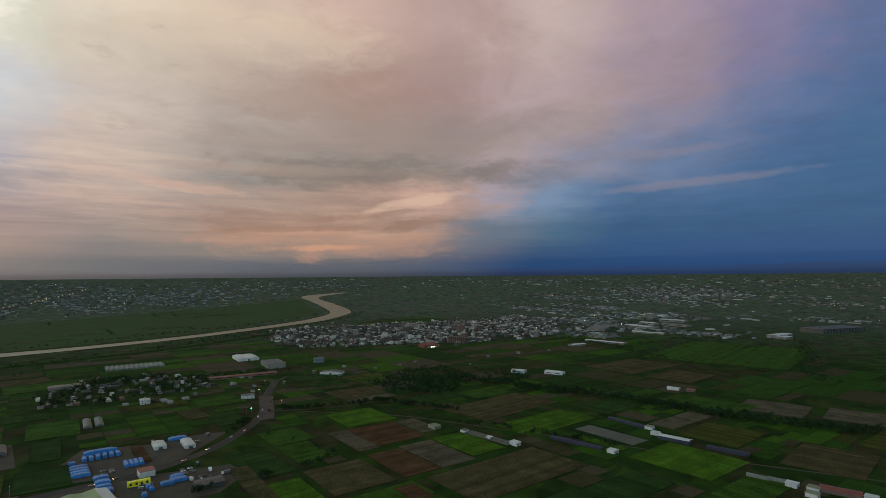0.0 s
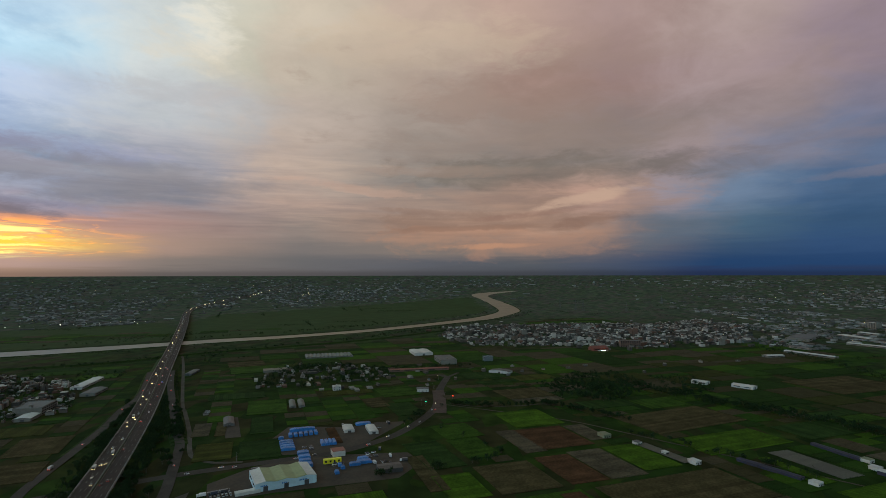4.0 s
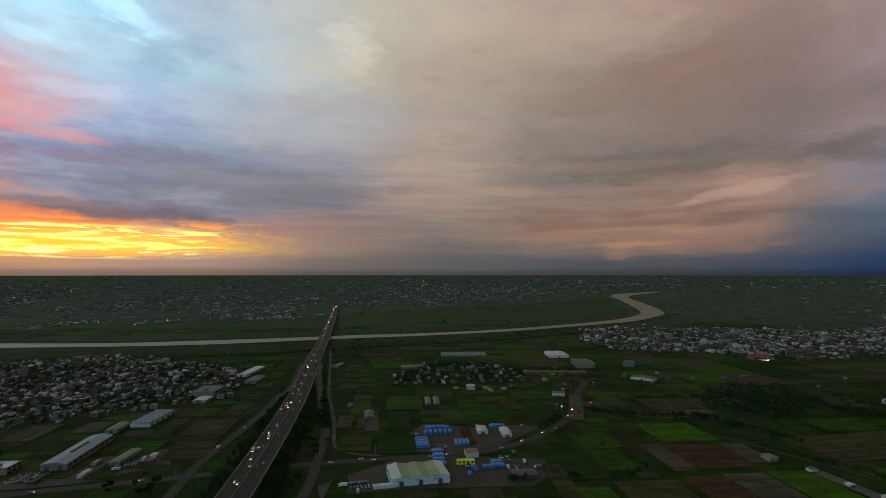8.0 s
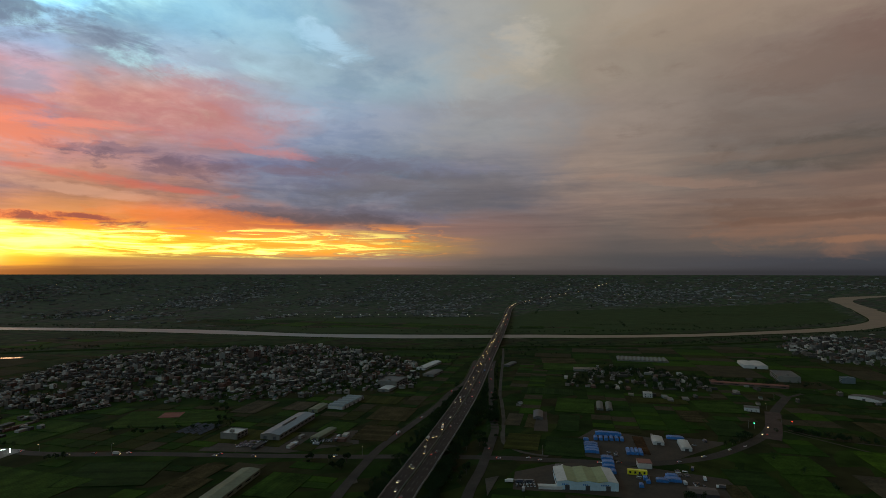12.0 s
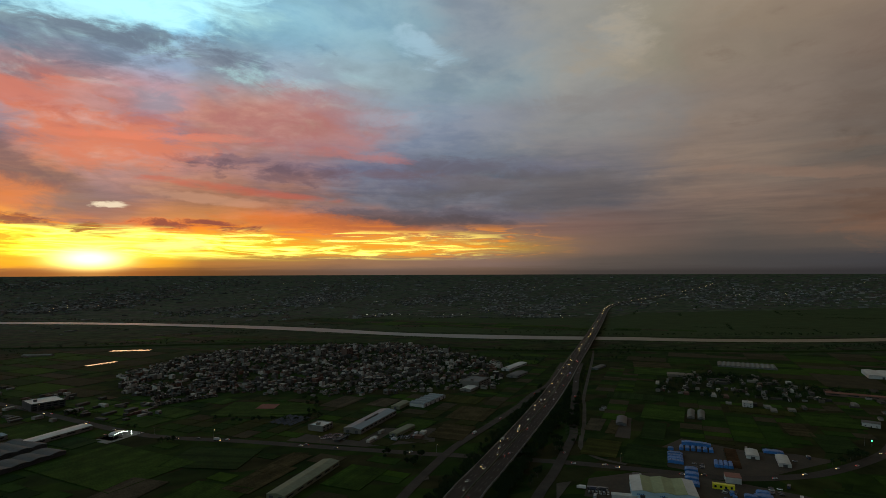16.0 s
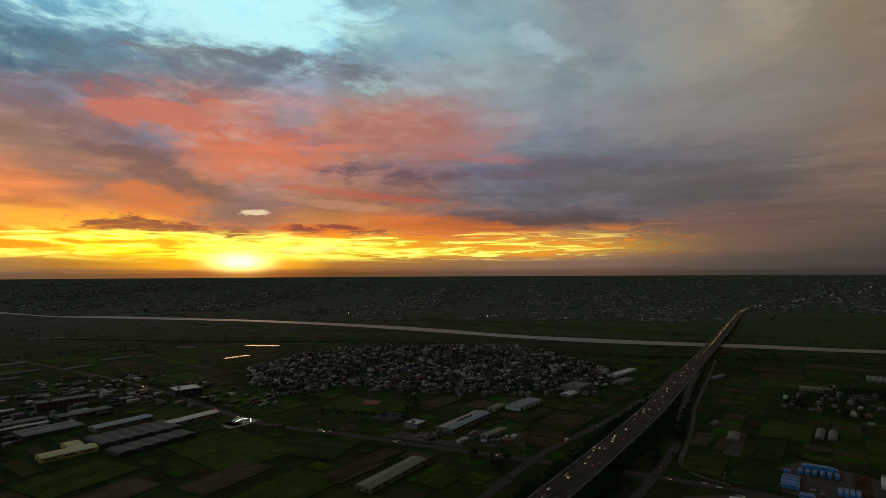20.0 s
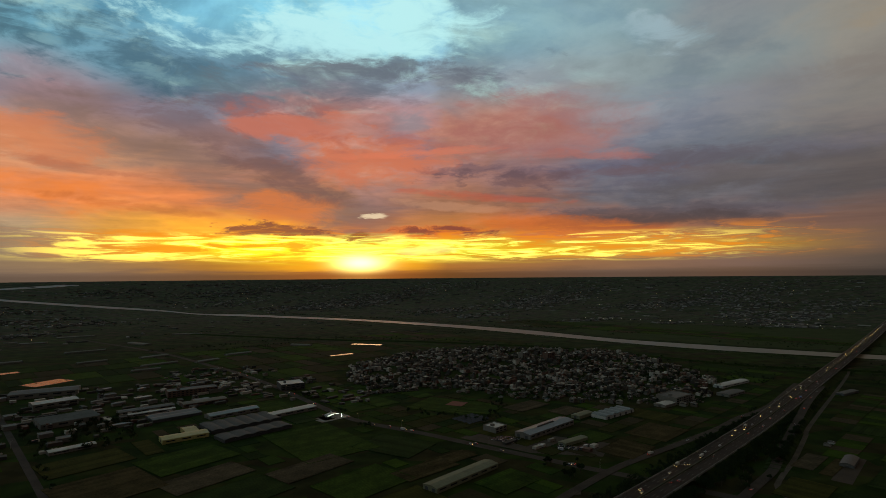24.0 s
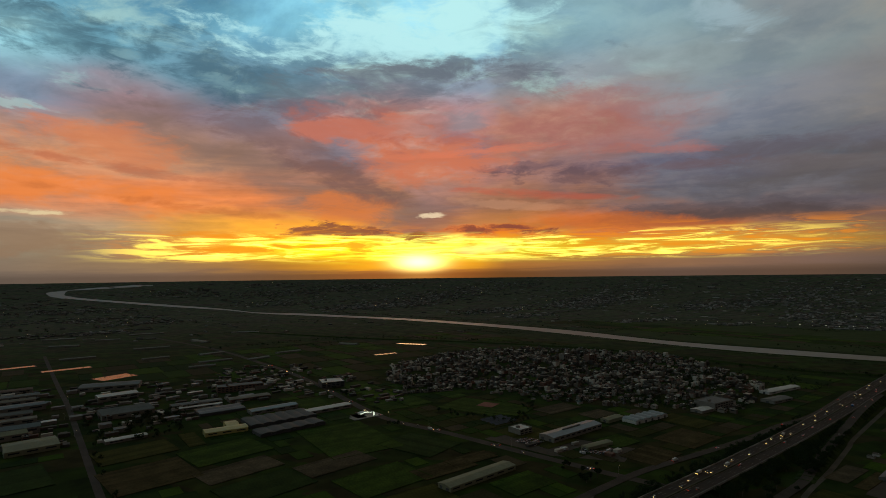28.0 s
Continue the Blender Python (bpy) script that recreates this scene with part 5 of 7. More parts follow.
shed("yellow_house", "yellow-roofed farm hall with pale walls", -133, 666, 54, 22, 5, 1.5, 30, "yellow", "yellow", windows=5, category="building")
shed("yellow_wing", "yellow-roofed side wing of the farm hall", -134, 691, 16, 30, 5, 1.5, 30, "yellow", "yellow", category="building")
shed("yellow_hall", "large pale yellow-roofed hall", -350, 610, 54, 48, 6, 2, 40, "cream", "cream", windows=6, doors=2, category="factory")
shed("factory_hall", "broad grey factory hall with white trim", -461, 981, 99, 45, 8, 2, 20, "plaster", "grey", windows=10, doors=2, category="factory")
shed("factory_hall", "factory hall with pale roof", -400, 890, 61, 29, 8, 1.5, 40, "plaster", "white", windows=7, doors=2, category="factory")
shed("factory_hall", "grey factory hall with stepped ribbed roof", -325, 778, 70, 48, 7, 2, 38, "plaster", "grey", bays=3, windows=8, doors=3, category="factory")
shed("farm_shed", "low white-roofed farm shed", -251, 640, 48, 14, 3.5, 1, 40, "plaster", "white", windows=4)
shed("farm_shed", "long low grey-roofed shed", -240, 832, 77, 19, 4, 1, 33, "plaster", "grey", windows=6)
shed("farm_shed", "long low white-roofed shed", -224, 810, 64, 10, 3.5, 0.8, 33, "plaster", "white", windows=4)
shed("factory_hall", "dark flat factory hall", -184, 784, 67, 38, 4, 1, 35, "darkgrey", "darkgrey", bays=2, category="factory")
block("brick_school", "long brick building of three storeys", -208, 947, 80, 29, 3, 26, "brick", "grey", 12)
shed("red_hall", "long hall with red-brown walls and pale eaves", -165, 864, 67, 22, 5, 1.2, 33, "brick", "plaster", windows=8)
block("office_block", "dark office block with a white roof", -43, 970, 42, 42, 3, 20, "darkgrey", "white", 5)
for i, (x, y, roof) in enumerate([(-579, 896, "grey"), (-547, 856, "plaster"), (-515, 808, "darkgrey"), (-486, 768, "grey"), (-461, 723, "plaster"), (-422, 680, "darkgrey"), (-627, 944, "brick"), (-419, 648, "cream")]):
    shed("factory_hall", "ribbed-roof factory hall in a row along the lane", x, y, (72, 54, 80, 46, 66, 58, 76, 62)[i], (26, 20, 30, 24, 18, 28, 22, 26)[i], 6 + i % 3, 1.6, 38 + (i * 7) % 5 - 2, "plaster", roof, windows=5, doors=2, bays=1 + i % 2, category="factory")
for x, y in ((-419, 813), (-384, 752), (-509, 941), (-314, 704), (-280, 680)):
    hut("small workshop annex beside the lane", x, y, 15, 14, 5, 38, "plaster", "grey", rows=1)
# eastern farms
hut("cream farm hut at a field corner", 666, -13, 13, 10, 4, 35, "cream", "cream")
hut("white hut on the mulched strip", 595, -99, 10, 8, 3.6, 40, "white", "white")
hut("small white hut on the mulched strip", 646, -48, 8, 7, 3.2, 40, "white", "grey")
hut("small white pump hut", 618, -74, 6, 5, 2.8, 40, "white", "white")
for x, y, l, a in ((594, -166, 62, 45), (670, -251, 54, 32), (557, -314, 40, 44)):
    shed("net_house", "long dark navy netted growing house", x, y, l, 7, 2.4, 0.6, a, "navy", "navy", windows=0, category="greenhouse")
shed("farm_shed", "narrow shed with white roof edge", 598, -277, 35, 10, 3.5, 1, 43, "navy", "white")
for x, y, r in ((562, -195, "white"), (645, -269, "cream"), (621, -266, "white"), (454, -330, "cream"), (464, -318, "white"), (442, -320, "cream"), (432, -362, "white")):
    hut("pale farm hut at the end of a net house", x, y, 9, 8, 3.4, 40, "white", r)
shed("farm_shed", "long low red-roofed farm shed", 446, -347, 29, 11, 3.2, 1, 50, "brick", "red")
for x, y in ((485, -301), (475, -314)):
    shed("greenhouse", "narrow white tunnel greenhouse", x, y, 18, 5, 1.4, 1.4, 45, "film", "film", arch=True, category="greenhouse")
shed("farm_shed", "white gabled farm shed beside a field path", 859, -398, 18, 10, 3.6, 1, 50, "white", "white")
hut("brown farm hut with lean-to", 845, -419, 13, 10, 3, 50, "brick", "red")
shed("farm_shed", "white gabled farm hall", 1034, -181, 26, 17, 4.5, 1.6, 60, "white", "white", windows=3)
shed("farm_shed", "white wide farm hall", 1014, -245, 34, 18, 4.5, 1.6, 55, "white", "white", windows=4)
field("pale", 620, -73, 14, 67, -50)
# white halls out towards the eastern skyline
for x, y, l, w, h, a, r in ((1461, -491, 115, 19, 4, 40, "white"), (1410, -400, 44, 19, 4, -65, "white"), (1674, -699, 102, 16, 4, 42, "white"), (1869, -749, 112, 32, 6, 20, "white"), (2253, -978, 118, 48, 10, 24, "white"), (1904, -896, 96, 35, 6, 30, "grey"), (1824, -595, 144, 57, 7, -30, "grey"), (2064, -960, 96, 32, 8, 40, "white"), (1576, -512, 54, 22, 5, 35, "grey"), (1984, -832, 70, 25, 6, 25, "white"), (1536, -1024, 80, 32, 8, -60, "white"), (1496, -1011, 38, 25, 6, -60, "white")):
    shed("far_hall", "long pale hall out on the plain", x, y, l, w, h, 1.5, a, "plaster", r, windows=4, category="factory")
block("factory_block", "long dark grey factory block on the plain", 1664, -1280, 192, 74, 4, -72, "darkgrey", "darkgrey", 14)
block("white_tower_house", "white stepped tower building on the plain", 2232, -944, 35, 29, 6, 30, "plaster", "white", 4)
block("apartment_block", "brown apartment slab at the edge of town", 1514, -93, 51, 21, 5, -80, "brick", "grey", 9)
shed("temple_hall", "red-roofed hall with lit forecourt", 1424, -13, 42, 26, 6, 5, -60, "red", "red", windows=4, category="temple")

forecourt = thing("forecourt_canopy", 1398, -24, -60, "low canopy with a glowing white edge before the red-roofed hall", "canopy")
part("canopy_roof", Geo().box(-13, -3, 3.4, 13, 3, 3.8), SHEET["white"], forecourt)
for px in (-11, 0, 11):
    part("post", Geo().box(px - 0.2, -2.4, 0, px + 0.2, -2.0, 3.4), M_CONC, forecourt)
part("light_strip", Geo().box(-6, -3.2, 3.1, 6, -3.0, 3.6), M_NEON, forecourt, "glowing white edge light")
# strips of glasshouse and pale roofs on the western river plain
for x, y, l, w, a in ((-976, 1646, 80, 19, 14), (-933, 1803, 72, 19, 26), (-595, 1728, 96, 22, -40), (-445, 1430, 67, 19, 45), (-288, 1331, 57, 16, 50), (-96, 1595, 64, 16, -25), (-539, 2000, 96, 22, 10), (-384, 1296, 80, 12, 40), (-672, 1568, 96, 14, 35), (-768, 1376, 80, 16, 38), (-560, 1360, 64, 14, 40), (-240, 1440, 70, 14, 40), (-1120, 1840, 96, 19, 30), (-896, 1984, 112, 22, 30), (-1040, 1408, 80, 16, 40), (-384, 1216, 57, 12, 30)):
    shed("greenhouse", "long pale greenhouse on the river plain", x, y, l, w, 3, 1.5, a, "plaster", "film", category="greenhouse", doors=0)

# ---------------------------------------------------------------- blue goods in the depot


def stack(x, y, l, w, h, ang):
    top = thing("tarpaulin_stack", x, y, ang, "stack of goods under bright blue tarpaulin in the yard", "stack", "blue stacks in the depot")
    part("pallet", Geo().box(-l / 2, -w / 2, 0.1, l / 2, w / 2, 0.4), M_BARK, top)
    part("tarpaulin", Geo().extrude([(-w / 2, 0.4), (w / 2, 0.4), (w / 2, h * 0.75), (w * 0.32, h), (-w * 0.32, h), (-w / 2, h * 0.75)], -l / 2 - 0.1, l / 2 + 0.1), SHEET["tarp"], top)
    for s in (-0.3, 0.3):
        part("strap", Geo().extrude([(-w / 2 - 0.04, 0.4), (w / 2 + 0.04, 0.4), (w / 2 + 0.04, h * 0.76), (w * 0.32, h + 0.05), (-w * 0.32, h + 0.05), (-w / 2 - 0.04, h * 0.76)], l * s - 0.1, l * s + 0.1), SHEET["navy"], top)


for i in range(6):
    stack(570 + 3.8 * i, 344 - 4.6 * i, 10.5, 4.2, 3.6, 34)
stack(594, 342, 6.5, 30, 4.4, 34)
for i in range(4):
    stack(525 + 7 * i, 320 + 5.1 * i, 5.8, 15, 3.6, 34)
stack(558, 349, 5, 6, 3, 34)
for i in range(4):
    stack(554 + 2.6 * i, 294 - 3.5 * i, 16, 3.8, 3.4, 34)
for x, y, l, w in ((486, 275, 8, 11), (496, 283, 6, 12), (507, 290, 8, 12), (518, 298, 8, 12), (501, 230, 6, 11), (510, 224, 8, 14), (518, 229, 6, 11), (488, 237, 4, 4), (640, 282, 8, 19), (494, 243, 6, 4), (475, 237, 6, 4)):
    stack(x, y, l, w, 3.2, 34)
box_top = thing("shipping_container", 501, 255, -56, "bright yellow container office with dark panels", "container")
part("body", Geo().box(-9, -2, 0.1, 9, 2, 4.4), SHEET["signyellow"], box_top)
for k in (-6.6, -2.0, 2.0, 6.4):
    part("panel", Geo().box(k - 0.9, -2.1, 1.4, k + 0.9, -2.0, 3.4), M_GLASS, box_top)
part("roof", Geo().box(-9.1, -2.1, 4.4, 9.1, 2.1, 4.6), SHEET["signyellow"], box_top)

# filling station with a lit canopy
station = thing("filling_station", 45, 738, 36, "filling station with a curved lit canopy", "filling station")
part("forecourt", Geo().box(-24, -14, 0.05, 24, 14, 0.3), M_CONC, station)
for px in (-6, 6):
    part("column", Geo().box(px - 0.4, -0.4, 0.3, px + 0.4, 0.4, 5.2), SHEET["white"], station)
for k in range(7):
    a0, a1 = k - 3.5, k - 2.5
    z0, z1 = 6.4 - a0 * a0 * 0.12, 6.4 - a1 * a1 * 0.12
    g = Geo().add([(a0 * 2.6, -5, z0 - 0.7), (a1 * 2.6, -5, z1 - 0.7), (a1 * 2.6, 5, z1 - 0.7), (a0 * 2.6, 5, z0 - 0.7), (a0 * 2.6, -5, z0), (a1 * 2.6, -5, z1), (a1 * 2.6, 5, z1), (a0 * 2.6, 5, z0)], [(0, 3, 2, 1), (4, 5, 6, 7), (0, 1, 5, 4), (1, 2, 6, 5), (2, 3, 7, 6), (3, 0, 4, 7)])
    panel = part("canopy_panel", g, SHEET["white"], station)
    part("light_strip", Geo().box(a0 * 2.6 + 0.2, -5.25, (z0 + z1) / 2 - 0.6, a1 * 2.6 - 0.2, -5.05, (z0 + z1) / 2 - 0.1), M_NEON, panel, "glowing canopy edge light")
part("kiosk", Geo().box(-5, 6, 0.3, 5, 9.5, 3.8), SHEET["white"], station)
part("price_sign", Geo().box(12.5, -7, 0.3, 13.1, -6, 4.6), M_NEON, station, "lit price pylon")

# rows of solar panels by the road
for r in range(4):
    for c in range(5):
        x, y = 240 + GU.x * (c - 2) * 8.4 + GV.x * (r - 1.5) * 9.5, 694 + GU.y * (c - 2) * 8.4 + GV.y * (r - 1.5) * 9.5
        top = thing("solar_table", x, y, GRID, "tilted dark solar panel table on posts", "solar panel", "solar panels by the road")
        part("panel", Geo().add([(-3.8, -2.4, 1.0), (3.8, -2.4, 1.0), (3.8, 2.4, 2.6), (-3.8, 2.4, 2.6), (-3.8, -2.4, 1.1), (3.8, -2.4, 1.1), (3.8, 2.4, 2.7), (-3.8, 2.4, 2.7)], [(0, 3, 2, 1), (4, 5, 6, 7), (0, 1, 5, 4), (1, 2, 6, 5), (2, 3, 7, 6), (3, 0, 4, 7)]), SHEET["navy"], top)
        for px in (-2, 2):
            part("post", Geo().box(px - 0.1, -0.1, 0, px + 0.1, 0.1, 1.8), M_CONC, top)

# ---------------------------------------------------------------- houses
random.seed(21)


def house_template(kind):
    """One town house: walls, roof slab, parapet, stair head, tank, windows, balcony, sometimes a tin rooftop room."""
    w, d, st = random.uniform(5.5, 9.5), random.uniform(8, 13), random.choice((2, 2, 2, 2, 3, 3))
    h = st * 3.0
    top = new("house")
    part("wall", Geo().box(-w / 2, -d / 2, 0, w / 2, d / 2, h), M_WALL, top)
    if kind % 4 == 3:
        part("roof", Geo().extrude([(-d / 2 - 0.4, h), (d / 2 + 0.4, h), (0, h + 2.4)], -w / 2 - 0.3, w / 2 + 0.3), M_ROOFTOP, top)
    else:
        part("roof", Geo().box(-w / 2 + 0.1, -d / 2 + 0.1, h - 0.1, w / 2 - 0.1, d / 2 - 0.1, h + 0.2), M_ROOFTOP, top)
        g = Geo()
        for a in (-1, 1):
            g.box(-w / 2 - 0.02, a * (d / 2) - 0.12, h, w / 2 + 0.02, a * (d / 2) + 0.12, h + 0.9)
            g.box(a * (w / 2) - 0.12, -d / 2, h, a * (w / 2) + 0.12, d / 2, h + 0.9)
        part("parapet", g, M_WALL, top)
        part("stair_head", Geo().box(-w / 2 + 0.4, -d * 0.15, h, -w / 2 + 3.2, d * 0.2, h + 2.6), M_WALL, top)
        if kind % 2:
            part("rooftop_room", Geo().extrude([(-d * 0.1, h + 0.2), (d * 0.45, h + 0.2), (d * 0.45, h + 2.4), (-d * 0.1, h + 3.0)], -w * 0.1, w * 0.46), M_ROOFTOP, top, "tin rooftop room")
        part("water_tank", Geo().tube(w * 0.2, -d * 0.3, h + 0.2, h + 2.0, 0.8, 0.8, 8), M_STEEL, top, "stainless steel water tank")
    for s in range(min(st, 3)):
        part("window", Geo().box(-w * 0.32, -d / 2 - 0.05, s * 3.1 + 0.9, w * 0.32, -d / 2 + 0.05, s * 3.1 + 2.3), M_GLASS, top)
    part("window", Geo().box(w / 2 - 0.05, -d * 0.25, 4.0, w / 2 + 0.05, d * 0.25, 5.3), M_GLASS, top)
    part("balcony", Geo().box(-w * 0.4, -d / 2 - 1.2, 3.0, w * 0.4, -d / 2 - 0.06, 3.9), M_WALL, top)
    tagged(top, f"weathered concrete town house of {('two', 'three', 'four')[st - 2]} storeys in a dense village", "house", "village houses")
    return top


TEMPLATES = [house_template(k) for k in range(12)]
USED = []


def settle(poly, limit, gap_u, gap_v, chance, ang, lo=0.8, hi=1.15):
    """Places of houses in rows inside an outline: (x, y, turn, scale)."""
    a = radians(ang)
    xs, ys = [p[0] for p in poly], [p[1] for p in poly]
    cx, cy, r = sum(xs) / len(xs), sum(ys) / len(ys), max(max(xs) - min(xs), max(ys) - min(ys))
    out, v, row = [], -r, 0
    while v < r:
        u = -r
        while u < r:
            x = cx + u * math.cos(a) - v * math.sin(a) + random.uniform(-2, 2)
            y = cy + u * math.sin(a) + v * math.cos(a) + random.uniform(-2.5, 2.5)
            if inside(x, y, poly) and random.random() < chance * min(1.0, 1.1 + 1.6 * noise.noise(Vector((x * 0.011, y * 0.011, 3.0)))) and not any(near_line(x, y, l, 15) for l in ROADS) and not on_plot(x, y, 5):
                out.append((x, y, ang + random.choice((0, 90, 180, 270)) + random.uniform(-4, 4), random.uniform(lo, hi)))
            u += gap_u * random.uniform(0.9, 1.3) * (2.2 if random.random() < 0.12 else 1)
        row += 1
        v += gap_v * (1.6 if row % 3 == 0 else 1.0)
    return out


first = list(TEMPLATES)


def put_house(x, y, turn, k):
    m = pose(x, y, land(x, y), 0, 0, turn) @ Matrix.Diagonal((k, k, k * random.uniform(0.6, 1.1), 1))
    t = TEMPLATES[random.randrange(len(TEMPLATES))]
    if first and t in first:
        first.remove(t)
        t.matrix_basis = m
    else:
        copy_thing(t, m)


def small_house(g, x, y, turn, k, low=False):
    w, d, h = random.uniform(6, 11) * k, random.uniform(8, 14) * k, random.choice((3, 3.5, 5, 6.5, 6.5, 9)) * k
    if low:
        w, d, h = random.uniform(7, 22), random.uniform(6, 11), random.uniform(3, 5.5)
    z = land(x, y)
    g.turned_box(x, y, z - 0.5, w, d, h + 0.5, radians(turn))
    if not low and random.random() < 0.7:
        g.turned_box(x + random.uniform(-2, 2), y + random.uniform(-2, 2), z + h, w * 0.45, d * 0.4, 2.6, radians(turn))
    if random.random() < 0.4:
        g.turned_box(x, y, z + h, w * 1.04, d * 1.04, 0.5, radians(turn))


sites = settle(VILLAGE, 0, 10, 12.5, 0.85, 36, 0.62, 0.98)
sites.sort(key=lambda s: math.hypot(s[0] - 100, s[1]))
rest = Geo()
for i, s in enumerate(sites):
    if i < 118:
        put_house(*s)
    else:
        small_house(rest, *s)
tagged(new("village_houses", rest.mesh("village_houses", M_FARWALL)), "closely packed grey and white village houses near the levee", "house", kind="stuff")
for x, y, a, k in settle(HAMLET, 0, 16, 20, 0.75, 33):
    put_house(x, y, a, k * 0.75)
sites = settle(TOWN, 0, 12, 14, 0.84, 28, 0.7, 1.3)
sites.sort(key=lambda s: math.hypot(s[0], s[1]))
rest = Geo()
for i, s in enumerate(sites):
    if i < 20:
        put_house(*s)
    else:
        small_house(rest, *s)
for _ in range(170):
    x, y = random.uniform(1400, 2500), random.uniform(-620, 560)
    if not inside(x, y, TOWN) and any(inside(x + dx, y + dy, TOWN) for dx in (-90, 0, 90) for dy in (-90, 0, 90)) and not near_line(x, y, RIVER_MID, 120):
        small_house(rest, x, y, 28 + random.choice((0, 90)), 1.1)
tagged(new("town_houses", rest.mesh("town_houses", M_FARWALL)), "dense pale town houses beside the river bend", "house", kind="stuff")
for x, y, a, st, w in ((520, 1180, 30, 6, "brick"), (470, 1216, 30, 5, "plaster"), (1700, 210, 28, 6, "plaster"), (1640, 60, -60, 5, "plaster"), (1786, -120, 28, 7, "brick"), (1620, -330, 28, 5, "plaster"), (1890, 30, 28, 6, "plaster")):
    block("apartment_block", "mid-rise apartment block above the low roofs", x, y, 24, 16, st, a, w, "white", 4)
# houses and sheds crowded between the factories
random.seed(27)
n = 0
while n < 34:
    x, y = random.uniform(-640, -80), random.uniform(580, 1060)
    if inside(x, y, FACTORY) and not near_line(x, y, SIDE, 14) and not near_line(x, y, MAIN, 16):
        n += 1
        if n % 3:
            hut("low grey workshop crowded between factory halls", x, y, random.uniform(12, 26), random.uniform(8, 12), random.uniform(3.5, 6), 38, "plaster", random.choice(("grey", "darkgrey", "white", "blue")))
        else:
            put_house(x, y, 38, 1.0)
# low tin sheds and lean-tos packed round the halls, the roadside and the hamlet
rest = Geo()
for poly, count in ((FACTORY, 210), ([(-300, 1040), (-80, 880), (60, 800), (110, 860), (40, 1010), (-160, 1220), (-320, 1200)], 130), (HAMLET, 55), ([(780, 470), (860, 400), (1040, 350), (1060, 300), (960, 290), (820, 380)], 12), ([(215, 600), (280, 545), (345, 525), (370, 560), (300, 605), (262, 645)], 5)):
    xs, ys = [p[0] for p in poly], [p[1] for p in poly]
    while count > 0:
        x, y = random.uniform(min(xs), max(xs)), random.uniform(min(ys), max(ys))
        if inside(x, y, poly) and not any(near_line(x, y, r, 13) for r in ROADS[:3]):
            rest.turned_box(x, y, 0, random.uniform(5, 20), random.uniform(4, 9), random.uniform(2.4, 4.4), radians(36 + random.choice((0, 0, 90)) + random.uniform(-5, 5)))
            count -= 1
tagged(new("tin_sheds", rest.mesh("tin_sheds", M_FARWALL)), "low tin sheds and lean-tos packed between larger buildings", "shed", kind="stuff")
# terraces at the south end of the village
for x, y, n, a in ((147, 950, 14, 22), (144, 896, 12, 10), (96, 1024, 10, 20)):
    for i in range(n):
        put_house(x + math.cos(radians(a)) * (i - n / 2) * 7.5, y + math.sin(radians(a)) * (i - n / 2) * 7.5, a, 1.0)
# loose houses along roads
for x, y in ((808, 528), (819, 515), (629, 509), (640, 515), (1024, 154), (1069, 134), (1104, 96), (938, 285), (957, 240), (896, 275), (1056, 208), (1120, 160), (-240, 1120), (-208, 1104), (-160, 1069), (-272, 1168), (-304, 1104), (-112, 1104), (-32, 1040), (-16, 1008), (96, 832), (-224, 1040), (1128, 48), (1168, 16), (1120, -96), (1216, -144), (1280, -224), (1312, -304)):
    put_house(x, y, random.choice((35, 125)), 0.85)

# ---------------------------------------------------------------- vehicles
random.seed(31)


def wheel_mesh(r, w):
    n = 10
    g = Geo()
    vs = [(r * math.cos(2 * math.pi * i / n), y, r + r * math.sin(2 * math.pi * i / n)) for y in (-w / 2, w / 2) for i in range(n)]
    return g.add(vs, [tuple(range(n))[::-1], tuple(range(n, 2 * n))] + [(i, (i + 1) % n, (i + 1) % n + n, i + n) for i in range(n)])


def lamp_pair(top, x, half, z, material, name, s=0.22):
    for a in (-1, 1):
        part(name, Geo().box(x - 0.06, a * half - s, z - s * 0.8, x + 0.06, a * half + s, z + s * 0.8), material, top)


def car_template():
    top = tagged(new("car"), "passenger car with lit lamps", "car", "evening traffic")
    part("body", Geo().extrude([(-0.9, 0.3), (0.9, 0.3), (0.92, 0.75), (0.82, 0.95), (-0.82, 0.95), (-0.92, 0.75)], -2.2, 2.2), M_CAR, top)
    g = Geo()
    g.add([(-1.9, -0.8, 0.95), (1.1, -0.8, 0.95), (1.1, 0.8, 0.95), (-1.9, 0.8, 0.95), (-1.4, -0.65, 1.5), (0.4, -0.65, 1.5), (0.4, 0.65, 1.5), (-1.4, 0.65, 1.5)], [(4, 5, 6, 7), (0, 1, 5, 4), (1, 2, 6, 5), (2, 3, 7, 6), (3, 0, 4, 7)])
    part("cabin", g, M_GLASS, top, "dark glazed cabin")
    part("roof", Geo().box(-1.42, -0.66, 1.49, 0.42, 0.66, 1.54), M_CAR, top)
    for x in (-1.35, 1.35):
        for y in (-0.82, 0.82):
            part("wheel", wheel_mesh(0.33, 0.2), M_RUB, top).location = (x, y, 0)
    lamp_pair(top, 2.22, 0.62, 0.68, M_HEAD, "headlight", 0.15)
    lamp_pair(top, -2.22, 0.65, 0.75, M_TAIL, "tail_light", 0.16)
    return top


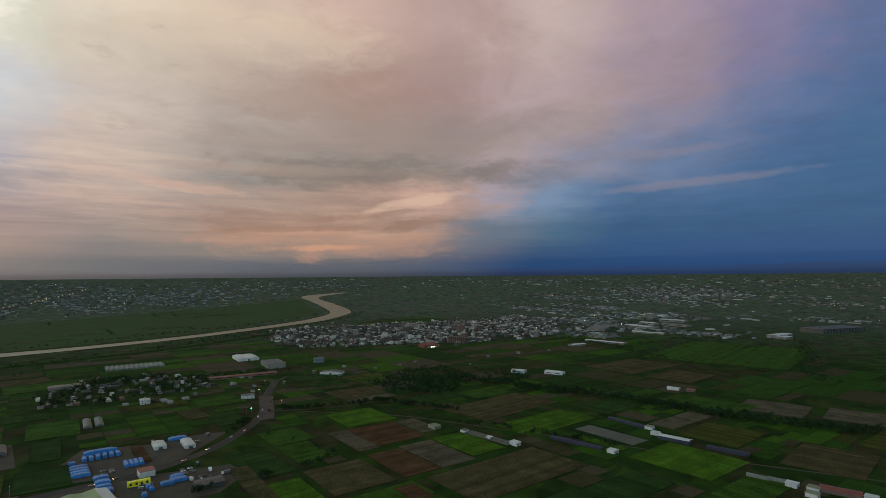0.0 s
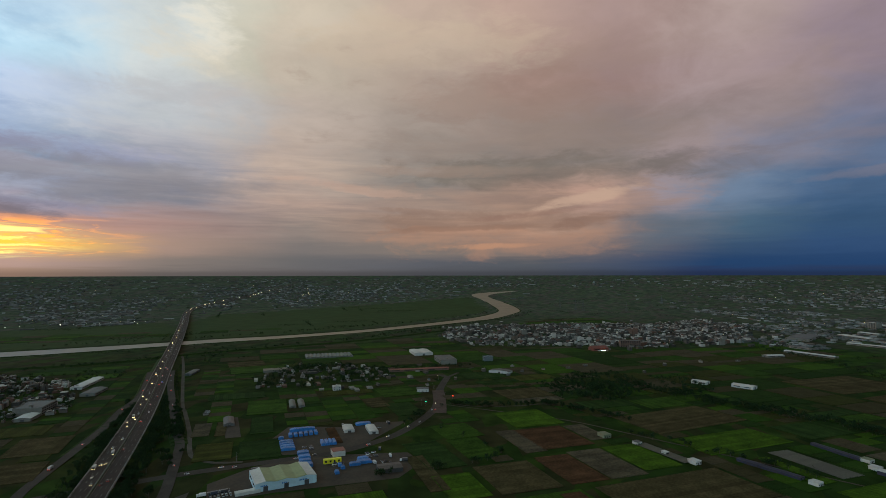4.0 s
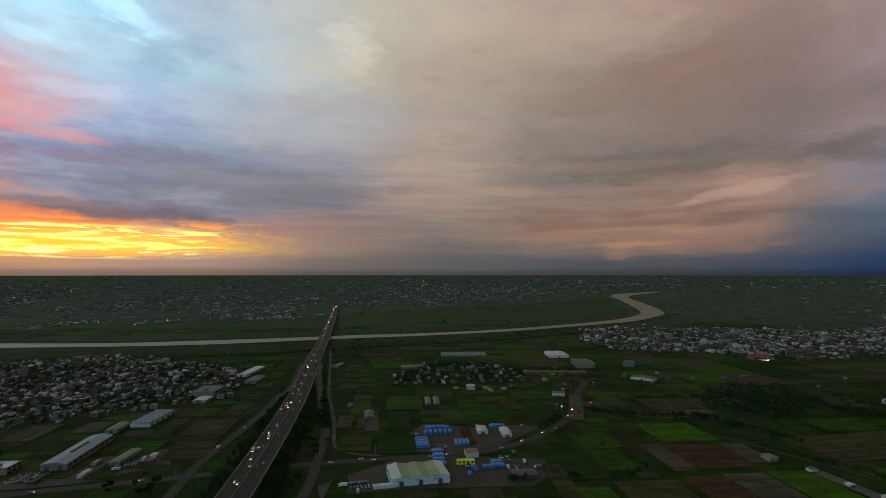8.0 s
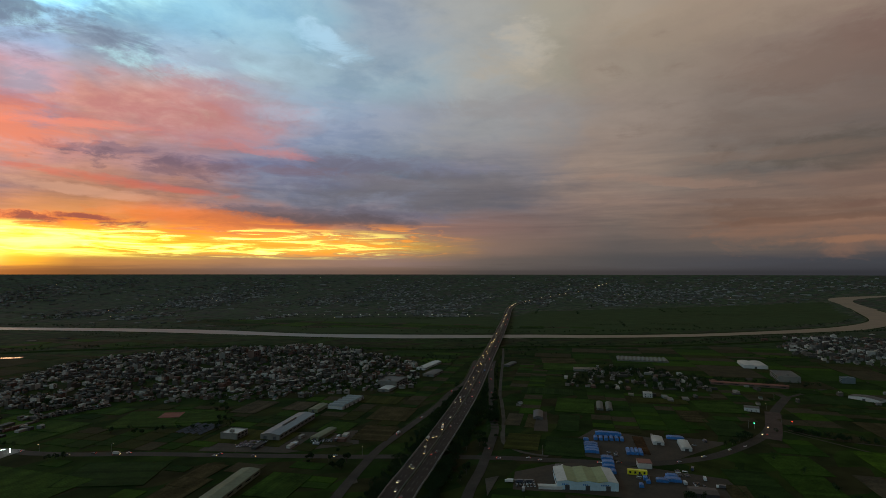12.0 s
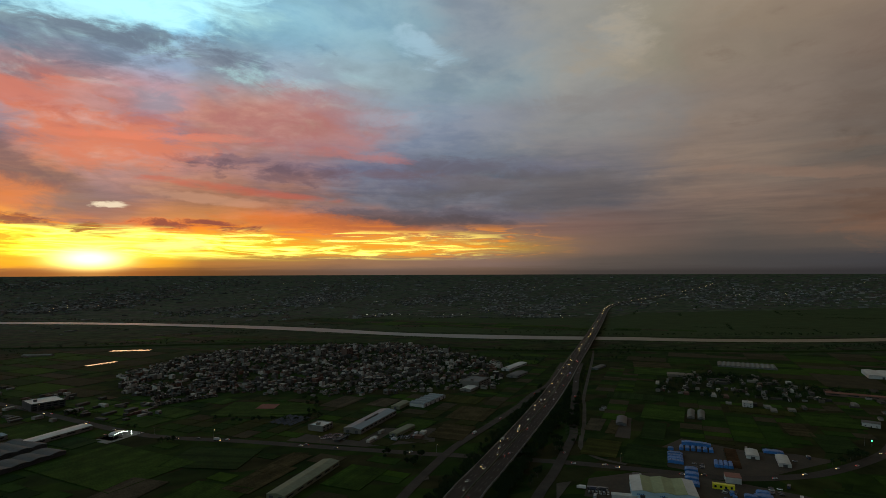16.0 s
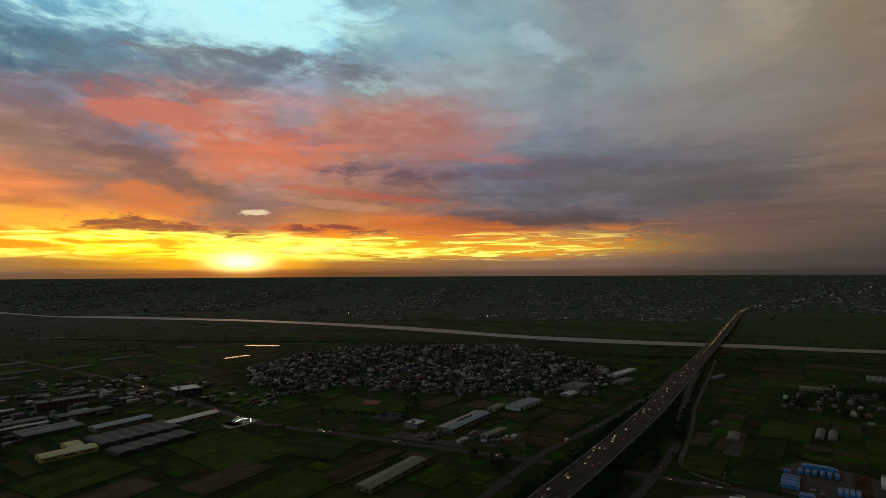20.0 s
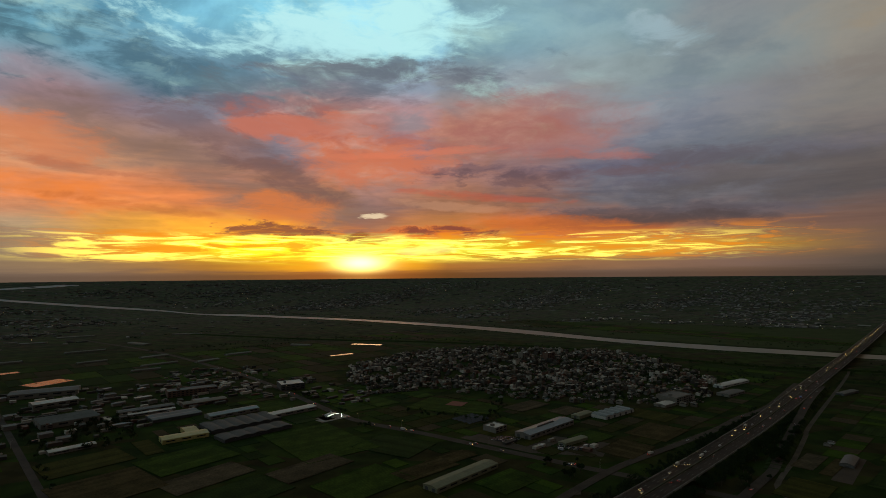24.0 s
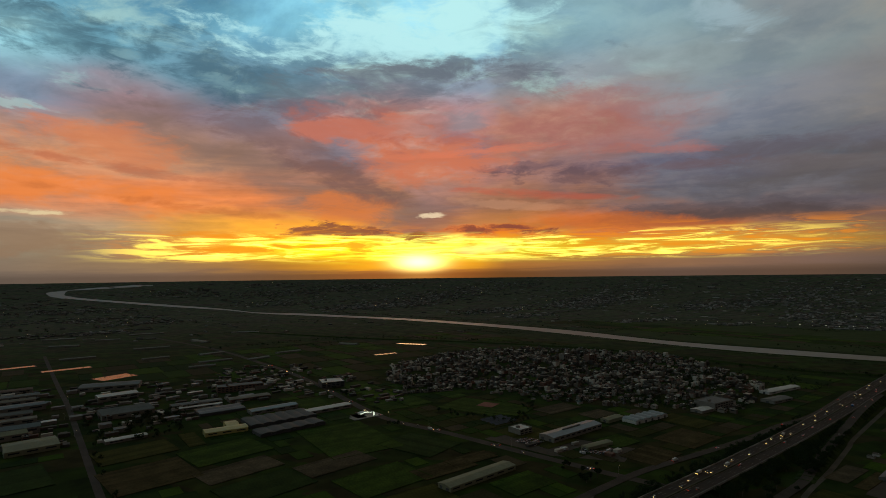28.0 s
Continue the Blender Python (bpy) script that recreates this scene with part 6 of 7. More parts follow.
def truck_template(kind):
    top = tagged(new("lorry"), ("box lorry with a pale cargo body", "flatbed lorry with a blue tarpaulin load")[kind], "lorry", "evening traffic")
    part("cab", Geo().extrude([(-1.15, 0.5), (1.15, 0.5), (1.15, 2.3), (1.0, 2.6), (-1.0, 2.6), (-1.15, 2.3)], 2.0, 3.8), M_CAR, top)
    part("windscreen", Geo().box(3.78, -1.0, 1.5, 3.84, 1.0, 2.3), M_GLASS, top)
    part("cargo_body", Geo().box(-4.0, -1.2, 0.9, 1.8, 1.2, (3.3, 2.6)[kind]), SHEET[("white", "tarp")[kind]], top)
    part("chassis", Geo().box(-4.0, -0.9, 0.5, 3.4, 0.9, 0.9), M_DARK, top)
    for x in (-3.0, -1.9, 2.7):
        for y in (-1.05, 1.05):
            part("wheel", wheel_mesh(0.48, 0.28), M_RUB, top).location = (x, y, 0)
    lamp_pair(top, 3.85, 0.85, 0.85, M_HEAD, "headlight", 0.22)
    lamp_pair(top, -4.05, 0.9, 0.9, M_TAIL, "tail_light", 0.18)
    return top


def parked_template():
    top = tagged(new("parked_car"), "parked passenger car with lamps off", "car", "parked cars")
    part("body", Geo().extrude([(-0.9, 0.3), (0.9, 0.3), (0.92, 0.75), (0.82, 0.95), (-0.82, 0.95), (-0.92, 0.75)], -2.2, 2.2), M_CAR, top)
    part("cabin", Geo().add([(-1.9, -0.8, 0.95), (1.1, -0.8, 0.95), (1.1, 0.8, 0.95), (-1.9, 0.8, 0.95), (-1.4, -0.65, 1.5), (0.4, -0.65, 1.5), (0.4, 0.65, 1.5), (-1.4, 0.65, 1.5)], [(4, 5, 6, 7), (0, 1, 5, 4), (1, 2, 6, 5), (2, 3, 7, 6), (3, 0, 4, 7)]), M_GLASS, top)
    for x in (-1.35, 1.35):
        for y in (-0.82, 0.82):
            part("wheel", wheel_mesh(0.33, 0.2), M_RUB, top).location = (x, y, 0)
    return top


class Fleet:
    """Hands out the template first, then copies of it."""

    def __init__(self, *templates):
        self.t = list(templates)
        self.fresh = list(templates)

    def put(self, m, k=0):
        t = self.t[k]
        if t in self.fresh:
            self.fresh.remove(t)
            t.matrix_basis = m
            return t
        return copy_thing(t, m)


MOVING = Fleet(car_template(), truck_template(0), truck_template(1))
PARKED = Fleet(parked_template())


def along(line, dist):
    for p, q in zip(line, line[1:]):
        d = (q - p).length
        if dist < d:
            return p.lerp(q, dist / d), math.degrees(math.atan2(q.y - p.y, q.x - p.x))
        dist -= d
    return line[-1], 0.0


def drive(line, start, end, gap, offset, towards, trucks=0.12, up=0.0):
    """Vehicles along one lane; offset to the right of the line's way."""
    s = start
    while s < end:
        p, a = along(line, s)
        x, y = p.x + math.sin(radians(a)) * offset, p.y - math.cos(radians(a)) * offset
        m = pose(x, y, p.z + up + 0.02, 0, 0, a + (180 if towards else 0))
        MOVING.put(m, random.choice((1, 2)) if random.random() < trucks else 0)
        s += gap * random.uniform(0.45, 1.7)


drive(HW, 1050, 2400, 60, -4.0, True)
drive(HW, 1060, 2400, 70, -7.7, True, 0.2)
drive(HW, 1090, 2400, 110, -11.4, True, 0.3)
drive(HW, 2400, 4000, 38, -4.0, True, 0.1)
drive(HW, 2410, 3900, 46, -7.7, True, 0.1)
drive(HW, 1050, 2300, 120, 4.0, False)
drive(HW, 1070, 3600, 170, 7.7, False, 0.3)
# lamps of the traffic that queues beyond the river
g = Geo()
for lane, gap in ((-4.0, 48), (-7.7, 80)):
    s = 3950
    while s < 5600:
        p, a = along(HW, s)
        x, y = p.x + math.sin(radians(a)) * lane, p.y - math.cos(radians(a)) * lane
        for e in (-0.7, 0.7):
            g.turned_box(x + math.sin(radians(a)) * e, y - math.cos(radians(a)) * e, p.z + 0.6, 0.4, 0.6, 0.6, radians(a))
        s += gap * random.uniform(0.5, 1.6)
tagged(new("far_headlights", g.mesh("far_headlights", M_FARHEAD)), "yellow headlights of distant queueing traffic", "headlight", kind="stuff")
MAIN_LINE = smooth([(*p, land(*p)) for p in MAIN], 10)
drive(MAIN_LINE, 900, 2350, 66, 2.2, False, 0.1, 0.12)
drive(MAIN_LINE, 910, 2400, 76, -2.2, True, 0.1, 0.12)
drive(smooth(RAMP_R, 10), 60, 640, 90, 0.0, True, 0.1, 0.14)
drive(smooth(RAMP_L, 10), 90, 580, 100, 0.0, True, 0.1, 0.14)


def car_park(cx, cy, nu, nv, du, dv, ang, chance=0.85):
    a = radians(ang)
    for i in range(nu):
        for j in range(nv):
            if random.random() < chance:
                u, v = (i - (nu - 1) / 2) * du, (j - (nv - 1) / 2) * dv
                x, y = cx + u * math.cos(a) - v * math.sin(a), cy + u * math.sin(a) + v * math.cos(a)
                PARKED.put(pose(x, y, land(x, y) + 0.12, 0, 0, ang + 90 * 1 + random.uniform(-6, 6)))


car_park(265, 595, 10, 4, 3.0, 6.0, -42)
car_park(329, 552, 8, 2, 3.2, 6.5, -40)
car_park(403, 313, 6, 3, 3.2, 6.0, -45)
car_park(515, 201, 3, 3, 3.5, 6.0, -50, 0.6)
car_park(497, 247, 3, 2, 4.5, 7, 20, 0.7)
car_park(534, 226, 4, 2, 4.5, 7, 35, 0.7)
car_park(536, 302, 3, 2, 5, 7, 34, 0.7)
car_park(636, 256, 3, 2, 4, 6, 35, 0.6)
car_park(-355, 800, 2, 6, 3.5, 6.0, 38, 0.6)
car_park(-288, 672, 3, 3, 3.5, 6.0, 38, 0.5)
car_park(32, 752, 3, 1, 4, 6, 36, 0.8)

# parked lorries in the yards
LORRY = Fleet(tagged(new("parked_lorry"), "parked dark lorry with a pale box body", "lorry", "parked lorries"))
part("cab", Geo().extrude([(-1.15, 0.5), (1.15, 0.5), (1.15, 2.3), (1.0, 2.6), (-1.0, 2.6), (-1.15, 2.3)], 2.0, 3.8), M_CAR, LORRY.t[0])
part("cargo_body", Geo().box(-4.0, -1.2, 0.9, 1.8, 1.2, 3.2), M_CAR, LORRY.t[0])
part("chassis", Geo().box(-4.0, -0.9, 0.5, 3.4, 0.9, 0.9), M_DARK, LORRY.t[0])
for wx in (-3.0, 2.7):
    for wy in (-1.05, 1.05):
        part("wheel", wheel_mesh(0.48, 0.28), M_RUB, LORRY.t[0]).location = (wx, wy, 0)
for x, y, a in ((394, 325, 130), (400, 318, 130), (406, 312, 130), (389, 304, 40), (552, 224, 20), (534, 205, 30), (525, 187, 120), (510, 213, 40), (653, 253, 40), (627, 304, 30), (342, 541, 35), (350, 550, 35), (328, 563, 35), (298, 560, 120), (317, 544, 120), (461, 317, -40), (-312, 680, 40), (-368, 819, 120)):
    LORRY.put(pose(x, y, land(x, y) + 0.12, 0, 0, a))

M_PYLON = mat("dull_galvanised_steel", [(0.10, 0.105, 0.11)], 0.7, bump=0)
# ---------------------------------------------------------------- lamps and masts


def street_lamp(x, y, ang, z=None, lit=True):
    top = thing("street_lamp", x, y, ang, "tall steel street lamp with a lit head", "street lamp", "street lamps", z)
    part("pole", Geo().tube(0, 0, 0, 8.5, 0.14, 0.08, 6), M_CONC, top)
    part("arm", Geo().bar((0, 0, 8.4), (1.8, 0, 8.9), 0.06), M_CONC, top)
    head = part("head", Geo().box(1.5, -0.2, 8.75, 2.3, 0.2, 8.95), M_CONC, top)
    part("bulb", Geo().box(1.55, -0.18, 8.6, 2.25, 0.18, 8.74), M_SODIUM if lit else M_GLASS, head, "glowing warm bulb")


for x, y, a in ((752, 240, 0), (813, 221, 200), (872, 256, 90), (947, 269, 100), (480, 352, 30), (336, 480, 40), (240, 579, 220), (141, 672, 40), (83, 723, 220), (-48, 944, 40), (-128, 1075, 220), (-400, 752, 200), (-328, 659, 20), (-474, 877, 200), (1808, 467, 0), (1888, 400, 0)):
    street_lamp(x, y, a)
for x, y, m, n in ((1402, -29, M_REDSIGN, "red"), (800, 205, M_REDSIGN, "red"), (755, 234, M_GREENSIG, "green")):
    top = thing("signal_mast", x, y, 0, f"mast with a glowing {n} light", "traffic light", "signal masts")
    part("pole", Geo().tube(0, 0, 0, 6, 0.12, 0.1, 6), M_CONC, top)
    part("lamp", Geo().box(-0.5, -0.5, 6, 0.5, 0.5, 7.2), m, top)


# a line of white lamps along the far levee road
for i in range(24):
    x, y = 1076 + (1782 - 1076) * i / 23, 2300 - (2300 - 1715) * i / 23
    top = thing("levee_lamp", x, y, 0, "white lamp on a post along the far levee road", "street lamp", "lamps on the far levee")
    part("post", Geo().tube(0, 0, 0, 6, 0.15, 0.1, 6), M_CONC, top)
    part("bulb", Geo().box(-0.55, -0.55, 6, 0.55, 0.55, 6.9), M_WHITE, top, "glowing white bulb")


def pylon(x, y, h):
    top = thing("power_pylon", x, y, 20, "tall steel lattice power pylon", "pylon", "power pylons")
    g, b = Geo(), h * 0.09
    for sx in (-1, 1):
        for sy in (-1, 1):
            g.bar((sx * b, sy * b, 0), (sx * b * 0.2, sy * b * 0.2, h), 0.22)
    part("legs", g, M_PYLON, top)
    g = Geo()
    for i in range(8):
        z0, z1 = h * i / 8, h * (i + 1) / 8
        r0, r1 = b * (1 - 0.8 * i / 8), b * (1 - 0.8 * (i + 1) / 8)
        for k in range(4):
            c = [(-1, -1), (1, -1), (1, 1), (-1, 1)]
            p, q = c[k], c[(k + 1) % 4]
            g.bar((p[0] * r0, p[1] * r0, z0), (q[0] * r1, q[1] * r1, z1), 0.12)
            g.bar((q[0] * r0, q[1] * r0, z0), (p[0] * r1, p[1] * r1, z1), 0.12)
    part("bracing", g, M_PYLON, top)
    for z in (0.68, 0.8, 0.92):
        part("arm", Geo().bar((-h * 0.13, 0, h * z), (h * 0.13, 0, h * z), 0.2), M_PYLON, top)


for x, y, h in ((2907, 87, 52), (2842, 47, 56), (2996, 172, 50), (2869, -161, 46), (3289, -372, 50)):
    pylon(x, y, h)

# ---------------------------------------------------------------- trees
random.seed(41)


def crown(g, x, y, z, r, h, n):
    """Clumps of leaves in an uneven rounded crown with gaps."""
    lobes = [(random.gauss(0, 0.42), random.gauss(0, 0.42), random.uniform(0.35, 0.85), random.uniform(0.35, 0.6)) for _ in range(6)]
    for _ in range(n):
        lx, ly, lz, lr = random.choice(lobes)
        d = Vector((random.gauss(0, 1), random.gauss(0, 1), random.gauss(0, 0.8)))
        d = d.normalized() * lr * random.uniform(0.55, 1.0)
        c = Vector((x + (lx + d.x) * r, y + (ly + d.y) * r, z + max(0.05, lz + d.z * 0.6) * h))
        s = r * random.uniform(0.10, 0.20)
        u = Vector((random.gauss(0, 1), random.gauss(0, 1), random.gauss(0, 0.6))).normalized()
        w = u.cross(Vector((random.gauss(0, 1), random.gauss(0, 1), random.gauss(0, 1)))).normalized()
        e = u.cross(w) * s * 0.5
        g.add([c - u * s, c - w * s * 0.8 + e, c + u * s, c + w * s * 0.8 + e], [(0, 1, 2), (0, 2, 3)])


def tree_template(h, r):
    top = tagged(new("tree"), "dark broad-leaved tree with an uneven crown", "tree", "trees of the plain")
    g = Geo().tube(0, 0, -0.2, h * 0.55, 0.28, 0.14, 7)
    for k in range(5):
        a = k * 1.3 + random.random()
        g.bar((0, 0, h * (0.25 + 0.05 * k)), (math.cos(a) * r * 0.6, math.sin(a) * r * 0.6, h * (0.5 + 0.06 * k)), 0.08)
    part("trunk", g, M_BARK, top)
    c = Geo()
    crown(c, 0, 0, h * 0.25, r, h * 0.75, 520)
    part("crown", c, M_LEAF, top)
    return top


TREES = Fleet(*[tree_template(h, r) for h, r in ((6, 3.0), (8, 3.6), (5, 2.6), (9, 4.2), (7, 3.0))])
TREE_COUNT = [0]
WOOD = Geo()
STEMS = Geo()


def plant(x, y, single=True):
    if any(near_line(x, y, l, 7.5) for l in ROADS[:3]) or near_line(x, y, ROADS[3], 15.5) or near_line(x, y, RIVER_MID, 74):
        return
    if single and TREE_COUNT[0] < 175:
        TREE_COUNT[0] += 1
        TREES.put(pose(x, y, land(x, y), 0, 0, random.uniform(0, 360)) @ Matrix.Scale(random.uniform(0.7, 1.2), 4), random.randrange(5))
    else:
        far = math.hypot(x, y) > 1000
        h, r = random.uniform(4.5, 8), random.uniform(2.6, 4.6)
        STEMS.tube(x, y, land(x, y), land(x, y) + h * 0.5, 0.25, 0.12, 4)
        crown(WOOD, x, y, land(x, y) + 0.6, r, h, 60 if far else 130)


def belt(pts, width, n, single=False):
    line = smooth(flat(pts), 8)
    for _ in range(n):
        p = random.choice(line)
        plant(p.x + random.uniform(-width, width), p.y + random.uniform(-width, width), single)


def grove(poly, n, single=True):
    xs, ys = [p[0] for p in poly], [p[1] for p in poly]
    while n > 0:
        x, y = random.uniform(min(xs), max(xs)), random.uniform(min(ys), max(ys))
        if inside(x, y, poly):
            plant(x, y, single)
        n -= 1


# low hedges and reeds along plot edges
for px, py, w, l, a in PLOTS:
    for ex, ey, dx, dy, n in ((-w / 2, -l / 2, 1, 0, w), (-w / 2, -l / 2, 0, 1, l), (-w / 2, l / 2, 1, 0, w)):
        if random.random() < 0.6:
            s = random.uniform(0, 6)
            while s < n:
                u, v = ex + dx * s, ey + dy * s
                x, y = px + u * math.cos(a) - v * math.sin(a), py + u * math.sin(a) + v * math.cos(a)
                if not any(near_line(x, y, r, 7) for r in ROADS[:3]):
                    crown(WOOD, x, y, 0.0, random.uniform(0.9, 1.6), random.uniform(0.8, 1.8), 14)
                s += random.uniform(1.5, 4.5) * (4 if random.random() < 0.06 else 1)


# planting on the highway banks, right and left of the deck
for side, n in ((20, 380), (-20, 380), (27, 230), (-29, 200)):
    for _ in range(n):
        p, a = along(HW, random.uniform(900, 2000))
        q = side + random.uniform(-3.5, 4)
        x, y = p.x + math.sin(radians(a)) * q, p.y - math.cos(radians(a)) * q
        if not any(near_line(x, y, l, 6) for l in ROADS[4:6]):
            plant(x, y, False)
grove([(413, 381), (480, 419), (595, 515), (576, 528), (464, 440), (400, 400)], 120)
grove([(365, 387), (328, 346), (368, 355), (400, 381)], 16)
grove([(296, 456), (317, 467), (320, 504), (275, 512)], 28)
belt([(704, 614), (595, 520), (528, 459)], 6, 108, True)
belt([(728, 635), (864, 752), (1040, 896)], 6, 126)
grove([(942, 96), (1077, 32), (1104, -48), (976, -96), (848, -32), (864, 48)], 560, False)
grove([(1064, -96), (1104, -176), (944, -192), (920, -128)], 120, False)
belt([(960, -96), (878, -192), (806, -294), (686, -408), (603, -525), (480, -688)], 18, 468, False)
belt([(1024, 410), (1048, 365), (1104, 256)], 12, 54)
belt([(960, 586), (1011, 554), (1040, 480)], 13, 64)
grove([(-312, 800), (-240, 808), (-195, 672), (-224, 627), (-296, 704)], 140, False)

belt([(160, 746), (205, 709), (264, 688), (304, 800)], 10, 26)
grove([(608, 864), (752, 896), (736, 1024), (632, 1024)], 140, False)
grove([(752, 896), (800, 832), (896, 896), (832, 992), (768, 1024)], 80, False)
grove(VILLAGE, 900, False)
grove(TOWN, 480, False)
grove(HAMLET, 320, False)
belt(HEDGE_LANE, 5, 90, False)
belt([(768, 208), (704, 224), (640, 234)], 4, 18)
belt([(480, 192), (528, 128), (576, 96), (656, 192)], 3, 18)
belt([(688, -40), (640, -120), (576, -216)], 4, 25)
belt([(96, 672), (32, 800), (-96, 1056)], 13, 28)
belt([(-128, 384), (-304, 659), (-432, 848)], 13, 28)
belt([(992, 768), (1216, 960)], 45, 36)
belt([(-480, 1536), (-64, 1760), (464, 1520), (896, 1040), (1280, 800), (1760, 512)], 24, 234, False)
belt([(960, 1344), (640, 1920), (160, 2558), (-459, 2984)], 33, 216, False)
belt([(1120, 1408), (1600, 960), (2400, 544), (2758, 504)], 27, 162, False)
belt([(1440, 704), (1920, 512), (2400, 336), (2764, 300)], 21, 162, False)
belt([(1760, -560), (2000, -768), (2240, -1120)], 60, 108, False)
belt([(1120, -528), (1376, -480), (1600, -400)], 18, 108, False)
belt([(896, -672), (1056, -768), (1440, -1024)], 21, 108, False)

# ---------------------------------------------------------------- the far plain
random.seed(51)
far = Geo()
LIGHTS = Geo()


def hamlet_far(cx, cy, rx, ry, n):
    """A distant village: many small roofs on the grid, trees between, a few lamps."""
    for _ in range(n):
        u, v = random.gauss(0, 0.5) * rx, random.gauss(0, 0.5) * ry
        x, y = cx + u * GU.x + v * GV.x, cy + u * GU.y + v * GV.y
        if math.hypot(x, y) > 4700 or near_line(x, y, RIVER_MID, 110) or near_line(x, y, ROADS[3], 22) or inside(x, y, FLOOD) or inside(x, y, FLOOD_WEST):
            continue
        if random.random() < 0.22:
            far.turned_box(x, y, land(x, y) - 1, random.uniform(16, 42), random.uniform(7, 14), random.uniform(3.5, 6), radians(GRID + random.choice((0, 90))))
        else:
            small_house(far, x, y, GRID + random.choice((0, 90)), 1.0, low=True)
    for _ in range(n // 4):
        x, y = cx + random.gauss(0, 0.5) * rx, cy + random.gauss(0, 0.5) * ry
        if math.hypot(x, y) < 4700 and not near_line(x, y, RIVER_MID, 110):
            crown(WOOD, x, y, land(x, y), random.uniform(5, 9), random.uniform(6, 9), 16)
    for _ in range(max(1, n // 50)):
        x, y = cx + random.gauss(0, 0.5) * rx, cy + random.gauss(0, 0.5) * ry
        if math.hypot(x, y) < 4700 and not near_line(x, y, RIVER_MID, 90):
            LIGHTS.box(x - 0.5, y - 0.5, land(x, y) + 6, x + 0.5, y + 0.5, land(x, y) + 6.8)


for cx, cy, rx, ry, n in ((2050, 2158, 338, 156, 120), (1751, 2022, 208, 108, 60), (3160, 2423, 650, 240, 150), (3483, 2135, 650, 300, 160), (3745, 1487, 650, 420, 170), (2970, 1748, 390, 180, 120), (3395, 1506, 455, 240, 130),
                          (1138, 3300, 520, 240, 120), (1040, 2192, 390, 72, 50), (1272, 1968, 208, 72, 36), (1811, 2256, 286, 132, 80), (1664, 1760, 260, 96, 80), (2150, 2580, 390, 180, 90), (2613, 2015, 260, 144, 70), (1639, 2881, 390, 180, 90),
                          (-549, 4285, 910, 300, 120), (-178, 3339, 390, 180, 90), (76, 3404, 390, 180, 90), (529, 2928, 338, 144, 90), (1170, 3306, 390, 180, 90), (2504, 2446, 390, 180, 90), (3210, 2175, 390, 240, 100), (3497, 1811, 390, 240, 100),
                          (-1791, 2955, 390, 192, 100), (-1451, 2619, 338, 144, 80), (-1142, 2475, 260, 120, 60), (-1216, 1984, 338, 120, 60), (-931, 4029, 650, 300, 120), (-227, 3241, 390, 180, 90), (96, 3681, 520, 240, 110), (666, 2622, 260, 108, 50), (1111, 3118, 390, 180, 80), (1825, 2843, 390, 180, 80), (2172, 2978, 520, 240, 100),
                          (1900, -690, 260, 110, 60), (1720, -470, 200, 90, 45), (2130, -640, 260, 120, 70), (2350, -800, 260, 110, 60), (1620, -860, 160, 80, 20), (2815, -619, 286, 108, 90), (2912, -876, 286, 108, 70), (3498, -926, 520, 192, 130), (3569, -1412, 650, 300, 150), (3625, -1739, 650, 360, 150), (3388, -1811, 520, 300, 120), (3020, -1424, 390, 180, 70), (2396, -1022, 338, 144, 60), (3429, -409, 390, 120, 14), (4326, 690, 350, 360, 70), (4476, -113, 250, 480, 50), (3331, -1581, 390, 240, 80), (2629, -2099, 390, 240, 60), (1999, -1599, 325, 180, 40),
                          (3817, 2439, 910, 480, 150), (2844, 3282, 910, 480, 150), (1654, 3969, 1040, 480, 150), (658, 4278, 910, 360, 130), (-1671, 3900, 390, 240, 60), (238, 3926, 780, 300, 110), (1464, 3538, 650, 300, 110), (2388, 3105, 650, 300, 110), (-781, 3513, 390, 240, 70), (-2378, 2878, 520, 300, 80), (-1985, 2290, 390, 240, 60), (3590, -2502, 780, 480, 110), (4347, 1272, 650, 600, 110), (4443, -952, 520, 600, 100), (-126, 4608, 910, 240, 100), (-1037, 4561, 520, 180, 60)):
    hamlet_far(cx, cy, rx * 0.85, ry * 0.85, int(n * 1.7))
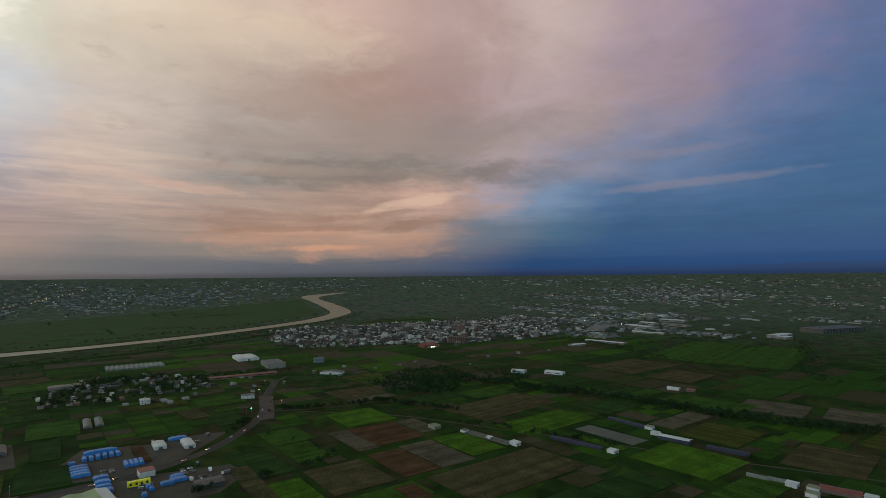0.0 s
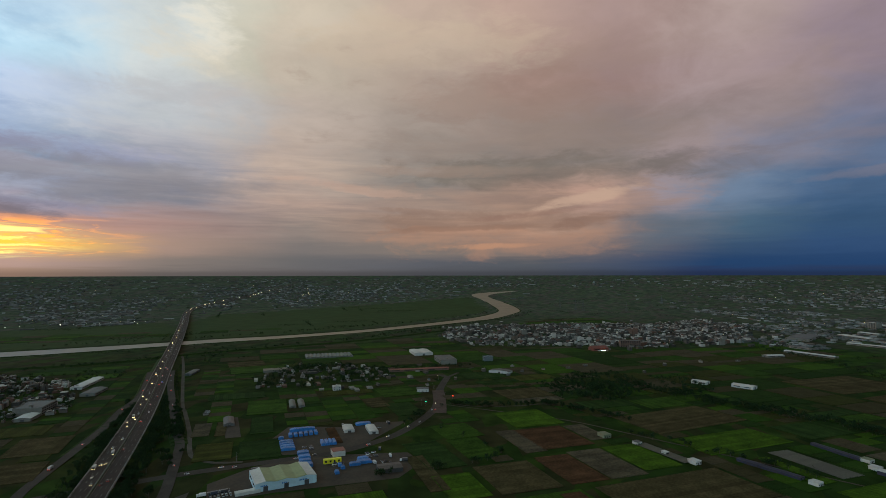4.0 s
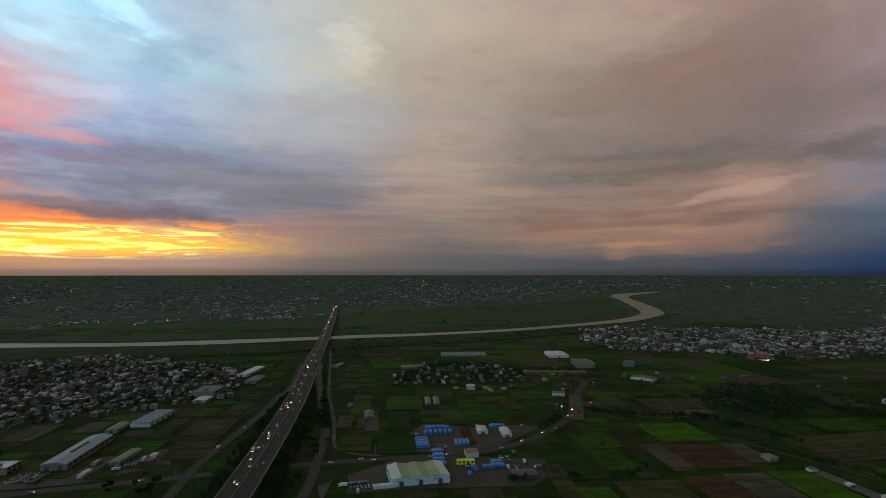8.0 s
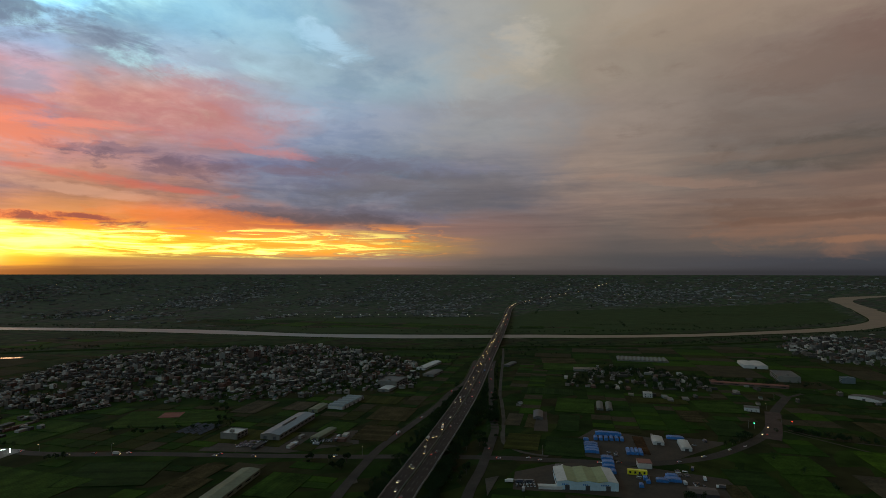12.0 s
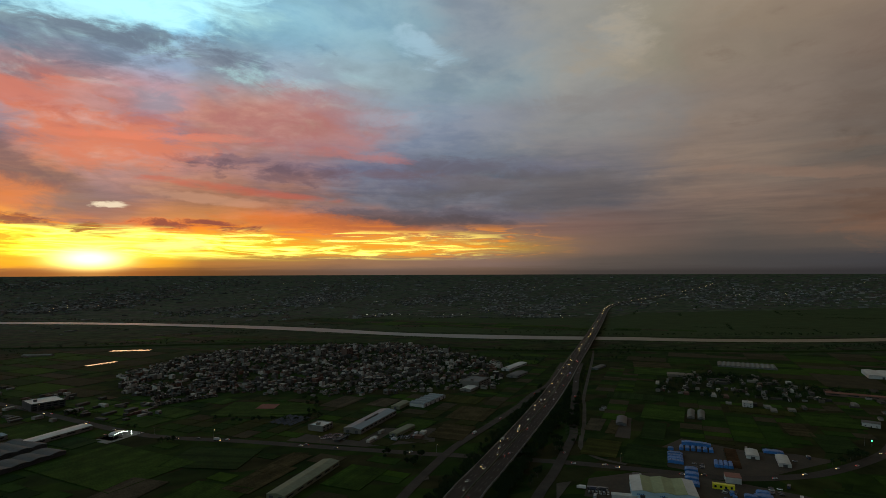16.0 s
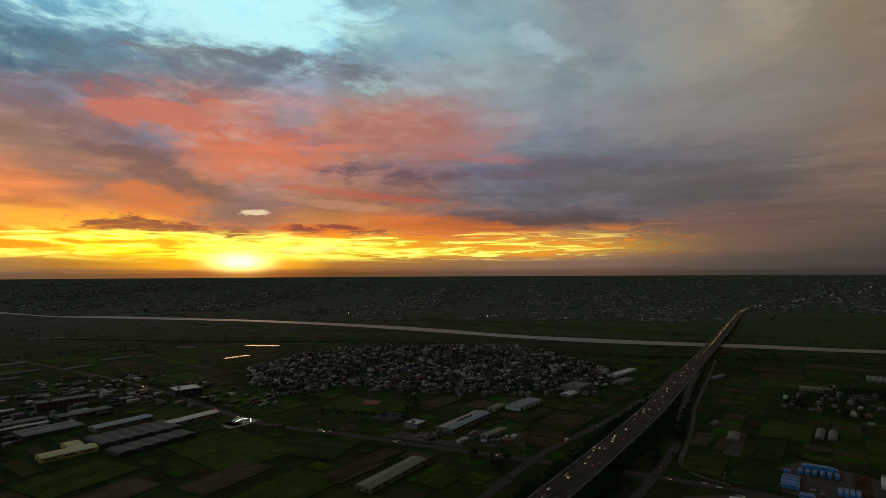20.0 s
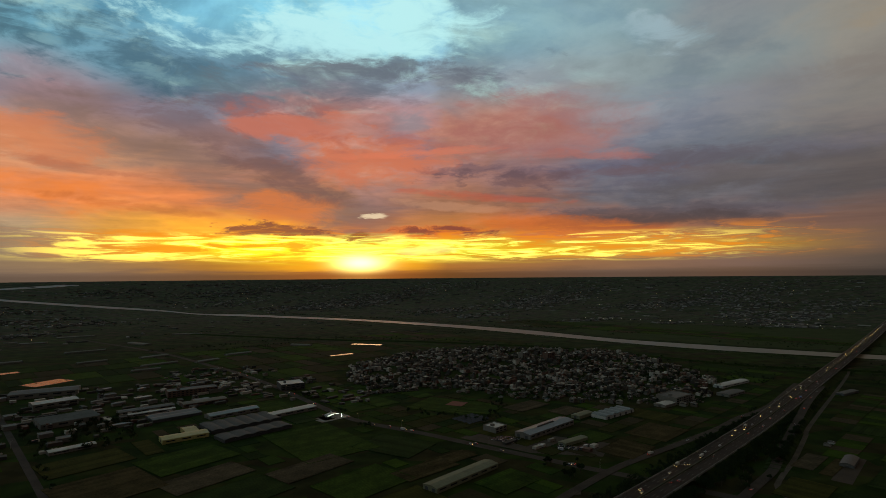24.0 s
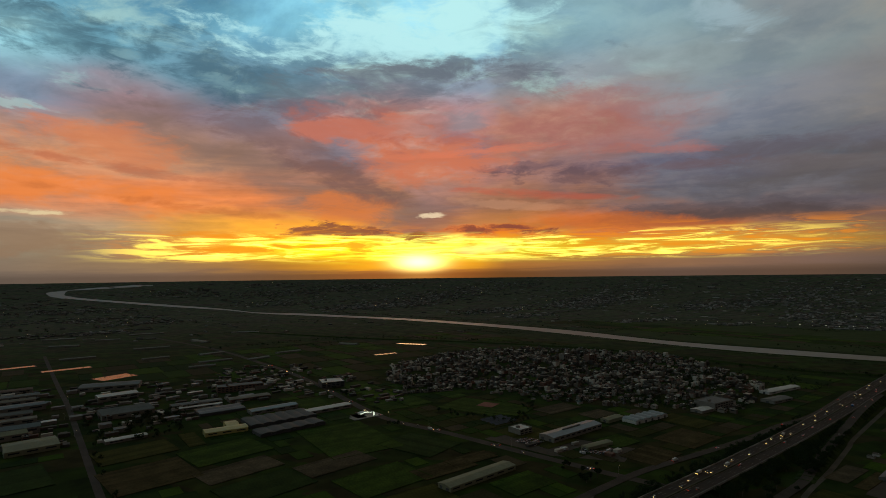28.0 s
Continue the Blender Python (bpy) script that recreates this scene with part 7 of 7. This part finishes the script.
# single pale roofs between the fields
for _ in range(620):
    a, r = random.uniform(-45, 140), random.uniform(1900, 4600)
    x, y = r * math.sin(radians(a)), r * math.cos(radians(a))
    if near_line(x, y, RIVER_MID, 150) or near_line(x, y, ROADS[3], 24) or inside(x, y, TOWN) or inside(x, y, VILLAGE) or inside(x, y, FLOOD) or inside(x, y, FLOOD_WEST) or (82 < a < 109 and r > 2300):
        continue
    far.turned_box(x, y, land(x, y) - 1, random.uniform(10, 44), random.uniform(6, 11), random.uniform(3, 5.5), radians(GRID + random.choice((0, 90))))
# long low roofs of the settlements under the skyline
for _ in range(700):
    a, r = random.uniform(-45, 140), random.uniform(3500, 4750)
    x, y = r * math.sin(radians(a)), r * math.cos(radians(a))
    if not near_line(x, y, RIVER_MID, 150) and not near_line(x, y, ROADS[3], 24) and not (84 < a < 106 and r < 4300):
        far.turned_box(x, y, land(x, y) - 1, random.uniform(14, 56), random.uniform(8, 14), random.uniform(3, 7), radians(90 - a + random.uniform(-25, 25) + 90))
tagged(new("far_villages", far.mesh("far_villages", M_HAZE_ROOF)), "scattered pale roofs of distant villages across the plain", "village", kind="stuff")
tagged(new("far_lamps", LIGHTS.mesh("far_lamps", M_SODIUM)), "tiny warm lamps of distant villages", "lamp", kind="stuff")
# dark tree lines of the far plain
for _ in range(260):
    a, r = random.uniform(-45, 140), random.uniform(1500, 4500)
    x, y = r * math.sin(radians(a)), r * math.cos(radians(a))
    d = random.choice((GU, GV))
    for k in range(random.randint(8, 24)):
        px, py = x + d.x * k * 9 + random.uniform(-4, 4), y + d.y * k * 9 + random.uniform(-4, 4)
        if math.hypot(px, py) < 4700 and not near_line(px, py, RIVER_MID, 100) and not near_line(px, py, ROADS[3], 18):
            crown(WOOD, px, py, land(px, py), random.uniform(5, 8), random.uniform(4, 8), 12)
tagged(new("woods", WOOD.mesh("woods", M_LEAF)), "dark tree belts and groves of the plain", "trees", kind="stuff")
tagged(new("wood_stems", STEMS.mesh("wood_stems", M_BARK)), "thin tree stems within the belts", "trees", kind="stuff")
# templates that found no place are not kept
for fleet in (MOVING, PARKED, LORRY, TREES):
    for t in fleet.fresh:
        for o in (*t.children_recursive, t):
            bpy.data.objects.remove(o)
for t in first:
    for o in (*t.children_recursive, t):
        bpy.data.objects.remove(o)
